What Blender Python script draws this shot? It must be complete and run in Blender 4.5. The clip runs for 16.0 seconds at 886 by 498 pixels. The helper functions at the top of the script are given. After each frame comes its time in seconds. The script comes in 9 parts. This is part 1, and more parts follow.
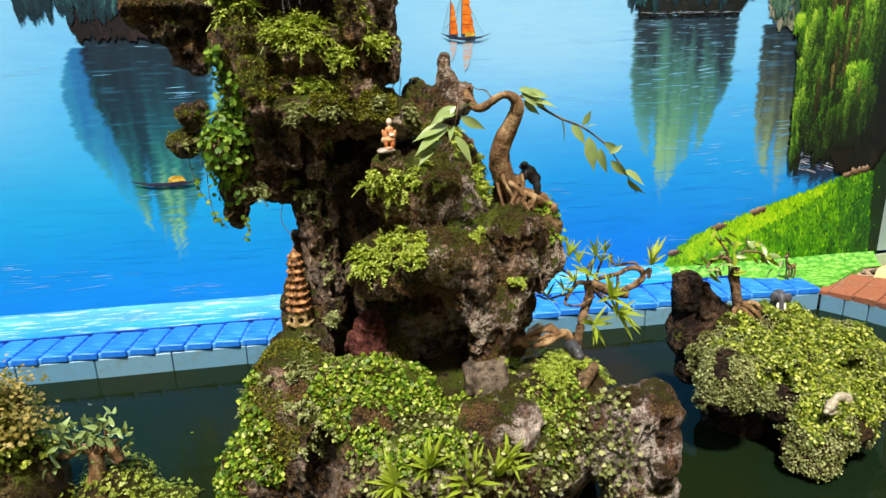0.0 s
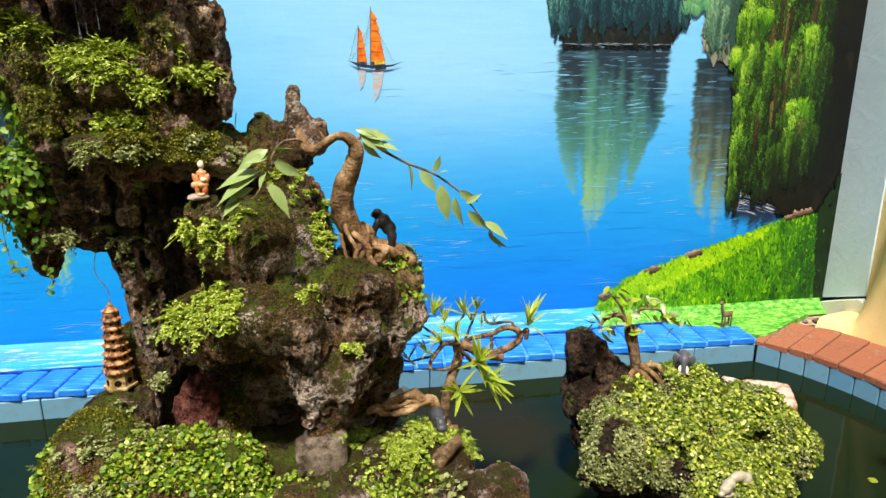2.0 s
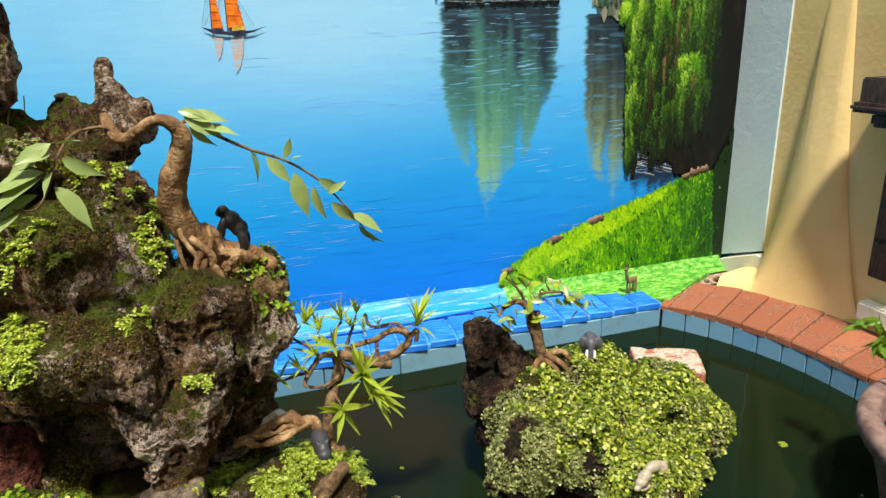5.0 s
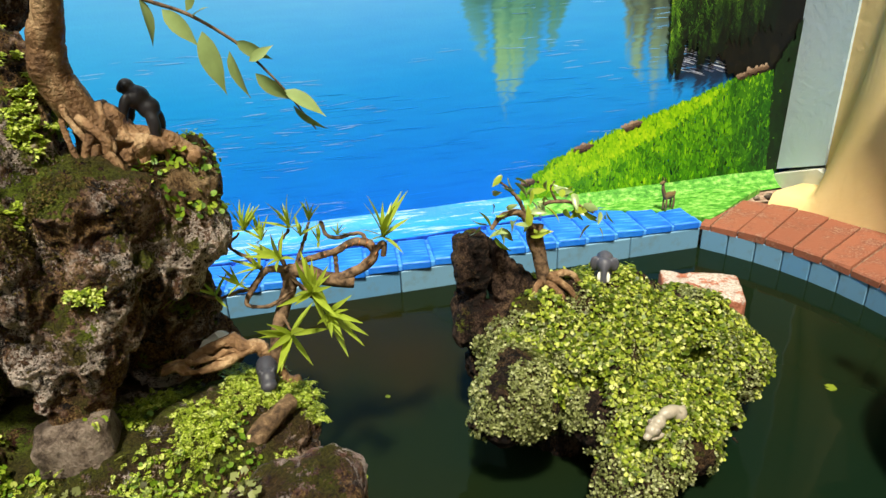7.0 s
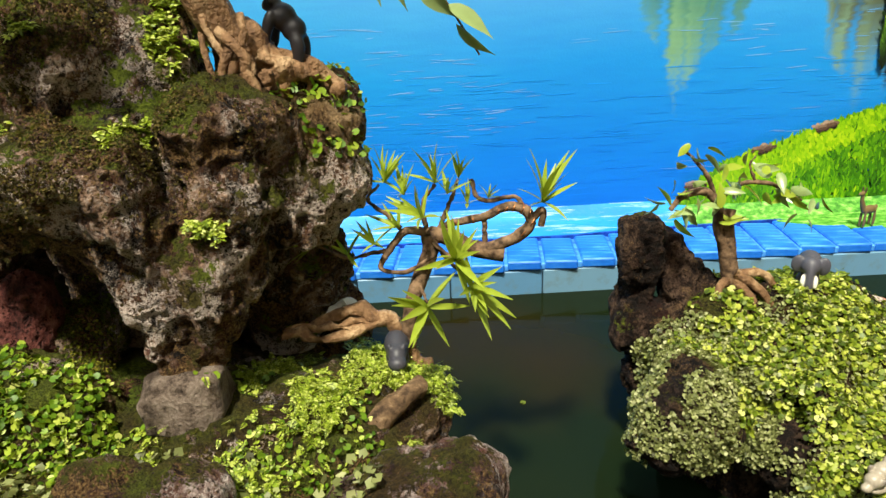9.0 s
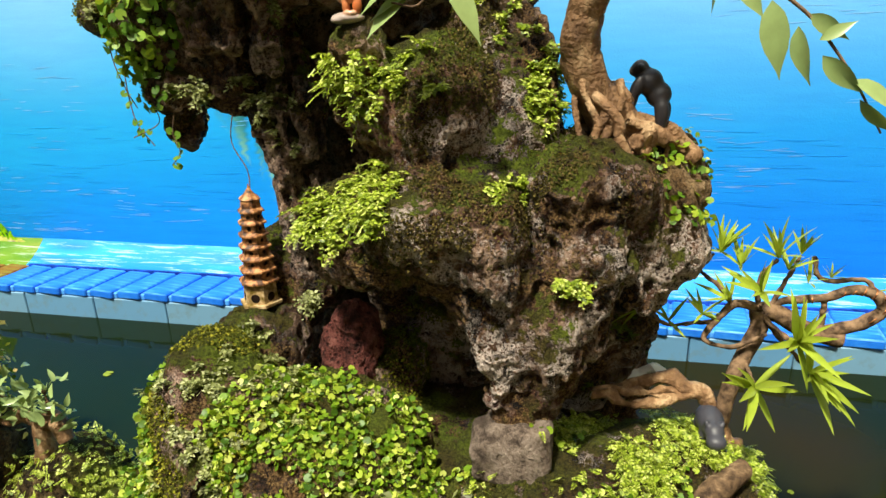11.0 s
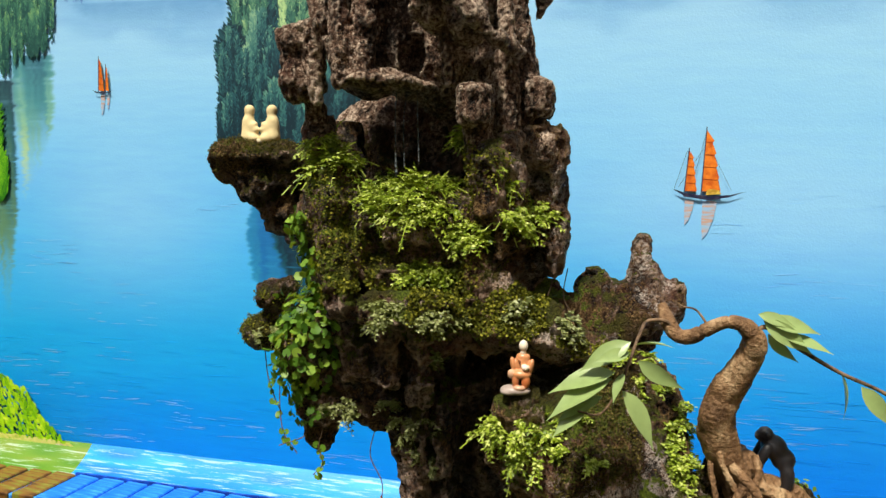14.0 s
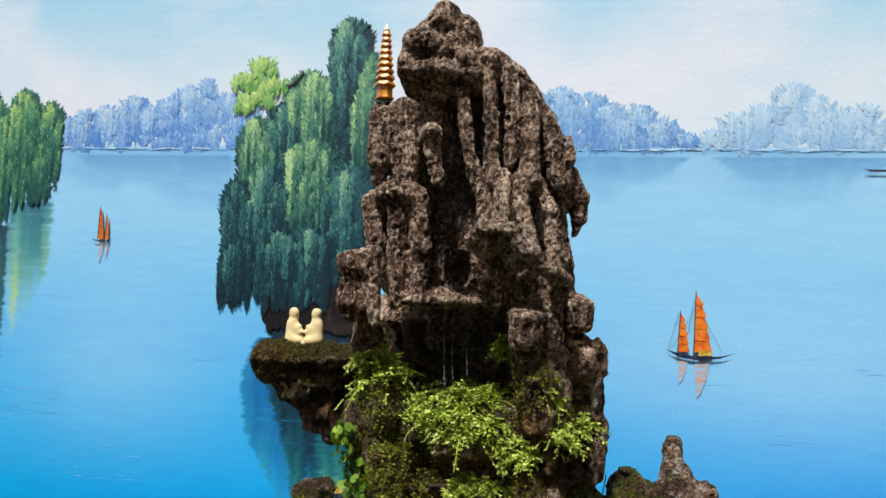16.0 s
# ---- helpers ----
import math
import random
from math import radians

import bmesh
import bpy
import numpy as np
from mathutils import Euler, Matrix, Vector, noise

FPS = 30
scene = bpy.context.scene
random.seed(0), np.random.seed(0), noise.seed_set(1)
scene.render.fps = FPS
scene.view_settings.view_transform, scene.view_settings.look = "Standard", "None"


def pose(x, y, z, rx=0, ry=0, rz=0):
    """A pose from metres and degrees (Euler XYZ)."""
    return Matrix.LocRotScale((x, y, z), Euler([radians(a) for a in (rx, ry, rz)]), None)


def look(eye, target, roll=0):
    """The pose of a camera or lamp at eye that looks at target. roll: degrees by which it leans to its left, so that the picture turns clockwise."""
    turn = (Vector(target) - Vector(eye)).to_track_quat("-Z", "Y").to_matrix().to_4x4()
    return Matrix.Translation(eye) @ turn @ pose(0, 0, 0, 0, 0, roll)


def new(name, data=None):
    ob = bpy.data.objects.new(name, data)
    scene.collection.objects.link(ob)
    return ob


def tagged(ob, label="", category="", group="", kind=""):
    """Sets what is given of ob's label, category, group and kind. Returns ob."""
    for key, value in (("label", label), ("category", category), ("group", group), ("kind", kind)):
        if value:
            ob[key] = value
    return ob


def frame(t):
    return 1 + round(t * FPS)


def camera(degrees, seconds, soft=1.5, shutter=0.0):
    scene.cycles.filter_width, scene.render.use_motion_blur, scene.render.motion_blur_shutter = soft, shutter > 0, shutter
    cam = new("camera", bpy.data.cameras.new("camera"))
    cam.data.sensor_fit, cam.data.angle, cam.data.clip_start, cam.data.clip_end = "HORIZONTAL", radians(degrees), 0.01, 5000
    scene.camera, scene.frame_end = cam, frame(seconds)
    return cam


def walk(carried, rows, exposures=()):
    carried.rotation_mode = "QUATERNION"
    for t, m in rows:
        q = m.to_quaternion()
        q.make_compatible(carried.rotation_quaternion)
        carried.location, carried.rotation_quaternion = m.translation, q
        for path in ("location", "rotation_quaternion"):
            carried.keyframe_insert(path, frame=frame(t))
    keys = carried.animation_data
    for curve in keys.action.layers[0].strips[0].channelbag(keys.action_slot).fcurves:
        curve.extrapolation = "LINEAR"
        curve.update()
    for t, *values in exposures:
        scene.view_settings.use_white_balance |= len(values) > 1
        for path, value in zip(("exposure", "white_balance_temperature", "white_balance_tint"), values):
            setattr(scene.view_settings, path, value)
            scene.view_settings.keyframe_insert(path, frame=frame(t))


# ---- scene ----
cam = camera(67.5, 16.0)
PATH = [
    (0, (0.313, 0.424, 0.914), (0.625, 2.31, 0.325), -1.4),
    (0.5, (0.395, 0.461, 0.916), (0.717, 2.345, 0.327), -0.8),
    (1, (0.478, 0.491, 0.923), (0.79, 2.379, 0.342), -0.2),
    (1.5, (0.537, 0.51, 0.928), (0.845, 2.406, 0.37), -0.3),
    (2, (0.583, 0.526, 0.93), (0.914, 2.425, 0.399), -0.1),
    (2.5, (0.63, 0.545, 0.942), (1.004, 2.447, 0.448), 0.0),
    (3, (0.655, 0.561, 0.95), (1.068, 2.461, 0.486), -0.5),
    (5.5, (0.688, 0.703, 0.906), (1.277, 2.486, 0.216), -1.7),
    (6, (0.724, 0.732, 0.888), (1.303, 2.496, 0.142), -1.4),
    (6.5, (0.771, 0.769, 0.861), (1.287, 2.532, 0.07), -2.1),
    (7, (0.814, 0.811, 0.83), (1.23, 2.573, -0.02), -2.3),
    (7.5, (0.832, 0.844, 0.809), (1.144, 2.627, -0.041), -2.5),
    (8, (0.831, 0.869, 0.785), (1.063, 2.683, -0.025), -2.3),
    (8.5, (0.819, 0.889, 0.749), (0.983, 2.716, -0.049), -2.5),
    (9, (0.793, 0.911, 0.723), (0.836, 2.753, -0.055), -2.6),
    (9.5, (0.742, 0.921, 0.725), (0.58, 2.768, -0.023), -2.9),
    (10, (0.699, 0.92, 0.729), (0.4, 2.764, 0.014), -3.0),
    (12.5, (0.505, 0.872, 0.843), (0.055, 2.755, 0.339), -0.4),
    (13, (0.491, 0.861, 0.885), (0.054, 2.771, 0.484), 0.1),
    (13.5, (0.48, 0.855, 0.925), (0.058, 2.782, 0.599), 0.8),
    (14, (0.462, 0.847, 0.965), (0.048, 2.791, 0.745), 1.2),
    (14.5, (0.438, 0.838, 0.999), (0.03, 2.792, 0.88), 1.6),
    (15, (0.405, 0.828, 1.029), (0.002, 2.786, 0.997), 1.9),
    (15.5, (0.38, 0.817, 1.062), (0.017, 2.783, 1.109), 2.0),
    (16, (0.365, 0.8, 1.084), (0.063, 2.774, 1.185), 1.9),
]
walk(cam, [(t, look(eye, target, roll)) for t, eye, target, roll in PATH],
     ((0, 0.55, 6800, 3), (2, 0.68, 6800, 3), (3, 0.62, 6800, 2), (7, 0.46, 6900, 2), (10, 0.68, 6900, 2), (12.5, 0.83, 6800, 2), (13.5, 0.5, 6700, 3), (14, 0.4, 6600, 4), (15.5, 0.31, 6200, 6), (16, 0.23, 6100, 6)))

# ---- light: bright overcast courtyard, open above ----
world = bpy.data.worlds.new("sky")
scene.world = world
world.use_nodes = True
wn, wl = world.node_tree.nodes, world.node_tree.links
sky = wn.new("ShaderNodeTexSky")
sky.sky_type = "NISHITA"
sky.sun_disc = False
sky.sun_elevation, sky.sun_rotation = radians(63), radians(198)
sky.air_density, sky.dust_density = 1.0, 4.0
wl.new(sky.outputs[0], wn["Background"].inputs[0])
wn["Background"].inputs[1].default_value = 0.072
sun_data = bpy.data.lights.new("sun", "SUN")
sun_data.energy, sun_data.angle, sun_data.color = 4.9, radians(5), (1.0, 0.94, 0.84)
sun = new("sun", sun_data)
sun.matrix_world = look((-0.46, -1.39, 2.9), (0, 0, 0))

WATER = 0.066      # the pond's surface
WALL = 2.42        # the mural wall's face
RIM = 2.19         # the pond's far edge
SIDE = 2.23        # the house wall's face
rng = np.random.default_rng(7)

# ---- tools ----
def rgb(r, g, b):
    """sRGB 0..255 to a linear colour."""
    return tuple(c / 12.92 if c <= 0.04045 else ((c + 0.055) / 1.055) ** 2.4 for c in (r / 255, g / 255, b / 255))


def lin(a):
    a = np.asarray(a, float) / 255
    return np.where(a <= 0.04045, a / 12.92, ((a + 0.055) / 1.055) ** 2.4)


def tones(b, *cols):
    """Colours by brightness b in 0..1 through the given sRGB tones."""
    c = lin(cols)
    return np.stack([np.interp(b, np.linspace(0, 1, len(cols)), c[:, k]) for k in range(3)], -1)


class Mat:
    """A node material with short ways to its nodes."""

    def __init__(self, name, rough=0.7, spec=0.3, metal=0.0):
        self.m = bpy.data.materials.new(name)
        self.m.use_nodes = True
        self.n, self.l = self.m.node_tree.nodes, self.m.node_tree.links
        self.b = self.n["Principled BSDF"]
        self.set(rough=rough, spec=spec, metal=metal)
        self.co = self.n.new("ShaderNodeTexCoord").outputs["Object"]

    def set(self, rough=None, spec=None, metal=None):
        for key, v in (("Roughness", rough), ("Specular IOR Level", spec), ("Metallic", metal)):
            if v is not None:
                self.b.inputs[key].default_value = v

    def node(self, kind, **links):
        nd = self.n.new(kind)
        for key, v in links.items():
            self.put(nd.inputs[key.replace("_", " ")], v)
        return nd

    def put(self, socket, v):
        if isinstance(v, bpy.types.NodeSocket):
            self.l.new(v, socket)
        else:
            socket.default_value = v

    def stretch(self, x, y, z, co=None):
        mp = self.node("ShaderNodeMapping", Vector=co or self.co)
        mp.inputs["Scale"].default_value = (x, y, z)
        return mp.outputs[0]

    def noise(self, scale, detail=4.0, rough=0.55, co=None, distort=0.0):
        nd = self.node("ShaderNodeTexNoise", Vector=co or self.co)
        nd.inputs["Scale"].default_value, nd.inputs["Detail"].default_value = scale, detail
        nd.inputs["Roughness"].default_value, nd.inputs["Distortion"].default_value = rough, distort
        return nd.outputs[0]

    def voronoi(self, scale, co=None, feature="F1", out="Distance"):
        nd = self.node("ShaderNodeTexVoronoi", Vector=co or self.co)
        nd.feature = feature
        nd.inputs["Scale"].default_value = scale
        return nd.outputs[out]

    def ramp(self, fac, *stops):
        nd = self.node("ShaderNodeValToRGB", Fac=fac)
        e = nd.color_ramp.elements
        while len(e) < len(stops):
            e.new(0.5)
        for el, (p, c) in zip(e, stops):
            el.position, el.color = p, (*(c if isinstance(c, tuple) else (c, c, c)), 1)
        return nd.outputs[0]

    def mix(self, fac, a, b, mode="MIX"):
        nd = self.n.new("ShaderNodeMix")
        nd.data_type, nd.blend_type = "RGBA", mode
        for i, v in ((0, fac), (6, a), (7, b)):
            self.put(nd.inputs[i], (*v, 1) if isinstance(v, tuple) and len(v) == 3 else v)
        return nd.outputs[2]

    def math(self, op, a, b=0.0, clamp=False):
        nd = self.n.new("ShaderNodeMath")
        nd.operation, nd.use_clamp = op, clamp
        self.put(nd.inputs[0], a)
        self.put(nd.inputs[1], b)
        return nd.outputs[0]

    def island(self):
        return self.n.new("ShaderNodeNewGeometry").outputs["Random Per Island"]

    def single(self):
        return self.n.new("ShaderNodeObjectInfo").outputs["Random"]

    def attribute(self, name):
        nd = self.n.new("ShaderNodeAttribute")
        nd.attribute_name = name
        return nd.outputs["Color"]

    def axis(self, which, of="Normal"):
        geo = self.n.new("ShaderNodeNewGeometry").outputs[of]
        return self.node("ShaderNodeSeparateXYZ", Vector=geo).outputs[which]

    def color(self, c):
        self.put(self.b.inputs["Base Color"], (*c, 1) if isinstance(c, tuple) and len(c) == 3 else c)
        return self

    def bump(self, height, strength=0.4, dist=0.01):
        bp = self.node("ShaderNodeBump", Height=height)
        bp.inputs["Strength"].default_value, bp.inputs["Distance"].default_value = strength, dist
        self.l.new(bp.outputs[0], self.b.inputs["Normal"])
        return self

    def rough(self, v):
        self.put(self.b.inputs["Roughness"], v)
        return self

    def glow_through(self, c, amount=0.3):
        """Leaf light: part of the light passes through."""
        tr = self.n.new("ShaderNodeBsdfTranslucent")
        self.put(tr.inputs[0], (*c, 1) if isinstance(c, tuple) and len(c) == 3 else c)
        mx = self.n.new("ShaderNodeMixShader")
        mx.inputs[0].default_value = amount
        self.l.new(self.b.outputs[0], mx.inputs[1])
        self.l.new(tr.outputs[0], mx.inputs[2])
        self.l.new(mx.outputs[0], self.n["Material Output"].inputs[0])
        return self


def mesh_np(name, verts, faces, mat=None, smooth=False):
    """A mesh from arrays: verts (n, 3), faces (m, k)."""
    verts, faces = np.asarray(verts, np.float32), np.asarray(faces, np.int32)
    me = bpy.data.meshes.new(name)
    k = faces.shape[1]
    me.vertices.add(len(verts))
    me.vertices.foreach_set("co", verts.ravel())
    me.loops.add(faces.size)
    me.loops.foreach_set("vertex_index", faces.ravel())
    me.polygons.add(len(faces))
    me.polygons.foreach_set("loop_start", np.arange(0, faces.size, k, dtype=np.int32))
    me.polygons.foreach_set("use_smooth", np.full(len(faces), smooth))
    me.update(calc_edges=True)
    me.validate()
    if mat:
        me.materials.append(mat.m)
    return me


def part(name, me, parent=None, label="", mat=None):
    """One mesh object, under a thing or a part. me: a mesh or a bmesh."""
    if isinstance(me, bmesh.types.BMesh):
        bm, me = me, bpy.data.meshes.new(name)
        bm.to_mesh(me)
        bm.free()
    if mat and not me.materials:
        me.materials.append(mat.m)
    ob = new(name, me)
    ob.parent = parent
    return tagged(ob, label=label)


def thing(name, me, label, category, group="", kind="", mat=None):
    return tagged(part(name, me, None, "", mat), label, category, group, kind)


def empty(name, at, label, category, group="", kind=""):
    ob = new(name)
    ob.matrix_world = pose(*at)
    ob.empty_display_size = 0.05
    return tagged(ob, label, category, group, kind)


def box(bm, x0, x1, y0, y1, z0, z1, bevel=0.0, m=None):
    r = bmesh.ops.create_cube(bm, size=1)
    vs = r["verts"]
    bmesh.ops.scale(bm, vec=(x1 - x0, y1 - y0, z1 - z0), verts=vs)
    bmesh.ops.translate(bm, vec=((x0 + x1) / 2, (y0 + y1) / 2, (z0 + z1) / 2), verts=vs)
    if bevel:
        es = list({e for v in vs for e in v.link_edges})
        vs = bmesh.ops.bevel(bm, geom=es, offset=bevel, segments=2, affect="EDGES")["verts"]
    if m is not None:
        bmesh.ops.transform(bm, matrix=m, verts=list(set(vs)))
    return bm


def boxed(*a, **k):
    return box(bmesh.new(), *a, **k)


def flat_poly(pts, y):
    """A face in the x-z plane at y from pairs (x, z)."""
    bm = bmesh.new()
    bm.faces.new([bm.verts.new((x, y, z)) for x, z in pts])
    return bm


def tube(points, radii, sides=8):
    """Arrays of a tube along points with a radius at each."""
    P, R = np.asarray(points, float), np.asarray(radii, float)
    T = np.gradient(P, axis=0)
    T /= np.linalg.norm(T, axis=1)[:, None] + 1e-9
    ref = np.array((0.31, 0.2, 0.93))
    A = np.cross(T, ref)
    A /= np.linalg.norm(A, axis=1)[:, None] + 1e-9
    B = np.cross(T, A)
    ang = np.linspace(0, 2 * np.pi, sides, endpoint=False)
    ring = A[:, None] * np.cos(ang)[None, :, None] + B[:, None] * np.sin(ang)[None, :, None]
    V = (P[:, None] + ring * R[:, None, None]).reshape(-1, 3)
    n = len(P)
    i, j = np.meshgrid(np.arange(n - 1), np.arange(sides), indexing="ij")
    a, b = i * sides + j, i * sides + (j + 1) % sides
    F = np.stack((a, b, b + sides, a + sides), -1).reshape(-1, 4)
    return V, F


def curve_pts(ctrl, n=24):
    """A smooth line (Catmull-Rom) through control points."""
    C = np.asarray(ctrl, float)
    C = np.vstack((2 * C[0] - C[1], C, 2 * C[-1] - C[-2]))
    out = []
    for k in range(1, len(C) - 2):
        u = np.linspace(0, 1, n // (len(C) - 3) + 2)[:-1, None]
        a, b, c, d = C[k - 1], C[k], C[k + 1], C[k + 2]
        out.append(0.5 * (2 * b + (c - a) * u + (2 * a - 5 * b + 4 * c - d) * u**2 + (3 * b - a - 3 * c + d) * u**3))
    return np.vstack((*out, C[-2][None]))


def merge(*meshes):
    vs, fs, k = [], [], 0
    for v, f in meshes:
        vs.append(v)
        fs.append(np.asarray(f) + k)
        k += len(v)
    return np.vstack(vs), np.vstack(fs)


# lattice noise
LATTICE = np.random.default_rng(3).random((32, 32, 32)).astype(np.float32)


def vnoise(P, size, shift=0.0):
    """Smooth noise in -1..1 at points P (n, 3), with bumps of that size."""
    Q = np.asarray(P, np.float32) / np.asarray(size, np.float32) + np.float32(shift + 100.5)
    I = np.floor(Q).astype(np.int32)
    W = Q - I
    W = W * W * (3 - 2 * W)
    I0, I1 = I & 31, (I + 1) & 31
    x0, y0, z0, x1, y1, z1 = *I0.T, *I1.T
    u, v, w = W.T
    L = LATTICE
    a = L[x0, y0, z0] * (1 - u) + L[x1, y0, z0] * u
    b = L[x0, y1, z0] * (1 - u) + L[x1, y1, z0] * u
    c = L[x0, y0, z1] * (1 - u) + L[x1, y0, z1] * u
    d = L[x0, y1, z1] * (1 - u) + L[x1, y1, z1] * u
    return ((a * (1 - v) + b * v) * (1 - w) + (c * (1 - v) + d * v) * w) * 2 - 1


class Stone:
    """A solid grown from lumps in a field of distances, then meshed."""

    def __init__(self, lo, hi, h, k=0.014, reach=0.05):
        self.lo, self.h, self.k, self.reach = np.array(lo, float), h, k, reach
        self.n = np.ceil((np.array(hi) - self.lo) / h).astype(int) + 1
        self.ax = [(self.lo[i] + h * np.arange(self.n[i])).astype(np.float32) for i in range(3)]
        self.d = np.full(self.n, 1.0, np.float32)

    def near(self, lo, hi):
        s = [slice(max(0, int((a - r - l) / self.h)), max(0, int((b + r - l) / self.h) + 2)) for a, b, l, r in zip(lo, hi, self.lo, (self.reach,) * 3)]
        g = [a[q] for a, q in zip(self.ax, s)]
        return tuple(s), g[0][:, None, None], g[1][None, :, None], g[2][None, None, :]

    def add(self, s, e, k):
        if self.d[s].size == 0:
            return
        a = self.d[s]
        h = np.maximum(k - np.abs(a - e), 0) / k
        self.d[s] = np.minimum(a, e) - h * h * k * 0.25

    def oval(self, x, y, z, rx, ry, rz, lean=0.0):
        R = max(rx, rz) if lean else 0
        s, X, Y, Z = self.near((x - max(rx, R), y - ry, z - max(rz, R)), (x + max(rx, R), y + ry, z + max(rz, R)))
        X, Y, Z = X - x, Y - y, Z - z
        if lean:
            c, q = math.cos(radians(lean)), math.sin(radians(lean))
            X, Z = X * c + Z * q, Z * c - X * q
        k0 = np.sqrt((X / rx) ** 2 + (Y / ry) ** 2 + (Z / rz) ** 2)
        k1 = np.sqrt((X / rx**2) ** 2 + (Y / ry**2) ** 2 + (Z / rz**2) ** 2) + 1e-6
        return s, (k0 * (k0 - 1) / k1).astype(np.float32)

    def lump(self, x, y, z, rx, ry, rz, lean=0.0, k=None):
        self.add(*self.oval(x, y, z, rx, ry, rz, lean), k or self.k)
        return self

    def cut(self, x, y, z, rx, ry, rz, lean=0.0):
        s, e = self.oval(x, y, z, rx, ry, rz, lean)
        self.d[s] = np.maximum(self.d[s], -e)
        return self

    def slab(self, x, y, z, rx, ry, rz, r=0.006, k=None):
        s, X, Y, Z = self.near((x - rx, y - ry, z - rz), (x + rx, y + ry, z + rz))
        qx, qy, qz = np.abs(X - x) - rx + r, np.abs(Y - y) - ry + r, np.abs(Z - z) - rz + r
        e = np.sqrt(np.maximum(qx, 0) ** 2 + np.maximum(qy, 0) ** 2 + np.maximum(qz, 0) ** 2) + np.minimum(np.maximum(np.maximum(qx, qy), qz), 0) - r
        self.add(s, e.astype(np.float32), k or self.k)
        return self

    def rod(self, p, q, r0, r1, k=None):
        p, q = np.array(p, float), np.array(q, float)
        r = max(r0, r1)
        s, X, Y, Z = self.near(np.minimum(p, q) - r, np.maximum(p, q) + r)
        v = q - p
        t = np.clip(((X - p[0]) * v[0] + (Y - p[1]) * v[1] + (Z - p[2]) * v[2]) / (v @ v), 0, 1)
        e = np.sqrt((X - p[0] - t * v[0]) ** 2 + (Y - p[1] - t * v[1]) ** 2 + (Z - p[2] - t * v[2]) ** 2) - (r0 + (r1 - r0) * t)
        self.add(s, e.astype(np.float32), k or self.k)
        return self

    def groove(self, p, q, r0, r1):
        """Takes a rod out of the stone."""
        p, q = np.array(p, float), np.array(q, float)
        r = max(r0, r1)
        s, X, Y, Z = self.near(np.minimum(p, q) - r, np.maximum(p, q) + r)
        v = q - p
        t = np.clip(((X - p[0]) * v[0] + (Y - p[1]) * v[1] + (Z - p[2]) * v[2]) / (v @ v), 0, 1)
        e = np.sqrt((X - p[0] - t * v[0]) ** 2 + ((Y - p[1] - t * v[1]) * 0.35) ** 2 + (Z - p[2] - t * v[2]) ** 2) - (r0 + (r1 - r0) * t)
        self.d[s] = np.maximum(self.d[s], -e)
        return self

    def rough(self, *waves, above=-9.0, below=9.0):
        """waves: (size, height, kind). kind 'n' bumps, 'r' sharp ridges, 'p' pits."""
        m = np.abs(self.d) < self.reach
        m &= ((self.ax[2] >= above) & (self.ax[2] < below))[None, None, :]
        i = np.argwhere(m)
        P = np.stack([self.ax[a][i[:, a]] for a in range(3)], 1)
        t = np.zeros(len(P), np.float32)
        for q, (size, height, kind) in enumerate(waves):
            v = vnoise(P, size, 3.7 * q)
            if kind == "r":
                v = 0.6 - 2 * np.abs(v)
            elif kind == "p":
                v = -np.maximum(v - 0.15, 0) * 1.6
            t += v * height
        self.d[m] -= t
        return self

    def mesh(self):
        """Surface nets: one vertex a mixed cell, one quad an edge that crosses."""
        d, h = self.d, self.h
        s = d < 0
        nx, ny, nz = np.array(d.shape) - 1
        c = np.zeros((nx, ny, nz), np.int8)
        for a in (0, 1):
            for b in (0, 1):
                for e in (0, 1):
                    c += s[a:nx + a, b:ny + b, e:nz + e]
        cell = np.argwhere((c > 0) & (c < 8))
        idx = np.full((nx, ny, nz), -1, np.int32)
        idx[tuple(cell.T)] = np.arange(len(cell))
        acc, cnt = np.zeros((len(cell), 3)), np.zeros(len(cell))
        cor = [(a, b, e) for a in (0, 1) for b in (0, 1) for e in (0, 1)]
        val = {q: d[tuple((cell + q).T)] for q in cor}
        for p in cor:
            for ax in range(3):
                if p[ax] == 0:
                    q = tuple(1 if a == ax else p[a] for a in range(3))
                    u, v = val[p], val[q]
                    m = (u < 0) != (v < 0)
                    t = np.where(m, u / np.where(m, u - v, 1), 0)
                    w = np.tile(np.array(p, float), (len(cell), 1))
                    w[:, ax] += t
                    acc += w * m[:, None]
                    cnt += m
        V = self.lo + (cell + acc / cnt[:, None]) * h
        F = []
        for ax in range(3):
            o1, o2 = [a for a in range(3) if a != ax]
            A = s
            B = np.roll(s, -1, ax)
            e = np.argwhere(A != B)
            lim = np.array(d.shape) - 1
            e = e[(e[:, ax] < lim[ax]) & (e[:, o1] > 0) & (e[:, o2] > 0) & (e[:, o1] < lim[o1]) & (e[:, o2] < lim[o2])]
            st = A[tuple(e.T)]
            q = []
            for da, db in ((1, 1), (0, 1), (0, 0), (1, 0)):
                g = e.copy()
                g[:, o1] -= da
                g[:, o2] -= db
                q.append(idx[tuple(g.T)])
            q = np.stack(q, 1)
            flip = st if ax != 1 else ~st
            q[~flip] = q[~flip][:, ::-1]
            F.append(q[(q >= 0).all(1)])
        return V, np.vstack(F)


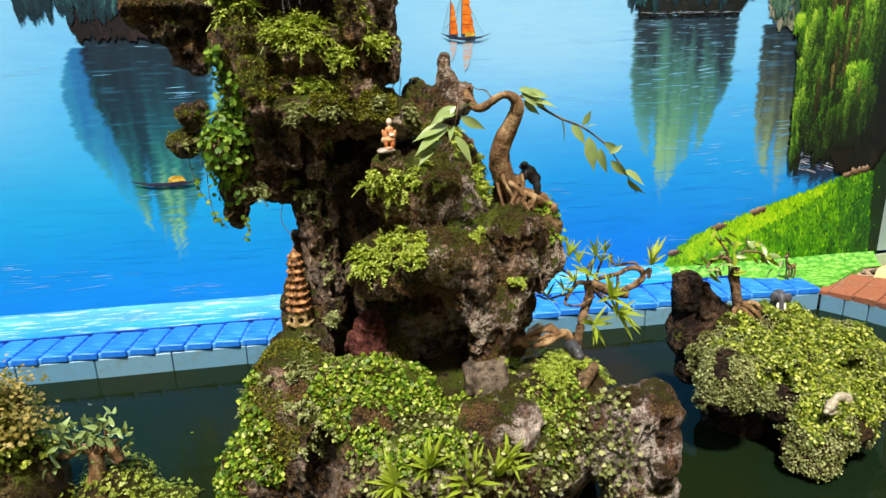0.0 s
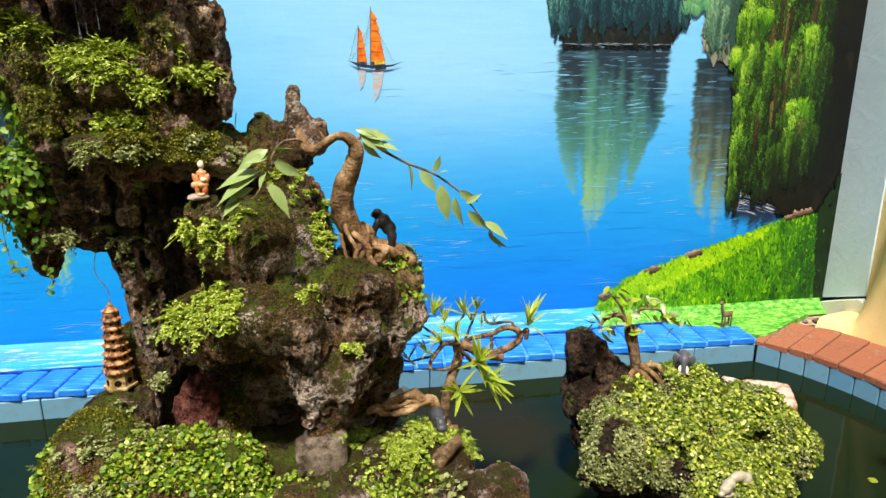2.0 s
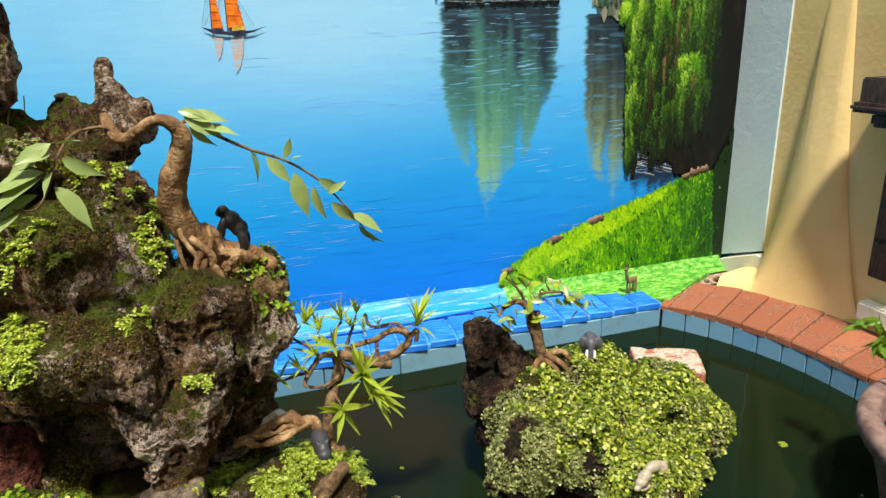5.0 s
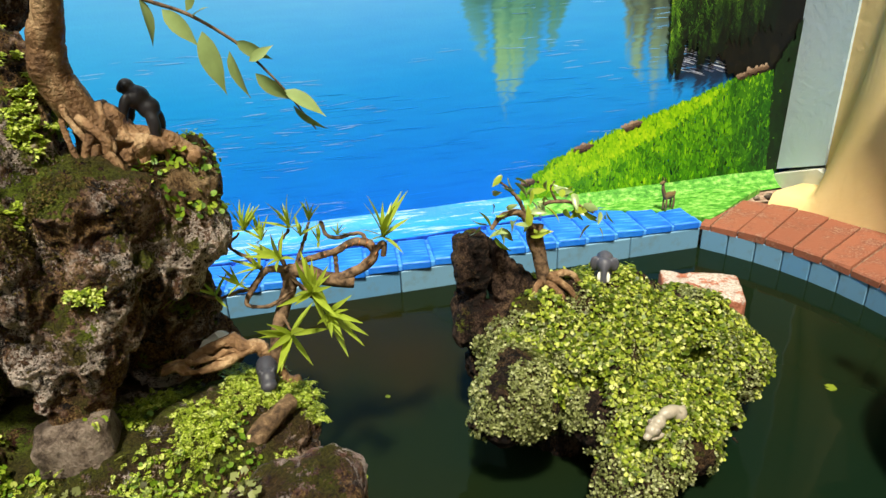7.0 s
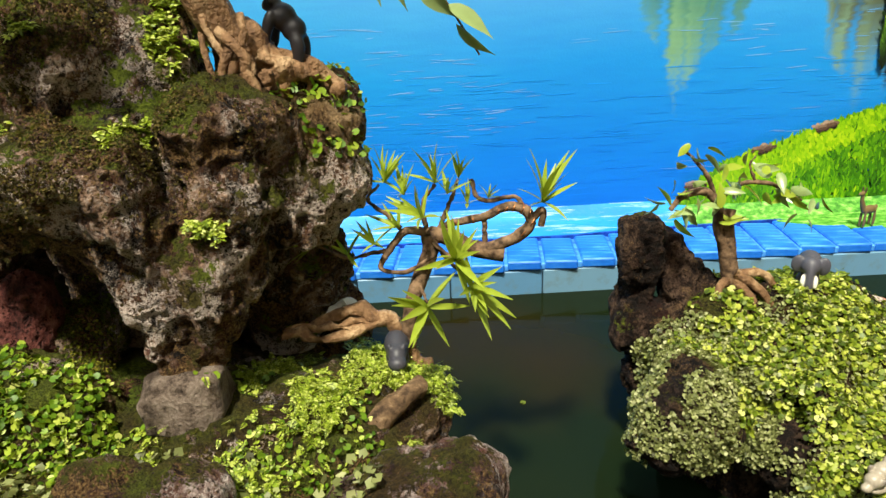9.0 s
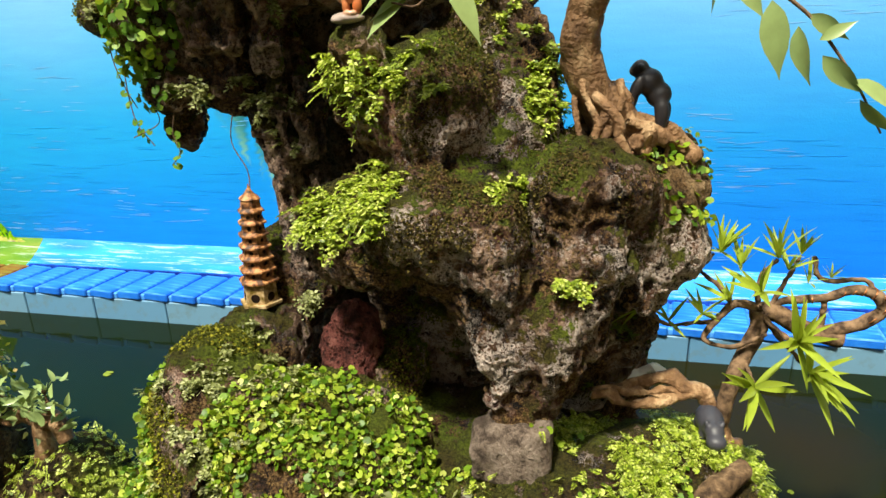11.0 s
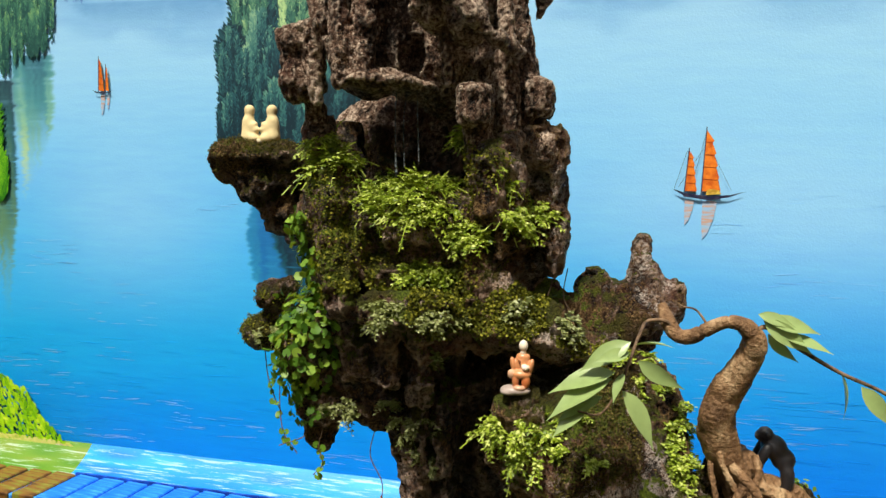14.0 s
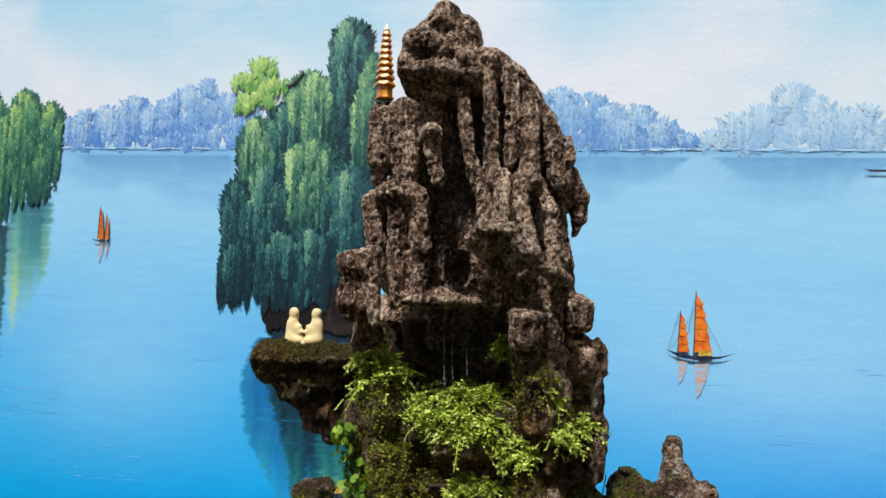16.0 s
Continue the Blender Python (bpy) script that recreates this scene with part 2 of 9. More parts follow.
def normals_of(V, F):
    n = np.cross(V[F[:, 2]] - V[F[:, 0]], V[F[:, 3]] - V[F[:, 1]])
    N = np.zeros_like(V)
    for k in range(4):
        np.add.at(N, F[:, k], n)
    return N / (np.linalg.norm(N, axis=1)[:, None] + 1e-12)


def grain(V, F, *waves):
    """Pushes the vertices along their normals: fine relief."""
    N = normals_of(V, F)
    t = np.zeros(len(V))
    for q, (size, height, kind) in enumerate(waves):
        v = vnoise(V, size, 11.3 * q + 2)
        t += height * (1 - 2 * np.abs(v) if kind == "r" else -np.maximum(v - 0.1, 0) * 1.6 if kind == "p" else v)
    return V + N * t[:, None]


class Skin:
    """The surface of a stone, to set plants on."""

    def __init__(self, V, F):
        self.V, self.F = V, F
        self.c = V[F].mean(1)
        n = np.cross(V[F[:, 2]] - V[F[:, 0]], V[F[:, 3]] - V[F[:, 1]])
        self.a = np.linalg.norm(n, axis=1) + 1e-12
        self.n = n / self.a[:, None]

    def pick(self, count, at, radii, up=-0.3, front=-2.0, patch=0.0):
        q = ((self.c - at) / np.array(radii)) ** 2
        w = self.a * (q.sum(1) + 0.4 * vnoise(self.c, 0.03, 5) < 1) * (self.n[:, 2] > up) * (-self.n[:, 1] > front)
        if patch:
            w = w * (vnoise(self.c, 0.05, at[0] * 7) > patch - 1)
        if w.sum() <= 0:
            return np.zeros((0, 3)), np.zeros((0, 3))
        i = rng.choice(len(w), count, p=w / w.sum())
        u, v = rng.random((2, count, 1))
        a, b, c, d = (self.V[self.F[i, k]] for k in range(4))
        return (a * (1 - u) + b * u) * (1 - v) + (d * (1 - u) + c * u) * v, self.n[i]


# leaf shapes: stalk end at the origin, pointing along y, face up z
def round_leaf(sides=7):
    ang = np.linspace(0.35, 2 * np.pi - 0.35, sides) - np.pi / 2
    V = [(0, 0.42, -0.05)] + [(0.5 * math.cos(a), 0.5 + 0.5 * math.sin(a), 0.04 * math.sin(3 * a)) for a in ang]
    return np.array(V), np.array([(0, k, k + 1) for k in range(1, sides)])


def blade_leaf(width=0.16, droop=0.25, segs=4, fold=0.35):
    V, F = [], []
    for k in range(segs + 1):
        u = k / segs
        w = width * math.sin(math.pi * min(1, 0.1 + 0.9 * u) ** 0.85) * (1 if k < segs else 0) + 0.002
        z = -droop * u * u
        V += [(-w, u, z + fold * w), (0, u, z), (w, u, z + fold * w)]
    for k in range(segs):
        a = 3 * k
        F += [(a, a + 1, a + 4, a + 3), (a + 1, a + 2, a + 5, a + 4)]
    return np.array(V), np.array(F)


def pointed_leaf(width, droop, segs, fold):
    """A broad oval leaf that narrows to a drip tip."""
    V, F = blade_leaf(width, droop, segs, fold)
    u = V[:, 1]
    w = np.interp(u, (0, 0.06, 0.2, 0.42, 0.62, 0.78, 0.9, 1.0), (0.02, 0.3, 0.8, 1.0, 0.78, 0.4, 0.13, 0.02)) * width
    side = np.sign(V[:, 0])
    return np.column_stack((side * w, u, -droop * u * u + np.abs(side) * fold * w)), F


def sprig(pairs=4, long=0.36, wide=0.3):
    """A little stem with leaflets on both sides and one at the tip."""
    V, F = [], []

    def leaflet(x, y, dx, dy, s):
        k = len(V)
        px, py = -dy, dx
        z = -0.25 * y * y + 0.12
        V.extend([(x, y, z), (x + dx * s * 0.5 + px * s * wide, y + dy * s * 0.5 + py * s * wide, z + 0.03), (x + dx * s, y + dy * s, z - 0.02), (x + dx * s * 0.5 - px * s * wide, y + dy * s * 0.5 - py * s * wide, z + 0.03)])
        F.append((k, k + 1, k + 2, k + 3))

    for j in range(pairs):
        y = 0.2 + 0.7 * j / pairs
        s = long * (1 - 0.45 * j / pairs)
        leaflet(0.01, y, 0.87, 0.5, s)
        leaflet(-0.01, y + 0.04, -0.87, 0.5, s)
    leaflet(0, 0.85, 0, 1, long * 0.8)
    k = len(V)
    V.extend([(-0.012, 0, 0), (0.012, 0, 0), (0.008, 0.9, -0.08), (-0.008, 0.9, -0.08)])
    F.append((k, k + 1, k + 2, k + 3))
    return np.array(V), np.array(F)


def unit(v):
    return v / (np.linalg.norm(v, axis=-1, keepdims=True) + 1e-9)


def strew(shape, P, N, size, up=0.6, wild=0.5, lift=0.0, head=None, spin=1.0):
    """Copies of a leaf at points P: faces along N mixed with the up direction. Returns arrays."""
    T, F = shape
    n = len(P)
    Z = unit(N * (1 - up) + np.array((0, 0, up)) + rng.normal(0, wild, (n, 3)) * 0.6)
    H = rng.normal(0, 1, (n, 3)) * spin + (0 if head is None else head)
    Y = unit(H - (H * Z).sum(1, keepdims=True) * Z)
    X = np.cross(Y, Z)
    s = (np.asarray(size) * np.ones(n))[:, None, None]
    base = P + N * (lift * np.asarray(size) * rng.uniform(0.2, 3.2, n))[:, None]
    V = base[:, None] + s * (T[None, :, :1] * X[:, None] + T[None, :, 1:2] * Y[:, None] + T[None, :, 2:] * Z[:, None])
    return V.reshape(-1, 3), (F[None] + (np.arange(n) * len(T))[:, None, None]).reshape(-1, F.shape[1])


def sizes(n, a, b):
    return a + (b - a) * rng.random(n) ** 1.4

# ---- materials ----
def rock_material(name, dark, mid, pale, moss=0.0, moss_top=9.0, rust=0.0, bare=0.0, brown=0.0, porous=0.75, crisp=0.0):
    """Porous weathered stone; moss grows on its upper sides below the height moss_top."""
    m = Mat(name, 0.9, 0.2)
    big, fine, speck = m.noise(9, 6, 0.6), m.noise(75, 8, 0.72), m.noise(330, 4, 0.7)
    pits = m.voronoi(210, m.stretch(1, 1, 0.6))
    streak = m.noise(30, 5, 0.6, m.stretch(1, 1, 0.25))
    sum_ = m.math("ADD", m.math("MULTIPLY", fine, 0.36), m.math("ADD", m.math("MULTIPLY", streak, 0.46), m.math("MULTIPLY", speck, 0.18)))
    if crisp:
        sum_ = m.mix(crisp, sum_, m.math("ADD", m.math("MULTIPLY", m.noise(260, 3, 0.65), 0.5), m.math("MULTIPLY", m.noise(700, 3, 0.7), 0.5)))
    c = m.ramp(sum_, (0.44, dark), (0.505, mid), (0.59 - 0.02 * crisp, pale))
    c = m.mix(m.math("MULTIPLY", m.ramp(big, (0.48, 0.0), (0.62, 1.0)), 0.48), c, dark)
    if rust:
        c = m.mix(m.math("MULTIPLY", m.ramp(m.noise(7, 4, 0.6, m.stretch(1.3, 1, 0.9)), (0.56, 0.0), (0.68, 1.0)), rust), c, rgb(104, 52, 40))
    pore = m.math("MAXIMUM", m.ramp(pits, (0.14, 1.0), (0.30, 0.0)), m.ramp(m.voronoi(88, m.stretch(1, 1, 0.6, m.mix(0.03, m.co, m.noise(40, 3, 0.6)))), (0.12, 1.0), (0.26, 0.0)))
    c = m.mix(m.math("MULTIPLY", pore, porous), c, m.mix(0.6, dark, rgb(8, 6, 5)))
    # pale highlight on convex ridges put into the colour; bare makes it stronger
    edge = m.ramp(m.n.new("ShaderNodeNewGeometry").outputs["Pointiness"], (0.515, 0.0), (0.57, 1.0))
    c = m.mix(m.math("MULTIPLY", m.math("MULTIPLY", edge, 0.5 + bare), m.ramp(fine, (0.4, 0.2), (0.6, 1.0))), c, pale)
    h = m.math("ADD", m.math("MULTIPLY", fine, 1.0), m.math("ADD", m.math("MULTIPLY", m.math("SUBTRACT", 1.0, pore), 0.8 * porous), m.math("MULTIPLY", speck, 0.4)))
    if brown:
        tuft2 = m.noise(340, 4, 0.75)
        crust = m.math("ADD", m.noise(12, 6, 0.62), m.math("MULTIPLY", m.math("SUBTRACT", m.math("ADD", fine, speck), 1.0), 0.55))
        crust = m.math("ADD", crust, m.math("MULTIPLY", m.axis("Z"), 0.06))
        low = m.math("SUBTRACT", 1.0, m.math("MULTIPLY", m.math("SUBTRACT", m.axis("Z", "Position"), moss_top - 0.03), 12.0, True), True)
        coat = m.ramp(tuft2, (0.38, rgb(38, 26, 15)), (0.5, rgb(116, 86, 52)), (0.64, rgb(172, 140, 90)))
        mask2 = m.math("MULTIPLY", m.math("MULTIPLY", m.ramp(crust, (0.535, 0.0), (0.575, 1.0)), brown), low)
        c = m.mix(mask2, c, coat)
        open_side = m.ramp(m.axis("X", "Position"), (0.36, 0.12), (0.46, 1.0))
        bloom = m.math("MULTIPLY", m.ramp(crust, (0.448, 1.0), (0.476, 0.0)), m.ramp(m.math("ADD", m.math("MULTIPLY", fine, 0.5), m.math("MULTIPLY", speck, 0.5)), (0.42, 0.0), (0.5, 1.0)))
        c = m.mix(m.math("MULTIPLY", m.math("MULTIPLY", bloom, min(1.0, max(0.0, (brown - 0.55) * 2.5))), m.math("ADD", m.math("MULTIPLY", m.math("MULTIPLY", low, open_side), 0.8), 0.18)), c, m.mix(0.75, pale, rgb(222, 210, 202)))
        h = m.math("ADD", h, m.math("MULTIPLY", m.math("MULTIPLY", tuft2, mask2), 1.4))
    if moss:
        wet = m.math("SUBTRACT", 1.0, m.math("MULTIPLY", m.math("SUBTRACT", m.axis("Z", "Position"), moss_top - 0.03), 12.0, True), True)
        grow = m.math("ADD", m.math("MULTIPLY", m.axis("Z"), 0.5), m.math("MULTIPLY", m.math("SUBTRACT", m.noise(13, 5, 0.65), 0.5), 2.6))
        grow = m.math("ADD", grow, m.math("MULTIPLY", m.math("SUBTRACT", m.math("ADD", fine, speck), 1.0), 1.1))
        mask = m.math("MULTIPLY", m.ramp(grow, (0.62 - moss * 0.5, 0.0), (0.72 - moss * 0.5, 1.0)), wet)
        tint = m.ramp(m.noise(7, 4, 0.6), (0.42, rgb(92, 72, 38)), (0.52, rgb(98, 96, 34)), (0.62, rgb(122, 138, 40)))
        tuft = m.noise(300, 4, 0.75)
        green = m.mix(m.ramp(tuft, (0.38, 0.0), (0.6, 1.0)), m.mix(0.68, tint, rgb(18, 15, 7)), tint)
        c = m.mix(mask, c, green)
        h = m.math("ADD", h, m.math("MULTIPLY", m.math("MULTIPLY", tuft, mask), 1.5))
    m.color(c).bump(h, 1.0, 0.011)
    return m


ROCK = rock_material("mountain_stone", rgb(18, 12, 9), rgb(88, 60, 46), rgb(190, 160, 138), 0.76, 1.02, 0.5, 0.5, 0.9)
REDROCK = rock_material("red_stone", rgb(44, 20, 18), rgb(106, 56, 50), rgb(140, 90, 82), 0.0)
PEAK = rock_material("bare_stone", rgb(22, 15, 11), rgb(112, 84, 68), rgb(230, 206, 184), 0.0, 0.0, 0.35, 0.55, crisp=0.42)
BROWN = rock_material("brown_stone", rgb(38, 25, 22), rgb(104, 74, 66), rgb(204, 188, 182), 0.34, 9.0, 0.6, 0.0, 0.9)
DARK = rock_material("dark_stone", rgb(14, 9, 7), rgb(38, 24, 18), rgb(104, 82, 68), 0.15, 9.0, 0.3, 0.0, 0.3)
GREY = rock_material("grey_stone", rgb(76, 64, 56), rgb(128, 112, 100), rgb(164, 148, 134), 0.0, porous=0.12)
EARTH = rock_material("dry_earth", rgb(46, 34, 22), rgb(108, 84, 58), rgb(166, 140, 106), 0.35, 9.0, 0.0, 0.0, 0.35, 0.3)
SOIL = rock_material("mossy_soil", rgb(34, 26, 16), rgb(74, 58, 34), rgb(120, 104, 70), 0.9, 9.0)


def leaf_material(name, *stops, rough=0.45, through_=0.28, spec=0.35):
    m = Mat(name, rough, spec)
    c = m.ramp(m.island(), *stops)
    c = m.mix(m.ramp(m.noise(90, 3), (0.35, 0.0), (0.7, 0.35)), c, m.mix(0.5, c, rgb(40, 52, 14)))
    m.color(c)
    m.glow_through(m.mix(0.5, c, rgb(190, 205, 40)), through_)
    return m


CLOVER = leaf_material("pennywort_leaf", (0.0, rgb(46, 62, 14)), (0.3, rgb(90, 112, 28)), (0.62, rgb(146, 160, 50)), (0.88, rgb(192, 198, 86)), (1.0, rgb(220, 222, 138)))
PENNY = leaf_material("green_pennywort_leaf", (0.0, rgb(50, 80, 16)), (0.3, rgb(88, 124, 28)), (0.62, rgb(136, 162, 44)), (0.88, rgb(180, 194, 76)), (1.0, rgb(212, 216, 128)))
SPRIG = leaf_material("sprig_leaf", (0.0, rgb(70, 90, 22)), (0.35, rgb(128, 148, 38)), (0.7, rgb(176, 192, 68)), (1.0, rgb(214, 220, 130)))
MINI = leaf_material("tiny_leaf", (0.0, rgb(66, 64, 40)), (0.4, rgb(112, 118, 68)), (0.8, rgb(158, 164, 106)), (1.0, rgb(200, 200, 148)))
BLADE = leaf_material("blade_leaf", (0.0, rgb(58, 84, 30)), (0.4, rgb(112, 140, 44)), (0.75, rgb(186, 198, 72)), (1.0, rgb(206, 208, 122)), rough=0.35)
FICUS = leaf_material("ficus_leaf", (0.0, rgb(74, 102, 44)), (0.5, rgb(128, 150, 86)), (1.0, rgb(190, 198, 152)), rough=0.3, through_=0.1, spec=0.5)
VINE = leaf_material("vine_leaf", (0.0, rgb(50, 84, 22)), (0.5, rgb(88, 126, 36)), (1.0, rgb(142, 170, 64)))
MOSS = leaf_material("green_moss", (0.0, rgb(36, 37, 10)), (0.45, rgb(76, 78, 20)), (0.8, rgb(120, 118, 32)), (1.0, rgb(156, 150, 56)), rough=0.8, through_=0.12, spec=0.15)
BROWNMOSS = leaf_material("brown_moss", (0.0, rgb(30, 23, 10)), (0.45, rgb(58, 47, 21)), (0.8, rgb(82, 70, 32)), (1.0, rgb(108, 94, 50)), rough=0.8, through_=0.1, spec=0.15)
DRY = leaf_material("dry_leaf", (0.0, rgb(98, 92, 40)), (0.5, rgb(150, 136, 72)), (1.0, rgb(196, 168, 104)))

BARK = Mat("bonsai_bark", 0.65, 0.3)
bk = BARK.noise(50, 6, 0.65, BARK.stretch(1, 1, 0.5))
bring = BARK.noise(26, 6, 0.75, BARK.stretch(0.8, 0.8, 1.8), 0.8)
BARK.color(BARK.mix(BARK.ramp(bring, (0.34, 0.7), (0.42, 0.0)), BARK.ramp(bk, (0.3, rgb(72, 49, 33)), (0.52, rgb(130, 98, 68)), (0.7, rgb(188, 158, 122))), rgb(72, 48, 34))).bump(BARK.math("ADD", BARK.math("ADD", bk, bring), BARK.noise(240, 4)), 0.8, 0.005)
WOOD = Mat("dark_wood", 0.8, 0.25)
wd = WOOD.noise(70, 6, 0.7)
WOOD.color(WOOD.ramp(wd, (0.35, rgb(48, 35, 24)), (0.55, rgb(104, 82, 60)), (0.72, rgb(158, 134, 104)))).bump(wd, 0.8, 0.006)
TWIG = Mat("twig_bark", 0.8, 0.2)
TWIG.color(TWIG.ramp(TWIG.noise(120, 5), (0.35, rgb(58, 44, 34)), (0.65, rgb(134, 108, 84)))).bump(TWIG.noise(200), 0.5, 0.003)

WATERM = Mat("pond_water", 0.04, 0.5)
wz = WATERM.noise(1.6, 3, 0.5)
WATERM.color(WATERM.ramp(wz, (0.38, rgb(14, 28, 17)), (0.55, rgb(20, 28, 12)), (0.7, rgb(34, 29, 9))))
WATERM.bump(WATERM.noise(14, 2, 0.4), 0.05, 0.01)
WATERM.set(spec=0.14)
WATERM.b.inputs["IOR"].default_value = 1.33

FASCIA = Mat("blue_grey_tile", 0.45, 0.4)
fz = FASCIA.noise(24, 6, 0.65)
fc = FASCIA.mix(FASCIA.single(), rgb(92, 140, 178), rgb(112, 152, 178))
fc = FASCIA.mix(FASCIA.ramp(fz, (0.52, 0.0), (0.72, 0.8)), fc, rgb(104, 122, 118))
FASCIA.color(fc).bump(fz, 0.25, 0.004)
GROUT = Mat("dark_grout", 0.9, 0.2)
GROUT.color(GROUT.ramp(GROUT.noise(60), (0.4, rgb(34, 40, 42)), (0.65, rgb(92, 100, 100))))

BLUE = Mat("blue_paint", 0.5, 0.4)
bs = BLUE.noise(9, 5, 0.6, BLUE.stretch(1.2, 9, 1))
bcol = BLUE.ramp(bs, (0.3, rgb(14, 80, 196)), (0.52, rgb(32, 120, 224)), (0.7, rgb(92, 172, 238)))
bcol = BLUE.mix(BLUE.math("MULTIPLY", BLUE.single(), 0.35), bcol, rgb(10, 84, 206))
BLUE.color(bcol).bump(BLUE.noise(120, 5), 0.25, 0.003)
GAP = Mat("light_blue_joint", 0.55, 0.35)
GAP.color(GAP.ramp(GAP.noise(40, 4), (0.38, rgb(18, 84, 200)), (0.62, rgb(74, 150, 232)))).bump(GAP.noise(120, 4), 0.3, 0.003)
NAVY = Mat("dark_blue_joint", 0.5, 0.4)
NAVY.color(NAVY.ramp(NAVY.noise(60), (0.4, rgb(10, 40, 122)), (0.65, rgb(26, 82, 188))))

BRICK = Mat("terracotta_brick", 0.8, 0.25)
bz, bf = BRICK.noise(18, 6, 0.65), BRICK.noise(160, 6, 0.7)
bb = BRICK.mix(BRICK.single(), rgb(126, 74, 56), rgb(158, 98, 74))
bb = BRICK.mix(BRICK.ramp(bz, (0.48, 0.0), (0.66, 0.8)), bb, rgb(104, 60, 46))
bb = BRICK.mix(BRICK.ramp(BRICK.math("MULTIPLY", bf, bz), (0.27, 0.0), (0.40, 0.45)), bb, rgb(196, 160, 136))
BRICK.color(bb).bump(bf, 0.4, 0.003)
BLOCK = Mat("worn_block", 0.85, 0.2)
kz, kf = BLOCK.noise(26, 6, 0.7), BLOCK.noise(170, 6, 0.7)
kc = BLOCK.mix(BLOCK.ramp(kf, (0.4, 0.0), (0.62, 1.0)), rgb(140, 82, 62), rgb(176, 112, 88))
kup = BLOCK.math("MULTIPLY", BLOCK.ramp(BLOCK.math("ADD", kz, BLOCK.math("MULTIPLY", BLOCK.math("SUBTRACT", BLOCK.axis("Z"), 0.6), 0.25)), (0.5, 0.0), (0.55, 1.0)), 0.8)
BLOCK.color(BLOCK.mix(kup, kc, BLOCK.ramp(kf, (0.4, rgb(150, 138, 126)), (0.6, rgb(212, 204, 196))))).bump(BLOCK.math("ADD", kf, kz), 0.5, 0.004)
MORTAR = Mat("mortar", 0.9, 0.2)
MORTAR.color(MORTAR.ramp(MORTAR.noise(80, 6), (0.35, rgb(120, 92, 76)), (0.65, rgb(190, 164, 146)))).bump(MORTAR.noise(150), 0.5, 0.004)

JOINT = Mat("grimy_joint", 0.9, 0.2)
JOINT.color(JOINT.ramp(JOINT.noise(60, 6), (0.38, rgb(70, 56, 48)), (0.62, rgb(150, 124, 106)))).bump(JOINT.noise(150), 0.5, 0.003)


def plaster(name, a, b, stain):
    m = Mat(name, 0.85, 0.2)
    c = m.mix(m.ramp(m.noise(3, 5), (0.35, 0.0), (0.65, 1.0)), a, b)
    c = m.mix(m.ramp(m.noise(14, 6, 0.65, m.stretch(1, 1, 0.3)), (0.58, 0.0), (0.75, 0.5)), c, stain)
    m.color(c).bump(m.math("ADD", m.noise(60, 6), m.noise(9, 3)), 0.25, 0.006)
    return m


OCHRE = plaster("ochre_plaster", rgb(228, 200, 146), rgb(214, 184, 126), rgb(198, 166, 108))
PALE = plaster("pale_blue_plaster", rgb(204, 220, 228), rgb(194, 212, 222), rgb(180, 196, 206))
WHITE = plaster("white_plaster", rgb(226, 224, 214), rgb(212, 208, 196), rgb(176, 170, 156))
SHUTTER = Mat("dark_shutter", 0.6, 0.3)
SHUTTER.color(SHUTTER.ramp(SHUTTER.noise(30, 5, 0.6, SHUTTER.stretch(1, 6, 1)), (0.35, rgb(44, 34, 32)), (0.65, rgb(84, 66, 60))))

# the painted wall: brush-worked paint whose colours lie in the mesh
PAINT = Mat("mural_paint", 0.55, 0.3)
pc = PAINT.attribute("Col")
pst = PAINT.noise(7, 6, 0.6, PAINT.stretch(1.0, 1, 8))
PAINT.color(PAINT.mix(0.10, pc, PAINT.ramp(pst, (0.3, 0.2), (0.7, 0.85)), "OVERLAY"))
PAINT.bump(PAINT.math("ADD", PAINT.noise(18, 6, 0.6), PAINT.noise(220, 3)), 0.12, 0.004)
STROKE = Mat("brush_stroke_paint", 0.55, 0.3)
STROKE.color(STROKE.attribute("Col"))

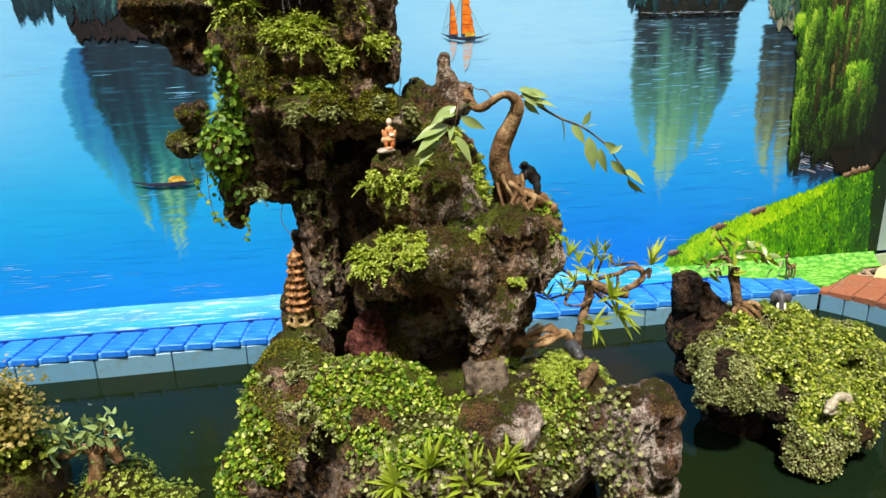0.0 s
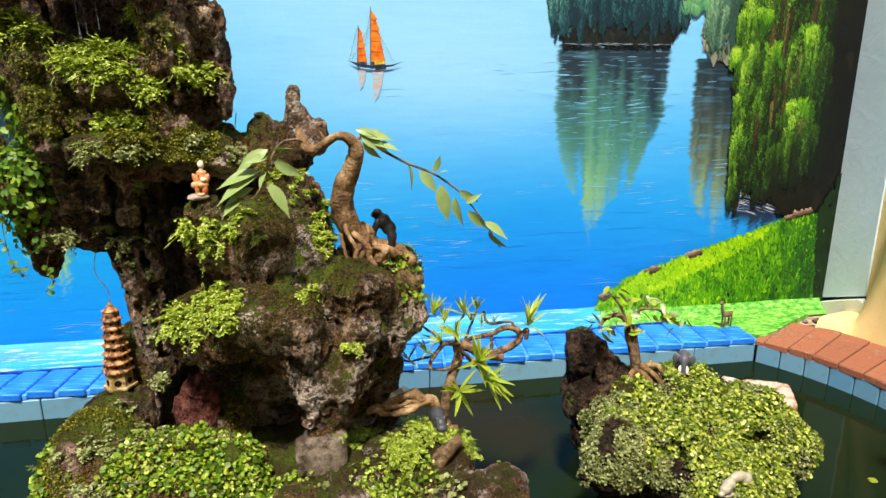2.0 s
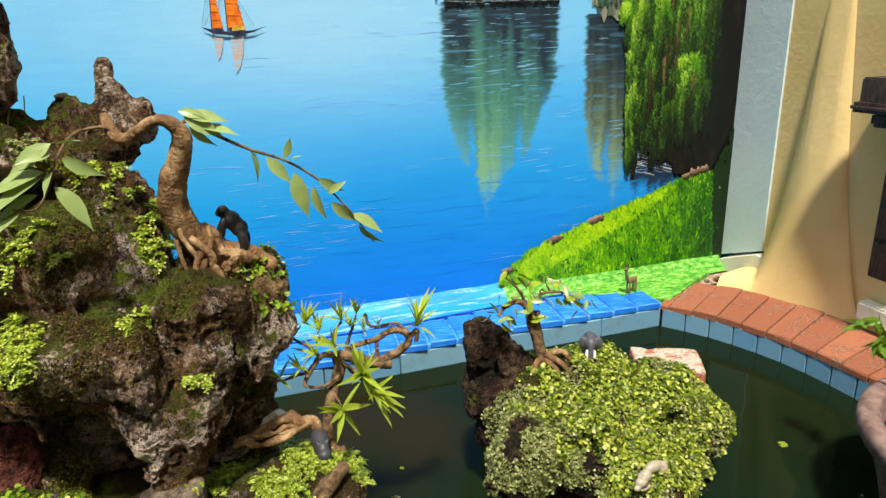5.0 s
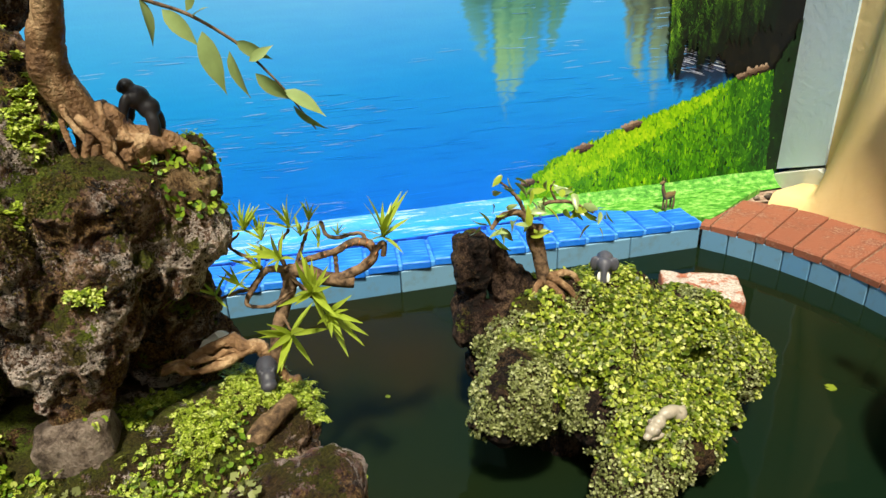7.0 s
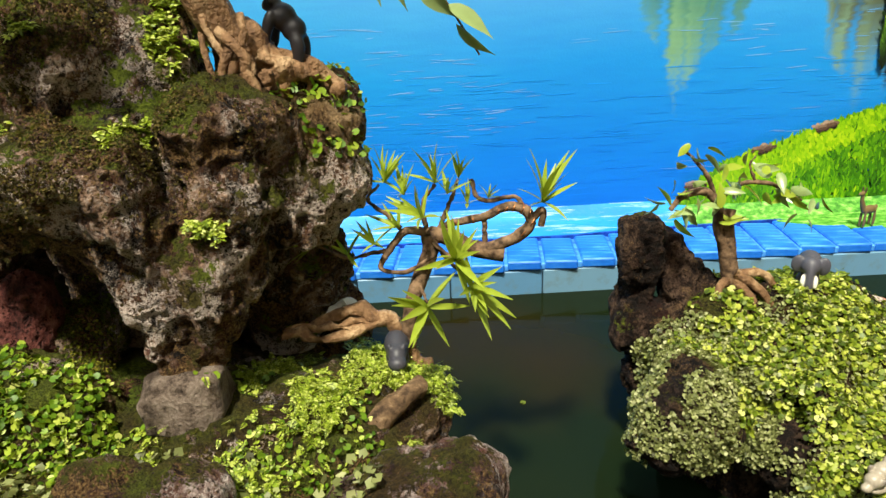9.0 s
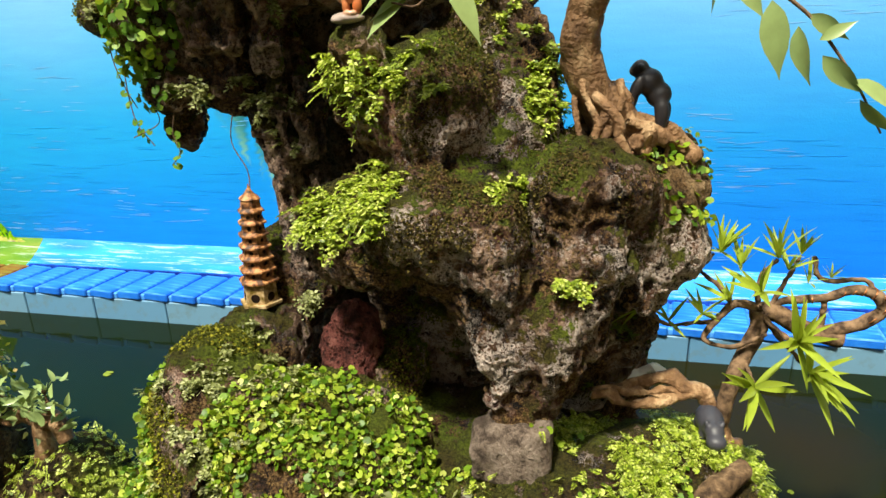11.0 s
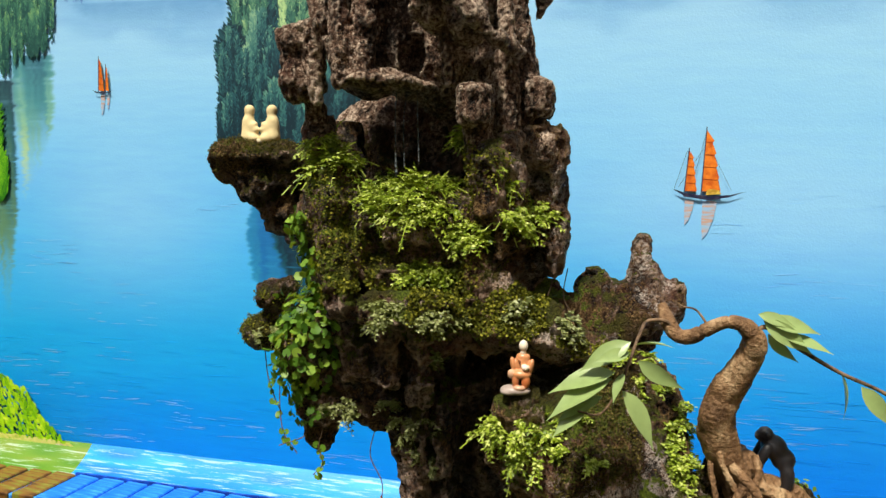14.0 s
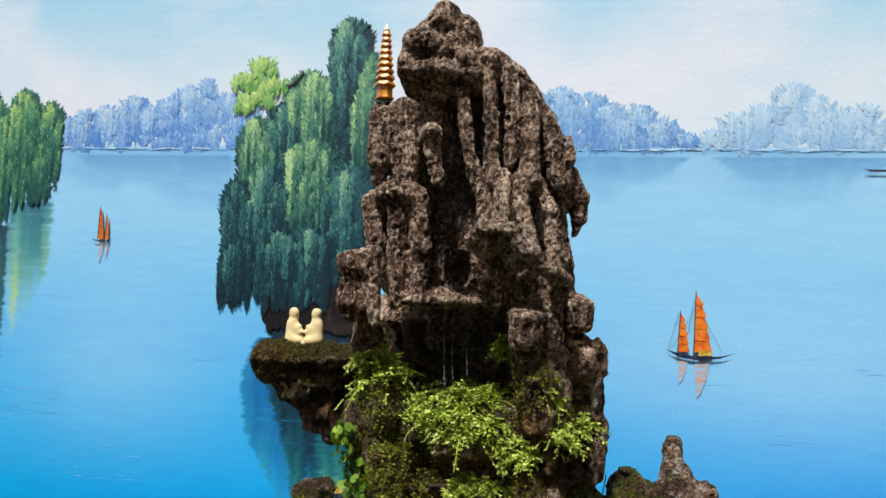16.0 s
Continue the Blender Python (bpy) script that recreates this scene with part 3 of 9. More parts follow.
# ---- setting ----
# painted reflections: (height, west edge, east edge) lines, colours from the shore down, softness of the lower end, broken light
MIRRORS = [
    (((1.402, 0.36, 0.71), (1.36, 0.40, 0.66), (1.32, 0.42, 0.56)), ((104, 158, 208), (120, 172, 218), (136, 188, 230)), 0.7, 0.2),
    (((1.402, 0.75, 1.16), (1.35, 0.80, 1.10), (1.31, 0.87, 0.97)), ((104, 158, 208), (120, 172, 218), (136, 188, 230)), 0.7, 0.2),
    (((1.402, -0.92, -0.44), (1.35, -0.84, -0.44), (1.31, -0.62, -0.46)), ((104, 158, 208), (120, 172, 218), (136, 188, 230)), 0.7, 0.2),
    (((0.93, -0.365, -0.30), (0.87, -0.39, -0.29), (0.79, -0.404, -0.28), (0.69, -0.384, -0.26), (0.56, -0.316, -0.2), (0.45, -0.25, -0.14), (0.36, -0.19, -0.16)), ((20, 92, 156), (26, 104, 168), (40, 130, 176), (60, 160, 190)), 0.5, 0.2),
    (((0.957, -0.34, 0.02), (0.78, -0.325, 0.0), (0.62, -0.27, -0.03), (0.48, -0.255, -0.08), (0.345, -0.20, -0.13)), ((6, 8, 16), (8, 16, 26), (14, 42, 54), (22, 76, 88), (48, 124, 120), (130, 184, 124)), 0.35, 0.3),
    (((0.993, 1.245, 1.605), (0.78, 1.242, 1.593), (0.66, 1.264, 1.54), (0.57, 1.29, 1.51), (0.52, 1.335, 1.44), (0.44, 1.35, 1.395)), ((8, 8, 14), (20, 30, 40), (54, 98, 92), (70, 124, 104), (92, 146, 116), (124, 170, 124)), 0.5, 0.45),
    (((0.95, 1.675, 1.90), (0.7, 1.68, 1.92), (0.52, 1.70, 1.93), (0.44, 1.76, 1.95)), ((8, 10, 12), (24, 28, 24), (56, 62, 44), (92, 104, 72), (120, 152, 120)), 0.4, 0.45),
    (((0.62, 1.86, 2.2), (0.5, 1.84, 2.2), (0.40, 1.86, 2.2)), ((10, 10, 14), (12, 14, 24), (24, 34, 60)), 0.3, 0.3),
    (((1.27, -1.10, -0.955), (1.1, -1.10, -0.962), (0.9, -1.09, -1.03)), ((44, 96, 116), (70, 136, 144), (120, 176, 156), (186, 212, 130)), 0.6, 0.3),
    (((1.2, -1.32, -1.085), (0.85, -1.32, -1.09), (0.6, -1.3, -1.13)), ((18, 46, 60), (44, 92, 90), (110, 150, 90)), 0.5, 0.3)]


def wall_grid():
    """The mural's ground coat: sky with clouds above a lake that deepens downward."""
    x = np.concatenate((np.arange(-2.4, -1.3, 0.02), np.arange(-1.3, -0.93, 0.005), np.arange(-0.93, -0.46, 0.015), np.arange(-0.46, -0.02, 0.005), np.arange(-0.02, 1.2, 0.015), np.arange(1.2, 2.14, 0.005), np.linspace(2.14, SIDE + 0.06, 8)))
    z = np.concatenate((np.arange(-0.3, 0.3, 0.02), np.arange(0.3, 1.0, 0.0032), np.arange(1.0, 1.45, 0.006), np.linspace(1.45, 2.6, 95)))
    X, Z = np.meshgrid(x, z, indexing="ij")
    stops = (-0.3, 0.15, 0.3, 0.5, 0.75, 1.0, 1.2, 1.40, 1.415, 1.43, 1.55, 1.75, 1.9, 2.6)
    cols = lin([(8, 108, 204), (8, 112, 208), (10, 124, 216), (26, 146, 226), (68, 168, 238), (112, 188, 241), (146, 202, 241), (156, 203, 238), (128, 184, 226), (214, 226, 238), (206, 222, 236), (176, 210, 232), (150, 200, 230), (120, 180, 224)])
    P = np.stack((X, 0 * X, Z), -1).reshape(-1, 3)
    w = vnoise(P, (0.5, 1, 0.16)) * 0.05 + vnoise(P, (0.16, 1, 0.06), 5) * 0.02
    ZZ = Z + w.reshape(Z.shape) * (Z < 1.3) * np.clip((1.3 - Z) * 3, 0, 1)
    C = np.stack([np.interp(ZZ, stops, cols[:, k]) for k in range(3)], -1)
    # the water turns greener toward the west
    west = np.clip((1.0 - X) / 0.9, 0, 1) * np.clip((0.95 - Z) / 0.5, 0, 1)
    C[..., 1] *= 1 + 0.24 * west
    # pale light patch across the middle distance
    glow = np.exp(-((X - 0.92) / 0.6) ** 2 - ((Z - 0.93) / 0.2) ** 2) * 0.5 + np.exp(-((X + 0.75) / 0.3) ** 2 - ((Z - 0.85) / 0.2) ** 2) * 0.35
    C = C * (1 - glow[..., None]) + lin((176, 218, 246)) * glow[..., None]
    cloud = vnoise(P, (0.34, 1, 0.15), 9) * 0.6 + vnoise(P, (0.13, 1, 0.07), 2) * 0.3 + vnoise(P, (0.05, 1, 0.035), 4) * 0.12
    cloud = np.clip(cloud.reshape(Z.shape) * 1.5 + 0.42 - (Z - 1.62) * 1.3, 0, 1) * np.clip((Z - 1.43) * 12, 0, 1)
    C = C * (1 - cloud[..., None] * 0.8) + lin((226, 226, 238)) * cloud[..., None] * 0.8
    # soft mirror images of the far hills
    for cx, w0, dz, a in ((-0.72, 0.2, 0.12, 0.5), (-0.5, 0.13, 0.17, 0.5), (-0.9, 0.07, 0.1, 0.4), (0.45, 0.1, 0.13, 0.5), (0.55, 0.12, 0.09, 0.5), (0.93, 0.12, 0.13, 0.4), (0.8, 0.1, 0.08, 0.3)):
        g = a * np.exp(-(((X - cx) / w0) ** 4)) * np.clip((Z - (1.415 - dz) + vnoise(P, 0.05, cx).reshape(Z.shape) * 0.02) * 30, 0, 1) * (Z < 1.417)
        C = C * (1 - g[..., None]) + lin((116, 172, 222)) * g[..., None]
    # broken mirror images of the painted islands: upright columns of colour, from the shore down, cut by level streaks
    streak = vnoise(P, (0.05, 1, 0.0045), 6).reshape(Z.shape)
    XS = X + 0.010 * streak + 0.006 * vnoise(P, (0.09, 1, 0.012), 3).reshape(Z.shape)
    Q = np.stack((XS, 0 * X, Z), -1).reshape(-1, 3)
    col = (vnoise(Q, (0.024, 1, 0.4), 5) * 0.6 + vnoise(Q, (0.009, 1, 0.16), 8) * 0.4).reshape(Z.shape)
    for rim, tint, fade, glint in MIRRORS:
        zs, xl, xr = np.array(sorted(rim)).T
        left, right = np.interp(Z, zs, xl), np.interp(Z, zs, xr)
        t = (zs[-1] - Z) / (zs[-1] - zs[0])
        b = np.clip(t, 0, 1) ** 0.8 * 0.92 + col * 0.42 + streak * 0.05 + 0.22 * np.clip(1 - (XS - left) / 0.05, 0, 1)
        g = np.clip((XS - left) / 0.014, 0, 1) * np.clip((right - XS) / 0.014, 0, 1) * (t > 0) * np.clip((1.03 - t + col * 0.5) / fade, 0, 1)
        g = (g * g * (3 - 2 * g) * (0.96 - glint * np.clip(streak - 0.25, 0, 1)))[..., None]
        C = C * (1 - g) + tones(np.clip(b, 0, 1), *tint) * g
    V = np.stack((X, np.full_like(X, WALL), Z), -1).reshape(-1, 3)
    i, j = np.meshgrid(np.arange(len(x) - 1), np.arange(len(z) - 1), indexing="ij")
    a = i * len(z) + j
    F = np.stack((a, a + len(z), a + len(z) + 1, a + 1), -1).reshape(-1, 4)
    me = mesh_np("painted_face", V, F, PAINT, True)
    paint_mesh(me, C.reshape(-1, 3))
    return me


def paint_mesh(me, C):
    at = me.color_attributes.new("Col", "FLOAT_COLOR", "POINT")
    at.data.foreach_set("color", np.hstack((C, np.ones((len(C), 1)))).astype(np.float32).ravel())


wall_north = tagged(part("wall_north", boxed(-2.6, SIDE + 0.3, WALL + 0.004, WALL + 0.25, -0.4, 2.6), mat=WHITE), "masonry wall that carries a painted lake landscape", "wall", kind="structure")
part("painted_face", wall_grid(), wall_north, "mural of a blue lake under a pale cloudy sky")
side = tagged(part("wall_east", boxed(SIDE, SIDE + 0.25, -1.6, 2.235, -0.4, 2.6), mat=OCHRE), "ochre plastered house wall beside the pond", "wall", kind="structure")
corner = bmesh.new()
ring = [[corner.verts.new((x, y, z)) for y, z in ((2.2355, 0.232), (2.2355, 2.6), (WALL - 0.001, 2.6), (WALL - 0.001, 0.165))] for x in (SIDE - 0.006, SIDE + 0.2)]
corner.faces.new(ring[0])
for k in range(4):
    corner.faces.new((ring[0][k], ring[1][k], ring[1][(k + 1) % 4], ring[0][(k + 1) % 4]))
tagged(part("trim_corner", corner, mat=PALE), "pale blue plastered corner strip", "trim", kind="structure")
foot = bmesh.new()
ring = [[foot.verts.new((x, y, z)) for y, z in q] for x, q in ((SIDE - 0.022, ((2.18, 0.205), (2.24, 0.221), (2.40, 0.156), (2.40, 0.13), (2.34, 0.125), (2.19, 0.188))), (SIDE + 0.1, ((2.165, 0.216), (2.236, 0.2315), (WALL - 0.002, 0.1645), (WALL - 0.002, 0.12), (2.34, 0.12), (2.165, 0.19))))]
foot.faces.new(ring[0])
for k in range(6):
    foot.faces.new((ring[0][k], ring[1][k], ring[1][(k + 1) % 6], ring[0][(k + 1) % 6]))
tagged(part("trim_foot", foot, mat=WHITE), "white plaster foot under the corner strip", "trim", kind="structure")
# unseen walls added, raised to 2.3 m to hold back low sky light
tagged(part("wall_west", boxed(-2.6, -2.4, -1.6, WALL, -0.4, 2.3), mat=OCHRE), "plain plastered wall added out of view to hold back sky light", "wall", kind="structure")
tagged(part("wall_south", boxed(-2.6, SIDE + 0.25, -1.8, -1.6, -0.4, 2.3), mat=OCHRE), "plain plastered wall added out of view to hold back sky light", "wall", kind="structure")
tagged(part("ground", boxed(-60, 60, -60, 60, -0.6, -0.4), mat=MORTAR), "bare concrete ground under the courtyard", "ground", kind="structure")

# pond: its far edge is straight, the east side swings round
EDGE = [(1.831, RIM), (1.876, 2.128), (1.916, 2.062), (1.948, 1.991), (1.972, 1.922), (1.989, 1.855), (2.000, 1.785), (2.005, 1.708), (2.007, 1.63), (2.015, 1.56), (2.045, 1.5), (2.06, 1.4), (2.06, 1.3), (2.06, 1.2)]
wat = bmesh.new()
bmesh.ops.create_grid(wat, x_segments=1, y_segments=1, size=1)
bmesh.ops.scale(wat, vec=(2.25, 1.3, 1), verts=wat.verts)
bmesh.ops.translate(wat, vec=(-0.1, 1.0, WATER), verts=wat.verts)
tagged(part("water", wat, mat=WATERM), "still dark green pond water", "water", kind="structure")

kerb = tagged(part("pond_kerb", boxed(-2.4, 1.826, RIM + 0.012, WALL - 0.002, -0.3, 0.118), mat=GROUT), "painted brick kerb along the mural", "kerb", kind="structure")
kerb_east = bmesh.new()
lo, hi = [], []
for (x, y) in EDGE:
    lo.append((kerb_east.verts.new((x + 0.012, y, -0.3)), kerb_east.verts.new((x + 0.012, y, 0.118))))
    hi.append((kerb_east.verts.new((SIDE + 0.002, y + 0.12, -0.3)), kerb_east.verts.new((SIDE + 0.002, y + 0.12, 0.118))))
for k in range(len(EDGE) - 1):
    kerb_east.faces.new((lo[k][0], lo[k + 1][0], lo[k + 1][1], lo[k][1]))
    kerb_east.faces.new((lo[k][1], lo[k + 1][1], hi[k + 1][1], hi[k][1]))
kerb_e = tagged(part("pond_kerb", kerb_east, mat=MORTAR), "curved kerb paved with terracotta bricks", "kerb", kind="structure")
kerb_w = tagged(part("pond_kerb", boxed(1.84, SIDE, RIM + 0.02, WALL - 0.01, -0.3, 0.122), mat=MORTAR), "kerb corner under the grass bank", "kerb", kind="structure")
tagged(part("pond_kerb", boxed(-2.4, SIDE, -0.46, -0.29, -0.4, 0.12, 0.006), mat=MORTAR), "plain cement kerb on the courtyard side", "kerb", kind="structure")
tagged(part("pond_kerb", boxed(2.075, SIDE, -0.285, 1.195, -0.4, 0.116, 0.006), mat=MORTAR), "plain cement kerb along the house wall", "kerb", kind="structure")
tagged(part("floor", boxed(-2.4, SIDE, -1.6, -0.465, -0.4, 0.0), mat=MORTAR), "bare cement courtyard floor", "floor", kind="structure")

# ---- the rock mountain ----
def peak():
    """The bare fluted summit."""
    s = Stone((0.10, 1.455, 0.955), (0.47, 1.80, 1.44), 0.0021, 0.007, 0.018)
    L = s.lump
    # masses of the peak
    L(0.238, 1.590, 1.371, 0.044, 0.050, 0.038)
    L(0.275, 1.635, 1.324, 0.058, 0.060, 0.054)
    L(0.318, 1.640, 1.265, 0.060, 0.060, 0.067)
    L(0.229, 1.605, 1.278, 0.040, 0.045, 0.055)
    L(0.236, 1.556, 1.351, 0.036, 0.032, 0.020)
    L(0.243, 1.575, 1.306, 0.035, 0.030, 0.016)
    L(0.244, 1.630, 1.239, 0.039, 0.055, 0.044)
    L(0.379, 1.635, 1.204, 0.023, 0.040, 0.035)
    L(0.265, 1.600, 1.324, 0.039, 0.035, 0.029)
    L(0.221, 1.600, 1.324, 0.030, 0.040, 0.027)
    L(0.252, 1.640, 1.110, 0.048, 0.050, 0.057)
    L(0.296, 1.645, 1.133, 0.065, 0.060, 0.100)
    L(0.195, 1.645, 1.145, 0.059, 0.060, 0.090)
    L(0.360, 1.630, 1.048, 0.041, 0.055, 0.091)
    # summit
    L(0.220, 1.552, 1.358, 0.026, 0.035, 0.022)
    L(0.243, 1.555, 1.384, 0.024, 0.030, 0.019)
    L(0.262, 1.565, 1.371, 0.025, 0.035, 0.028)
    L(0.270, 1.558, 1.341, 0.025, 0.030, 0.019)
    L(0.206, 1.555, 1.335, 0.018, 0.030, 0.022)
    L(0.234, 1.548, 1.324, 0.033, 0.032, 0.016)
    L(0.245, 1.560, 1.402, 0.016, 0.030, 0.009)
    L(0.276, 1.568, 1.325, 0.031, 0.036, 0.023)
    L(0.297, 1.575, 1.343, 0.022, 0.036, 0.016)
    L(0.216, 1.575, 1.320, 0.024, 0.036, 0.019)
    # shoulder running down to the spike
    s.rod((0.309, 1.580, 1.344), (0.325, 1.580, 1.331), 0.0131, 0.0131, 0.008)
    s.rod((0.325, 1.580, 1.331), (0.344, 1.590, 1.308), 0.0131, 0.0125, 0.008)
    s.rod((0.344, 1.590, 1.308), (0.361, 1.600, 1.285), 0.0125, 0.0126, 0.008)
    s.rod((0.361, 1.600, 1.285), (0.375, 1.610, 1.259), 0.0126, 0.0121, 0.008)
    s.rod((0.392, 1.610, 1.264), (0.392, 1.610, 1.239), 0.0038, 0.0088, 0.006)
    s.rod((0.389, 1.610, 1.239), (0.391, 1.620, 1.214), 0.0100, 0.0101, 0.006)
    # ribs down the face
    s.rod((0.267, 1.550, 1.302), (0.274, 1.547, 1.251), 0.0080, 0.0073, 0.006)
    s.rod((0.274, 1.547, 1.251), (0.286, 1.540, 1.197), 0.0073, 0.0078, 0.006)
    s.rod((0.296, 1.555, 1.336), (0.302, 1.542, 1.274), 0.0098, 0.0078, 0.006)
    s.rod((0.302, 1.542, 1.274), (0.306, 1.536, 1.199), 0.0078, 0.0088, 0.006)
    s.rod((0.319, 1.560, 1.331), (0.327, 1.552, 1.277), 0.0109, 0.0093, 0.006)
    s.rod((0.327, 1.552, 1.277), (0.324, 1.546, 1.223), 0.0093, 0.0072, 0.006)
    s.rod((0.346, 1.567, 1.298), (0.347, 1.552, 1.255), 0.0109, 0.0101, 0.006)
    s.rod((0.347, 1.552, 1.255), (0.346, 1.540, 1.200), 0.0101, 0.0134, 0.006)
    s.rod((0.365, 1.585, 1.276), (0.373, 1.580, 1.233), 0.0111, 0.0109, 0.006)
    s.rod((0.373, 1.580, 1.233), (0.380, 1.580, 1.204), 0.0109, 0.0114, 0.006)
    # clefts between the ribs
    s.groove((0.286, 1.525, 1.301), (0.291, 1.520, 1.245), 0.0050, 0.0052)
    s.groove((0.291, 1.520, 1.245), (0.297, 1.520, 1.218), 0.0052, 0.0038)
    s.groove((0.315, 1.530, 1.277), (0.318, 1.520, 1.206), 0.0047, 0.0063)
    s.groove((0.252, 1.535, 1.292), (0.261, 1.530, 1.198), 0.0085, 0.0107)
    s.groove((0.337, 1.540, 1.304), (0.336, 1.535, 1.257), 0.0032, 0.0038)
    s.groove((0.359, 1.550, 1.264), (0.363, 1.550, 1.208), 0.0035, 0.0044)
    # the block that carries the small pagoda
    s.slab(0.189, 1.565, 1.252, 0.030, 0.032, 0.040, 0.012)
    s.rod((0.201, 1.550, 1.282), (0.205, 1.545, 1.206), 0.0151, 0.0155, 0.006)
    s.rod((0.165, 1.560, 1.285), (0.172, 1.550, 1.201), 0.0084, 0.0083, 0.006)
    s.rod((0.233, 1.540, 1.252), (0.243, 1.540, 1.200), 0.0104, 0.0091, 0.006)
    L(0.236, 1.535, 1.254, 0.011, 0.020, 0.011)
    s.groove((0.194, 1.515, 1.262), (0.196, 1.510, 1.194), 0.0021, 0.0024)
    # pillars below it
    L(0.202, 1.535, 1.181, 0.029, 0.030, 0.017)
    s.rod((0.168, 1.550, 1.173), (0.175, 1.545, 1.128), 0.0155, 0.0153, 0.006)
    s.rod((0.200, 1.522, 1.184), (0.204, 1.518, 1.061), 0.0100, 0.0092, 0.006)
    s.rod((0.222, 1.530, 1.181), (0.228, 1.528, 1.124), 0.0117, 0.0115, 0.006)
    s.rod((0.228, 1.528, 1.124), (0.224, 1.530, 1.073), 0.0115, 0.0132, 0.006)
    s.groove((0.217, 1.500, 1.163), (0.221, 1.500, 1.096), 0.0049, 0.0045)
    s.slab(0.162, 1.526, 1.076, 0.020, 0.026, 0.034, 0.018)
    L(0.160, 1.520, 1.102, 0.023, 0.030, 0.016)
    L(0.156, 1.520, 1.063, 0.018, 0.026, 0.024)
    s.rod((0.146, 1.500, 1.108), (0.184, 1.498, 1.115), 0.0062, 0.0068, 0.006)
    s.rod((0.151, 1.505, 1.100), (0.156, 1.510, 1.046), 0.0101, 0.0085, 0.006)
    s.rod((0.180, 1.503, 1.106), (0.182, 1.508, 1.042), 0.0091, 0.0084, 0.006)
    s.groove((0.175, 1.475, 1.097), (0.177, 1.480, 1.046), 0.0026, 0.0026)
    s.rod((0.164, 1.550, 1.039), (0.162, 1.555, 1.002), 0.0114, 0.0105, 0.006)
    # the drooping hem and the folds that run into it
    s.rod((0.284, 1.518, 1.130), (0.302, 1.500, 1.145), 0.0082, 0.0083, 0.006)
    s.rod((0.302, 1.500, 1.145), (0.326, 1.492, 1.141), 0.0083, 0.0081, 0.006)
    s.rod((0.326, 1.492, 1.141), (0.348, 1.498, 1.119), 0.0081, 0.0078, 0.006)
    s.rod((0.348, 1.498, 1.119), (0.370, 1.512, 1.101), 0.0078, 0.0078, 0.006)
    s.rod((0.370, 1.512, 1.101), (0.389, 1.540, 1.092), 0.0078, 0.0073, 0.006)
    L(0.303, 1.535, 1.130, 0.020, 0.034, 0.020)
    L(0.334, 1.545, 1.116, 0.019, 0.034, 0.017)
    s.rod((0.293, 1.538, 1.205), (0.299, 1.516, 1.151), 0.0091, 0.0088, 0.006)
    s.rod((0.318, 1.534, 1.204), (0.318, 1.508, 1.147), 0.0091, 0.0087, 0.006)
    s.rod((0.339, 1.540, 1.201), (0.339, 1.530, 1.169), 0.0102, 0.0088, 0.006)
    s.rod((0.339, 1.530, 1.169), (0.357, 1.512, 1.117), 0.0088, 0.0093, 0.006)
    s.rod((0.358, 1.550, 1.199), (0.371, 1.547, 1.168), 0.0075, 0.0085, 0.006)
    s.rod((0.371, 1.547, 1.168), (0.376, 1.547, 1.102), 0.0085, 0.0089, 0.006)
    s.groove((0.309, 1.510, 1.196), (0.310, 1.505, 1.157), 0.0036, 0.0043)
    s.groove((0.329, 1.515, 1.197), (0.330, 1.505, 1.150), 0.0044, 0.0047)
    s.groove((0.352, 1.515, 1.175), (0.368, 1.515, 1.112), 0.0054, 0.0061)
    s.rod((0.314, 1.535, 1.119), (0.315, 1.550, 1.067), 0.0090, 0.0077, 0.006)
    # hook and edge on the lee side
    s.rod((0.391, 1.630, 1.221), (0.405, 1.635, 1.194), 0.0141, 0.0132, 0.006)
    s.rod((0.405, 1.635, 1.194), (0.407, 1.635, 1.168), 0.0132, 0.0090, 0.006)
    s.rod((0.407, 1.635, 1.168), (0.400, 1.635, 1.145), 0.0090, 0.0033, 0.006)
    s.rod((0.379, 1.600, 1.174), (0.386, 1.600, 1.104), 0.0112, 0.0095, 0.006)
    L(0.388, 1.605, 1.112, 0.010, 0.030, 0.018)
    s.slab(0.406, 1.610, 1.052, 0.017, 0.032, 0.021, 0.012)
    L(0.401, 1.610, 1.066, 0.015, 0.030, 0.010)
    L(0.415, 1.620, 0.996, 0.019, 0.040, 0.029)
    s.rod((0.371, 1.580, 1.094), (0.379, 1.578, 0.967), 0.0131, 0.0138, 0.006)
    s.rod((0.391, 1.600, 1.091), (0.392, 1.600, 1.017), 0.0094, 0.0102, 0.006)
    s.groove((0.381, 1.545, 1.079), (0.385, 1.545, 0.991), 0.0040, 0.0044)
    # hollow under the folds, ledge, upper cave and the stump
    s.cut(0.263, 1.520, 1.098, 0.022, 0.110, 0.035, -12)
    s.cut(0.250, 1.515, 1.143, 0.008, 0.060, 0.038)
    s.cut(0.345, 1.530, 1.078, 0.012, 0.060, 0.019)
    s.cut(0.291, 1.530, 1.087, 0.013, 0.060, 0.018)
    L(0.226, 1.548, 1.065, 0.026, 0.040, 0.010)
    L(0.257, 1.556, 1.064, 0.024, 0.036, 0.009)
    L(0.281, 1.580, 1.062, 0.016, 0.026, 0.006)
    L(0.241, 1.552, 1.071, 0.020, 0.024, 0.006)
    s.cut(0.238, 1.550, 1.006, 0.061, 0.200, 0.038)
    s.slab(0.347, 1.532, 1.035, 0.017, 0.026, 0.021, 0.012)
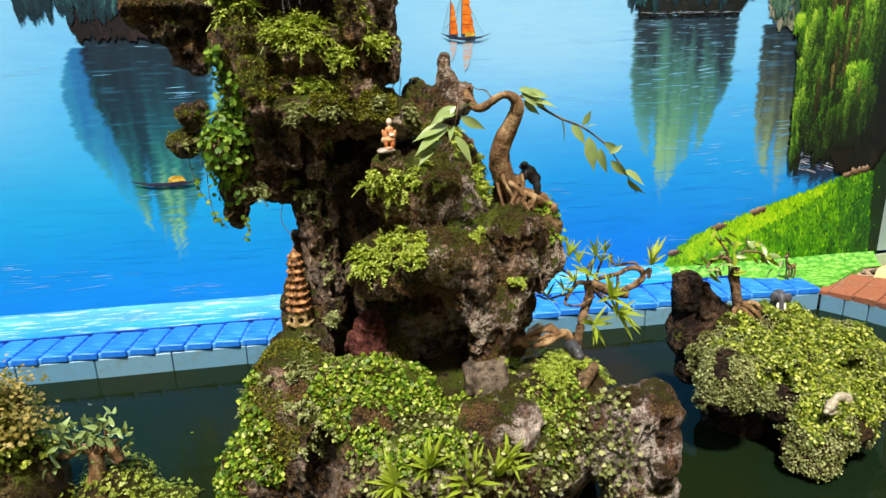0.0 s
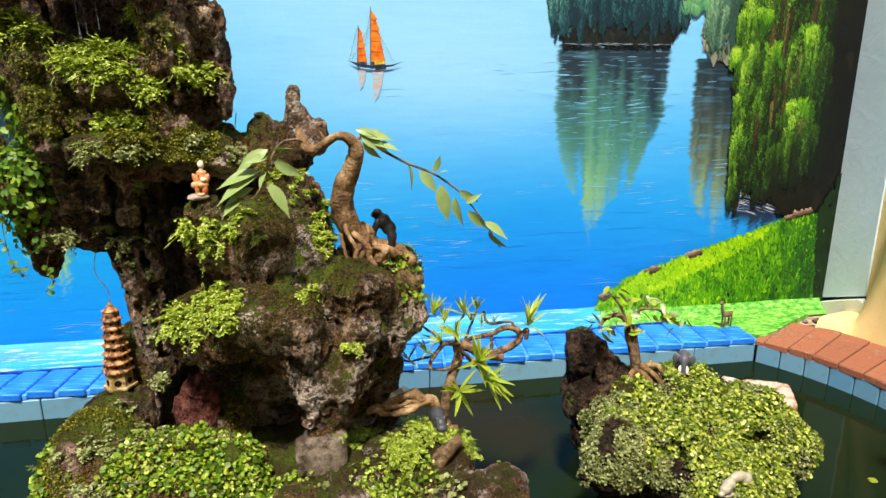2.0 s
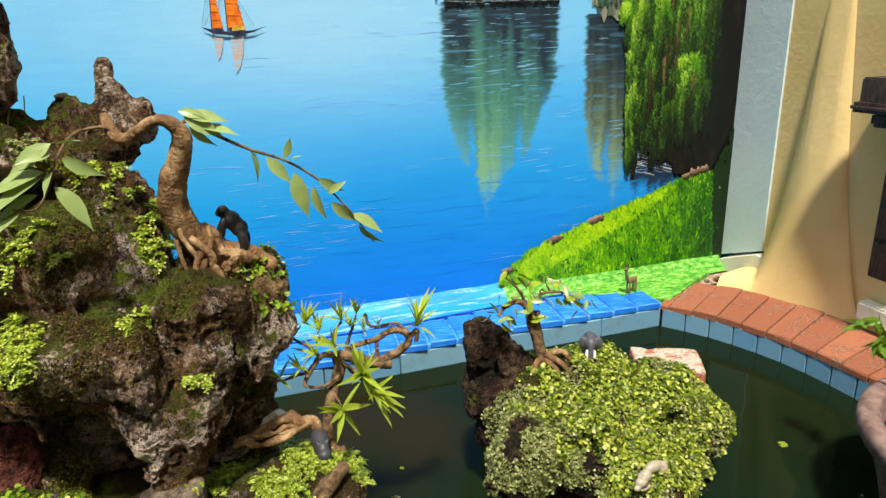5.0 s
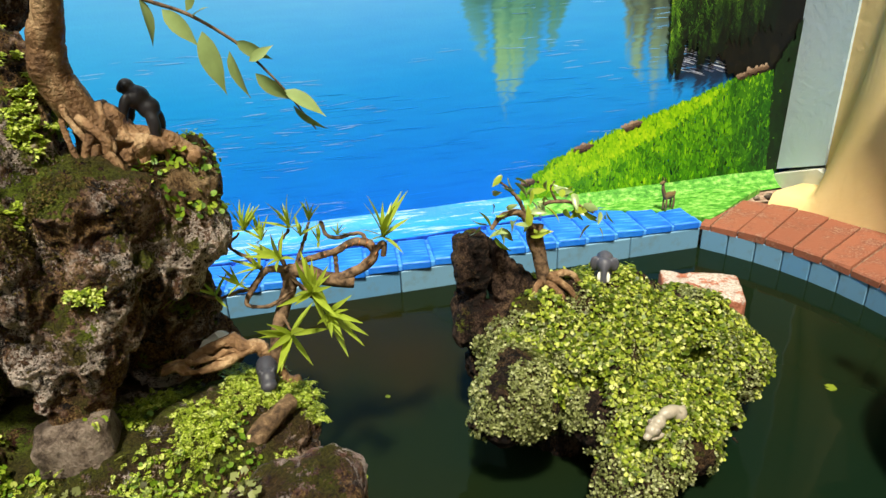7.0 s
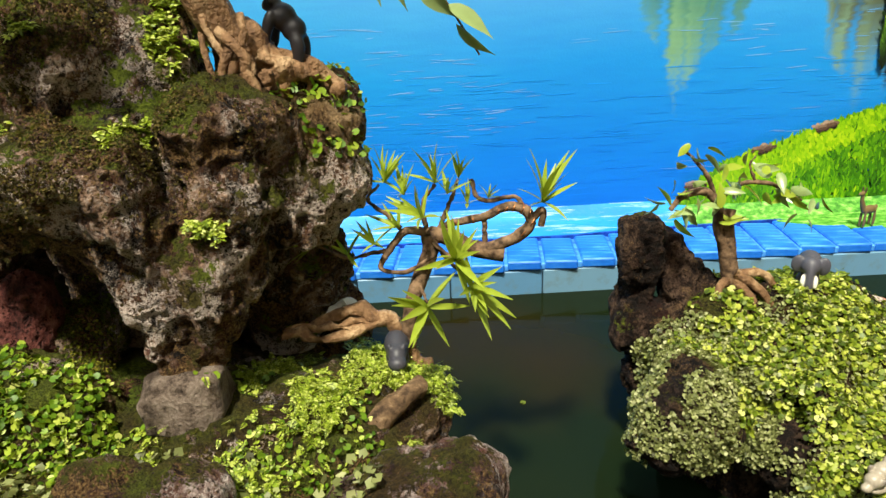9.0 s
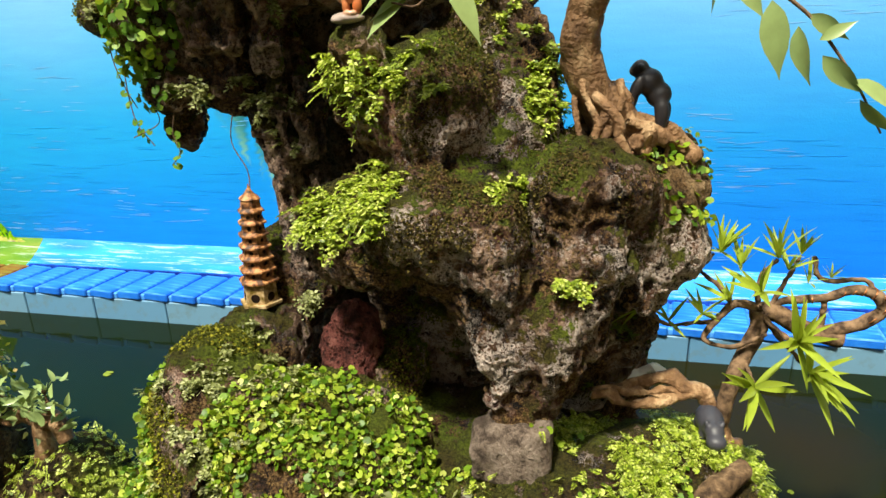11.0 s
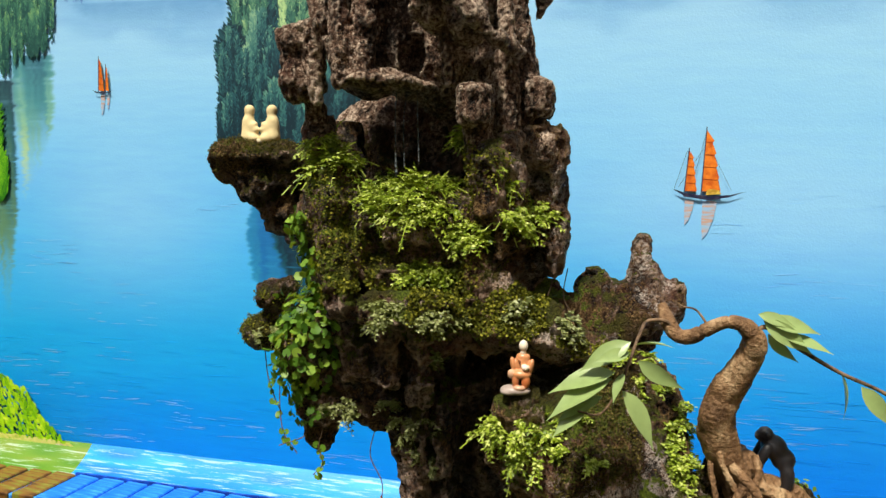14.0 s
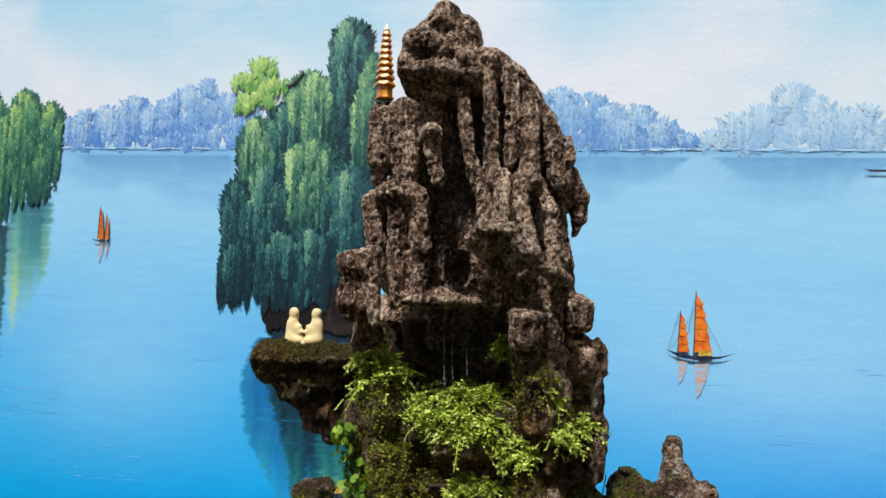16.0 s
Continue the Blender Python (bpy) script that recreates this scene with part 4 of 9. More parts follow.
    L(0.346, 1.530, 1.051, 0.018, 0.028, 0.007)
    s.rod((0.348, 1.545, 1.012), (0.355, 1.550, 0.962), 0.0157, 0.0165, 0.006)
    L(0.280, 1.790, 1.05, 0.115, 0.05, 0.22)
    L(0.280, 1.735, 1.22, 0.090, 0.06, 0.10)
    L(0.183, 1.775, 0.999, 0.097, 0.045, 0.080)
    s.rough(((0.024, 0.024, 0.06), 0.0016, "n"), ((0.007, 0.007, 0.030), 0.0015, "r"), ((0.0046, 0.0046, 0.008), 0.0024, "p"))
    V, F = s.mesh()
    return grain(V, F, (0.006, 0.0009, "r"), (0.0042, 0.0016, "p")), F


def cliff():
    """Ledges, overhang, hill and the great boulder with its cave."""
    s = Stone((0.0, 1.385, 0.30), (0.78, 1.83, 1.03), 0.0027, 0.012, 0.028)
    L = s.lump
    L(0.163, 1.570, 1.014, 0.015, 0.030, 0.027)
    L(0.151, 1.660, 0.977, 0.034, 0.030, 0.071)
    L(0.280, 1.735, 1.05, 0.115, 0.06, 0.22)
    L(0.261, 1.610, 0.905, 0.095, 0.075, 0.05)
    L(0.415, 1.630, 0.926, 0.027, 0.035, 0.051)
    L(0.406, 1.610, 1.001, 0.028, 0.030, 0.028)
    s.rod((0.419, 1.610, 1.016), (0.421, 1.620, 0.955), 0.0161, 0.0175, 0.010)
    s.rod((0.423, 1.630, 0.940), (0.427, 1.640, 0.890), 0.0178, 0.0164, 0.010)
    s.rod((0.356, 1.545, 0.985), (0.366, 1.550, 0.930), 0.0190, 0.0200, 0.006)
    s.rod((0.380, 1.570, 1.000), (0.384, 1.575, 0.900), 0.0160, 0.0160, 0.006)
    # the shelf with the seated figures
    L(0.066, 1.620, 0.985, 0.062, 0.045, 0.014)
    L(0.078, 1.630, 0.958, 0.044, 0.035, 0.022)
    L(0.104, 1.640, 0.912, 0.022, 0.026, 0.04)
    L(0.034, 1.625, 0.974, 0.038, 0.042, 0.024)
    L(0.063, 1.630, 0.948, 0.031, 0.036, 0.029)
    L(0.082, 1.635, 0.913, 0.020, 0.030, 0.028)
    L(0.036, 1.600, 0.987, 0.027, 0.030, 0.015)
    L(0.161, 1.575, 0.888, 0.018, 0.024, 0.06)
    # the middle
    L(0.179, 1.565, 0.932, 0.036, 0.038, 0.048)
    L(0.252, 1.610, 0.890, 0.085, 0.08, 0.075)
    s.rod((0.196, 1.515, 0.892), (0.208, 1.512, 0.832), 0.013, 0.016, 0.01)
    L(0.342, 1.620, 0.891, 0.055, 0.065, 0.075)
    L(0.401, 1.650, 0.918, 0.037, 0.045, 0.085)
    L(0.428, 1.62, 0.89, 0.014, 0.02, 0.04)
    L(0.285, 1.540, 0.818, 0.062, 0.05, 0.016)
    L(0.385, 1.570, 0.800, 0.062, 0.05, 0.019, -12)
    L(0.448, 1.600, 0.778, 0.036, 0.03, 0.014)
    L(0.30, 1.60, 0.80, 0.10, 0.06, 0.05)
    # mossy ledge with its rim, the black recess above it and the pillars beside
    s.cut(0.278, 1.515, 0.877, 0.046, 0.050, 0.018)
    s.cut(0.233, 1.510, 0.877, 0.017, 0.050, 0.036)
    s.rod((0.244, 1.520, 0.827), (0.299, 1.508, 0.834), 0.0114, 0.0123, 0.010)
    s.rod((0.299, 1.508, 0.834), (0.348, 1.515, 0.832), 0.0123, 0.0107, 0.010)
    s.rod((0.343, 1.560, 0.892), (0.353, 1.552, 0.855), 0.0178, 0.0162, 0.010)
    s.rod((0.353, 1.552, 0.855), (0.353, 1.545, 0.824), 0.0162, 0.0147, 0.010)
    s.rod((0.373, 1.550, 0.920), (0.377, 1.550, 0.879), 0.0072, 0.0072, 0.006)
    s.rod((0.377, 1.550, 0.879), (0.384, 1.550, 0.836), 0.0072, 0.0072, 0.006)
    s.rod((0.180, 1.535, 0.903), (0.189, 1.525, 0.858), 0.0127, 0.0142, 0.006)
    s.rod((0.189, 1.525, 0.858), (0.201, 1.525, 0.816), 0.0142, 0.0118, 0.006)
    s.rod((0.385, 1.560, 0.821), (0.427, 1.570, 0.804), 0.0192, 0.0197, 0.012)
    s.rod((0.427, 1.570, 0.804), (0.477, 1.600, 0.783), 0.0197, 0.0171, 0.012)
    s.rod((0.250, 1.535, 0.809), (0.253, 1.560, 0.739), 0.0154, 0.0178, 0.006)
    s.rod((0.291, 1.545, 0.794), (0.283, 1.575, 0.712), 0.0154, 0.0187, 0.006)
    s.groove((0.360, 1.530, 0.921), (0.370, 1.520, 0.850), 0.0035, 0.0031)
    # the overhang on the lake side
    L(0.087, 1.610, 0.812, 0.026, 0.027, 0.024)
    L(0.068, 1.610, 0.763, 0.028, 0.029, 0.026)
    L(0.146, 1.590, 0.762, 0.04, 0.043, 0.056)
    L(0.157, 1.610, 0.689, 0.038, 0.041, 0.040)
    L(0.142, 1.630, 0.638, 0.023, 0.027, 0.030)
    L(0.217, 1.620, 0.685, 0.052, 0.034, 0.032)
    L(0.20, 1.62, 0.78, 0.06, 0.06, 0.09)
    L(0.283, 1.620, 0.66, 0.042, 0.044, 0.07)
    s.rod((0.283, 1.625, 0.65), (0.292, 1.63, 0.44), 0.036, 0.034)
    L(0.268, 1.64, 0.60, 0.022, 0.022, 0.024)
    L(0.335, 1.725, 0.64, 0.09, 0.06, 0.14)
    # needle behind the bonsai
    L(0.477, 1.690, 0.822, 0.030, 0.029, 0.028)
    s.rod((0.532, 1.684, 0.894), (0.537, 1.68, 0.81), 0.0055, 0.030)
    L(0.564, 1.680, 0.815, 0.021, 0.02, 0.030)
    L(0.509, 1.680, 0.785, 0.05, 0.035, 0.04)
    # the hill under the monk
    L(0.470, 1.565, 0.664, 0.078, 0.095, 0.069)
    L(0.406, 1.545, 0.672, 0.036, 0.038, 0.045)
    L(0.402, 1.510, 0.724, 0.022, 0.024, 0.026)
    L(0.412, 1.505, 0.735, 0.014, 0.016, 0.018)
    L(0.544, 1.610, 0.679, 0.039, 0.039, 0.071)
    L(0.505, 1.610, 0.738, 0.052, 0.04, 0.032)
    # closed behind
    L(0.36, 1.735, 0.42, 0.12, 0.045, 0.16)
    L(0.50, 1.735, 0.42, 0.13, 0.045, 0.18)
    L(0.615, 1.635, 0.40, 0.06, 0.045, 0.12)
    L(0.679, 1.585, 0.545, 0.054, 0.06, 0.062)
    L(0.352, 1.540, 0.555, 0.040, 0.05, 0.033)
    L(0.69, 1.61, 0.60, 0.042, 0.05, 0.032)
    s.rod((0.655, 1.53, 0.57), (0.645, 1.54, 0.47), 0.03, 0.02)
    L(0.243, 1.640, 0.43, 0.045, 0.045, 0.085)
    L(0.42, 1.77, 0.45, 0.16, 0.045, 0.2)
    L(0.640, 1.60, 0.60, 0.075, 0.06, 0.045)
    L(0.36, 1.66, 0.79, 0.12, 0.05, 0.06)
    L(0.30, 1.66, 0.74, 0.06, 0.05, 0.07)
    s.cut(0.665, 1.545, 0.43, 0.03, 0.06, 0.05)
    s.cut(0.348, 1.545, 0.725, 0.030, 0.085, 0.05)
    # the great boulder: a nose over the cave, an arch running down to the foot, lobes to the lee
    s.k = 0.024
    s.rod((0.514, 1.585, 0.690), (0.542, 1.555, 0.636), 0.0476, 0.0393, 0.024)
    s.rod((0.542, 1.555, 0.636), (0.575, 1.530, 0.602), 0.0393, 0.0329, 0.024)
    s.rod((0.575, 1.530, 0.602), (0.609, 1.530, 0.588), 0.0329, 0.0292, 0.024)
    L(0.484, 1.545, 0.601, 0.070, 0.075, 0.032)
    L(0.537, 1.530, 0.555, 0.044, 0.060, 0.050)
    L(0.525, 1.545, 0.465, 0.054, 0.050, 0.054)
    L(0.624, 1.550, 0.566, 0.044, 0.060, 0.039)
    L(0.405, 1.545, 0.571, 0.053, 0.060, 0.035)
    L(0.476, 1.482, 0.567, 0.077, 0.060, 0.038)
    L(0.471, 1.475, 0.590, 0.065, 0.055, 0.022)
    L(0.533, 1.465, 0.582, 0.031, 0.045, 0.029)
    s.rod((0.366, 1.510, 0.519), (0.434, 1.478, 0.538), 0.0250, 0.0229, 0.022)
    s.rod((0.434, 1.478, 0.538), (0.488, 1.463, 0.532), 0.0229, 0.0210, 0.022)
    s.rod((0.488, 1.463, 0.532), (0.523, 1.458, 0.495), 0.0210, 0.0208, 0.022)
    s.rod((0.523, 1.458, 0.495), (0.537, 1.462, 0.445), 0.0208, 0.0225, 0.022)
    s.rod((0.537, 1.462, 0.445), (0.549, 1.466, 0.388), 0.0225, 0.0233, 0.022)
    L(0.539, 1.452, 0.526, 0.028, 0.034, 0.036)
    s.rod((0.611, 1.505, 0.601), (0.618, 1.488, 0.542), 0.0333, 0.0374, 0.020)
    s.rod((0.618, 1.488, 0.542), (0.597, 1.482, 0.475), 0.0374, 0.0350, 0.020)
    s.rod((0.597, 1.482, 0.475), (0.564, 1.470, 0.386), 0.0350, 0.0244, 0.020)
    L(0.574, 1.480, 0.464, 0.039, 0.045, 0.054)
    L(0.670, 1.565, 0.541, 0.054, 0.058, 0.051)
    L(0.655, 1.555, 0.487, 0.037, 0.050, 0.049)
    L(0.593, 1.490, 0.607, 0.030, 0.045, 0.025)
    L(0.411, 1.515, 0.532, 0.041, 0.050, 0.035)
    L(0.606, 1.502, 0.587, 0.040, 0.042, 0.044)
    L(0.642, 1.520, 0.602, 0.034, 0.042, 0.030)
    s.groove((0.578, 1.420, 0.618), (0.589, 1.425, 0.581), 0.0040, 0.0068)
    s.groove((0.589, 1.425, 0.581), (0.592, 1.420, 0.543), 0.0068, 0.0032)
    s.groove((0.581, 1.410, 0.559), (0.573, 1.405, 0.494), 0.0023, 0.0028)
    s.groove((0.524, 1.410, 0.559), (0.530, 1.410, 0.512), 0.0019, 0.0024)
    s.groove((0.653, 1.470, 0.610), (0.652, 1.465, 0.526), 0.0033, 0.0039)
    s.groove((0.616, 1.405, 0.549), (0.606, 1.410, 0.476), 0.0018, 0.0024)
    s.cut(0.460, 1.470, 0.445, 0.055, 0.160, 0.055)
    s.cut(0.518, 1.440, 0.430, 0.014, 0.100, 0.032)
    L(0.389, 1.590, 0.350, 0.046, 0.045, 0.044)
    L(0.661, 1.635, 0.414, 0.036, 0.050, 0.065)
    s.k = 0.012
    L(0.47, 1.665, 0.43, 0.13, 0.045, 0.16)
    s.cut(0.663, 1.560, 0.445, 0.031, 0.090, 0.037)
    L(0.630, 1.700, 0.344, 0.048, 0.040, 0.081)
    s.groove((0.292, 1.585, 0.712), (0.295, 1.590, 0.607), 0.0059, 0.0052)
    s.groove((0.295, 1.590, 0.592), (0.300, 1.595, 0.472), 0.0061, 0.0075)
    s.groove((0.267, 1.570, 0.734), (0.261, 1.575, 0.651), 0.0039, 0.0045)
    s.groove((0.278, 1.585, 0.649), (0.269, 1.590, 0.546), 0.0040, 0.0040)
    s.groove((0.314, 1.580, 0.555), (0.318, 1.580, 0.467), 0.0061, 0.0061)
    s.groove((0.246, 1.560, 0.715), (0.231, 1.570, 0.651), 0.0045, 0.0039)
    s.cut(0.326, 1.600, 0.577, 0.014, 0.070, 0.075)
    # deep hollows
    s.cut(0.237, 1.630, 1.013, 0.061, 0.140, 0.047)
    s.cut(0.341, 1.560, 0.739, 0.044, 0.130, 0.032)
    s.cut(0.329, 1.575, 0.622, 0.016, 0.090, 0.079)
    L(0.183, 1.775, 0.999, 0.097, 0.045, 0.080)
    s.slab(0.44, 1.79, 0.29, 0.22, 0.018, 0.26, 0.01)
    L(0.434, 1.715, 0.717, 0.044, 0.035, 0.044)
    s.rough(((0.05, 0.05, 0.06), 0.0065, "n"), ((0.030, 0.030, 0.040), 0.0055, "r"), ((0.014, 0.014, 0.018), 0.0035, "r"), ((0.011, 0.011, 0.014), 0.0045, "p"))
    V, F = s.mesh()
    return grain(V, F, (0.009, 0.0014, "r"), (0.0052, 0.0020, "p"), (0.004, 0.0006, "n")), F


def foot():
    """The mountain's foot, down into the water."""
    s = Stone((0.0, 1.2, 0.0), (0.96, 1.82, 0.46), 0.0036, 0.014, 0.03)
    L = s.lump
    L(0.45, 1.56, 0.13, 0.36, 0.2, 0.19)
    L(0.46, 1.72, 0.27, 0.25, 0.06, 0.15)
    L(0.34, 1.47, 0.26, 0.15, 0.14, 0.13)
    L(0.22, 1.50, 0.27, 0.085, 0.10, 0.16)
    L(0.235, 1.572, 0.380, 0.06, 0.06, 0.052)
    L(0.29, 1.45, 0.345, 0.07, 0.06, 0.055)
    L(0.60, 1.47, 0.22, 0.20, 0.14, 0.125)
    L(0.71, 1.53, 0.27, 0.10, 0.09, 0.055)
    L(0.62, 1.36, 0.24, 0.09, 0.07, 0.075)
    L(0.46, 1.33, 0.26, 0.12, 0.09, 0.085)
    L(0.15, 1.49, 0.16, 0.07, 0.08, 0.12)
    s.cut(0.262, 1.36, 0.26, 0.028, 0.06, 0.09)
    s.rough(((0.06, 0.06, 0.07), 0.007, "n"), ((0.028, 0.028, 0.036), 0.005, "r"), ((0.014, 0.014, 0.018), 0.006, "p"))
    V, F = s.mesh()
    return grain(V, F, (0.010, 0.0020, "r"), (0.0055, 0.0030, "p")), F


rock = empty("rock_mountain", (0.45, 1.56, 0.0), "tall porous brown rock mountain, mossy below, standing in the pond", "rock")
mV, mF = [], []
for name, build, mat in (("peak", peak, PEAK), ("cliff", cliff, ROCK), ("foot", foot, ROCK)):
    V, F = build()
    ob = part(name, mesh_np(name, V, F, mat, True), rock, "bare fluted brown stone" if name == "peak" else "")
    ob.matrix_parent_inverse = rock.matrix_world.inverted()
    mV.append(V)
    mF.append(F)
skin = Skin(*merge(*zip(mV, mF)))


def stone_thing(name, s, mat, label, waves, fine, category="stone"):
    V, F = s.rough(*waves).mesh()
    V = grain(V, F, *fine)
    return thing(name, mesh_np(name, V, F, mat, True), label, category), Skin(V, F)


# pocket of pale earth under the bonsai's roots
s = Stone((0.60, 1.48, 0.50), (0.78, 1.68, 0.68), 0.0038, 0.01)
s.lump(0.685, 1.585, 0.578, 0.046, 0.056, 0.040).lump(0.682, 1.575, 0.608, 0.026, 0.026, 0.012).lump(0.608, 1.575, 0.640, 0.018, 0.02, 0.050).lump(0.665, 1.555, 0.588, 0.034, 0.036, 0.026).lump(0.70, 1.595, 0.565, 0.028, 0.042, 0.038)
stone_thing("earth_pocket", s, EARTH, "pale dry earth packed under the bonsai roots", (((0.03, 0.03, 0.03), 0.006, "n"), ((0.014, 0.014, 0.014), 0.004, "r")), ((0.007, 0.002, "n"), (0.005, 0.0015, "p")), "soil")

# boulders at the mountain's foot
s = Stone((0.28, 1.42, 0.30), (0.42, 1.62, 0.52), 0.004, 0.008)
s.lump(0.360, 1.565, 0.400, 0.032, 0.03, 0.050).lump(0.352, 1.552, 0.36, 0.036, 0.03, 0.040).lump(0.340, 1.565, 0.38, 0.028, 0.03, 0.04)
RW = (((0.012, 0.012, 0.014), 0.006, "p"), ((0.022, 0.022, 0.022), 0.004, "n"), ((0.012, 0.012, 0.014), 0.004, "r"))
stone_thing("red_stone", s, REDROCK, "crumbly dark red stone in the cave mouth", RW, ((0.006, 0.003, "p"),))
W1, F1 = (((0.03, 0.03, 0.03), 0.007, "n"), ((0.014, 0.014, 0.02), 0.004, "r"), ((0.010, 0.010, 0.010), 0.005, "p")), ((0.008, 0.002, "n"), (0.005, 0.0015, "p"))
s = Stone((0.66, 1.22, -0.02), (0.90, 1.44, 0.44), 0.0038, 0.012)
s.slab(0.785, 1.315, 0.18, 0.058, 0.048, 0.19, 0.028).lump(0.775, 1.310, 0.350, 0.042, 0.042, 0.030).lump(0.812, 1.325, 0.348, 0.030, 0.038, 0.032).lump(0.730, 1.330, 0.280, 0.040, 0.040, 0.070).lump(0.800, 1.29, 0.25, 0.045, 0.035, 0.05)
s.cut(0.768, 1.262, 0.285, 0.012, 0.02, 0.06).cut(0.82, 1.268, 0.21, 0.03, 0.014, 0.010).cut(0.80, 1.265, 0.31, 0.010, 0.02, 0.03)
_, boulder_skin = stone_thing("boulder", s, BROWN, "rough reddish brown boulder standing in the water", W1, F1)
s = Stone((0.48, 1.36, 0.27), (0.65, 1.52, 0.44), 0.004, 0.006)
s.slab(0.560, 1.458, 0.362, 0.030, 0.026, 0.024, 0.006).slab(0.548, 1.448, 0.350, 0.033, 0.022, 0.024, 0.006).lump(0.565, 1.45, 0.38, 0.024, 0.022, 0.012).cut(0.604, 1.43, 0.395, 0.022, 0.04, 0.020, -25).cut(0.507, 1.43, 0.385, 0.016, 0.04, 0.024, 20)
stone_thing("footing_stone", s, GREY, "plain grey-brown stone wedged under the arch", (((0.03, 0.03, 0.03), 0.004, "n"),), ((0.012, 0.0015, "n"),))
s = Stone((0.42, 1.24, 0.20), (0.65, 1.41, 0.41), 0.0038, 0.01)
s.lump(0.52, 1.335, 0.325, 0.045, 0.045, 0.050).lump(0.572, 1.335, 0.320, 0.050, 0.042, 0.045).lump(0.49, 1.31, 0.30, 0.03, 0.03, 0.05)
stone_thing("mossy_stone", s, BROWN, "brown mossy stone with pale lichen", W1, F1)

# the islet with creeping leaves
s = Stone((0.93, 1.30, -0.02), (1.66, 1.88, 0.50), 0.0045, 0.02)
s.slab(1.062, 1.69, 0.335, 0.029, 0.034, 0.092, 0.014).lump(1.084, 1.675, 0.235, 0.026, 0.03, 0.07).lump(1.108, 1.69, 0.35, 0.028, 0.03, 0.045)
s.lump(1.24, 1.66, 0.285, 0.15, 0.09, 0.055).lump(1.27, 1.62, 0.22, 0.17, 0.10, 0.08).lump(1.40, 1.62, 0.23, 0.09, 0.09, 0.065).lump(1.475, 1.60, 0.185, 0.065, 0.07, 0.055).lump(1.087, 1.530, 0.232, 0.060, 0.055, 0.058).lump(1.27, 1.52, 0.17, 0.11, 0.08, 0.075).lump(1.33, 1.50, 0.13, 0.09, 0.07, 0.06).lump(1.24, 1.65, 0.10, 0.13, 0.10, 0.13).lump(1.13, 1.62, 0.24, 0.06, 0.06, 0.07).lump(1.24, 1.455, 0.12, 0.07, 0.05, 0.06)
s.cut(1.152, 1.460, 0.175, 0.020, 0.06, 0.05).cut(1.204, 1.510, 0.250, 0.016, 0.03, 0.028).cut(1.396, 1.455, 0.135, 0.038, 0.06, 0.06).cut(1.385, 1.545, 0.235, 0.030, 0.03, 0.02)
s.rough(((0.07, 0.07, 0.06), 0.016, "n"), ((0.032, 0.032, 0.03), 0.011, "n"), ((0.012, 0.012, 0.012), 0.005, "p"))
iV, iF = s.mesh()
iV = grain(iV, iF, (0.009, 0.003, "r"), (0.006, 0.003, "p"))
islet = empty("islet", (1.24, 1.62, 0.0), "dark porous rock islet overgrown with small round leaves", "rock")
mid = iV[iF].mean(1)
post = (mid[:, 0] < 1.125) & (mid[:, 1] > 1.625)
for name, pick, lab in (("base", ~post, "low rounded rock base"), ("standing_stone", post, "upright dark pitted stone")):
    used, F = np.unique(iF[pick], return_inverse=True)
    part(name, mesh_np(name, iV[used] - np.array((1.24, 1.62, 0.0)), F.reshape(-1, iF.shape[1]), DARK, True), islet, lab)
islet_skin = Skin(iV, iF)

# mossy mound with the small tree
s = Stone((-0.50, 1.40, -0.02), (0.06, 1.80, 0.40), 0.007, 0.02)
s.lump(-0.15, 1.63, 0.07, 0.075, 0.08, 0.08).lump(-0.31, 1.60, 0.12, 0.09, 0.09, 0.14).lump(-0.05, 1.60, 0.05, 0.06, 0.05, 0.045).lump(-0.23, 1.62, 0.04, 0.10, 0.08, 0.06)
s.rough(((0.04, 0.04, 0.04), 0.010, "n"), ((0.016, 0.016, 0.016), 0.004, "n"))
nV, nF = s.mesh()
thing("mossy_mound", mesh_np("mossy_mound", nV, nF, SOIL, True), "low rock mound covered in moss and soil", "rock")
mound_skin = Skin(nV, nF)

# broken brick block lying in the pond
s = Stone((1.50, 1.72, -0.05), (1.86, 2.05, 0.24), 0.006, 0.004)
s.slab(1.665, 1.885, 0.068, 0.085, 0.062, 0.06, 0.008)
s.rough(((0.05, 0.05, 0.05), 0.006, "n"), ((0.012, 0.012, 0.012), 0.002, "n"))
V, F = s.mesh()
c, q = math.cos(radians(-28)), math.sin(radians(-28))
V = V - (1.665, 1.885, 0)
V = np.stack((V[:, 0] * c - V[:, 1] * q + 1.650, V[:, 0] * q + V[:, 1] * c + 1.915, V[:, 2]), 1)
thing("brick_block", mesh_np("brick_block", V, F, BLOCK, True), "worn terracotta block with pale mortar lying in the water", "brick")

# ---- the painting on the wall, stroke by stroke ----
BASEZ = np.array((-0.3, 0.15, 0.3, 0.5, 0.75, 1.0, 1.2, 1.40))
BASEC = lin([(8, 108, 204), (8, 112, 208), (10, 124, 216), (26, 146, 226), (68, 168, 238), (112, 188, 241), (146, 202, 241), (156, 203, 238)])


def lake(z, x=0.5):
    c = np.stack([np.interp(z, BASEZ, BASEC[:, k]) for k in range(3)], -1)
    c[..., 1] *= 1 + 0.24 * np.clip((1.0 - x) / 0.9, 0, 1) * np.clip((0.95 - z) / 0.5, 0, 1)
    return c


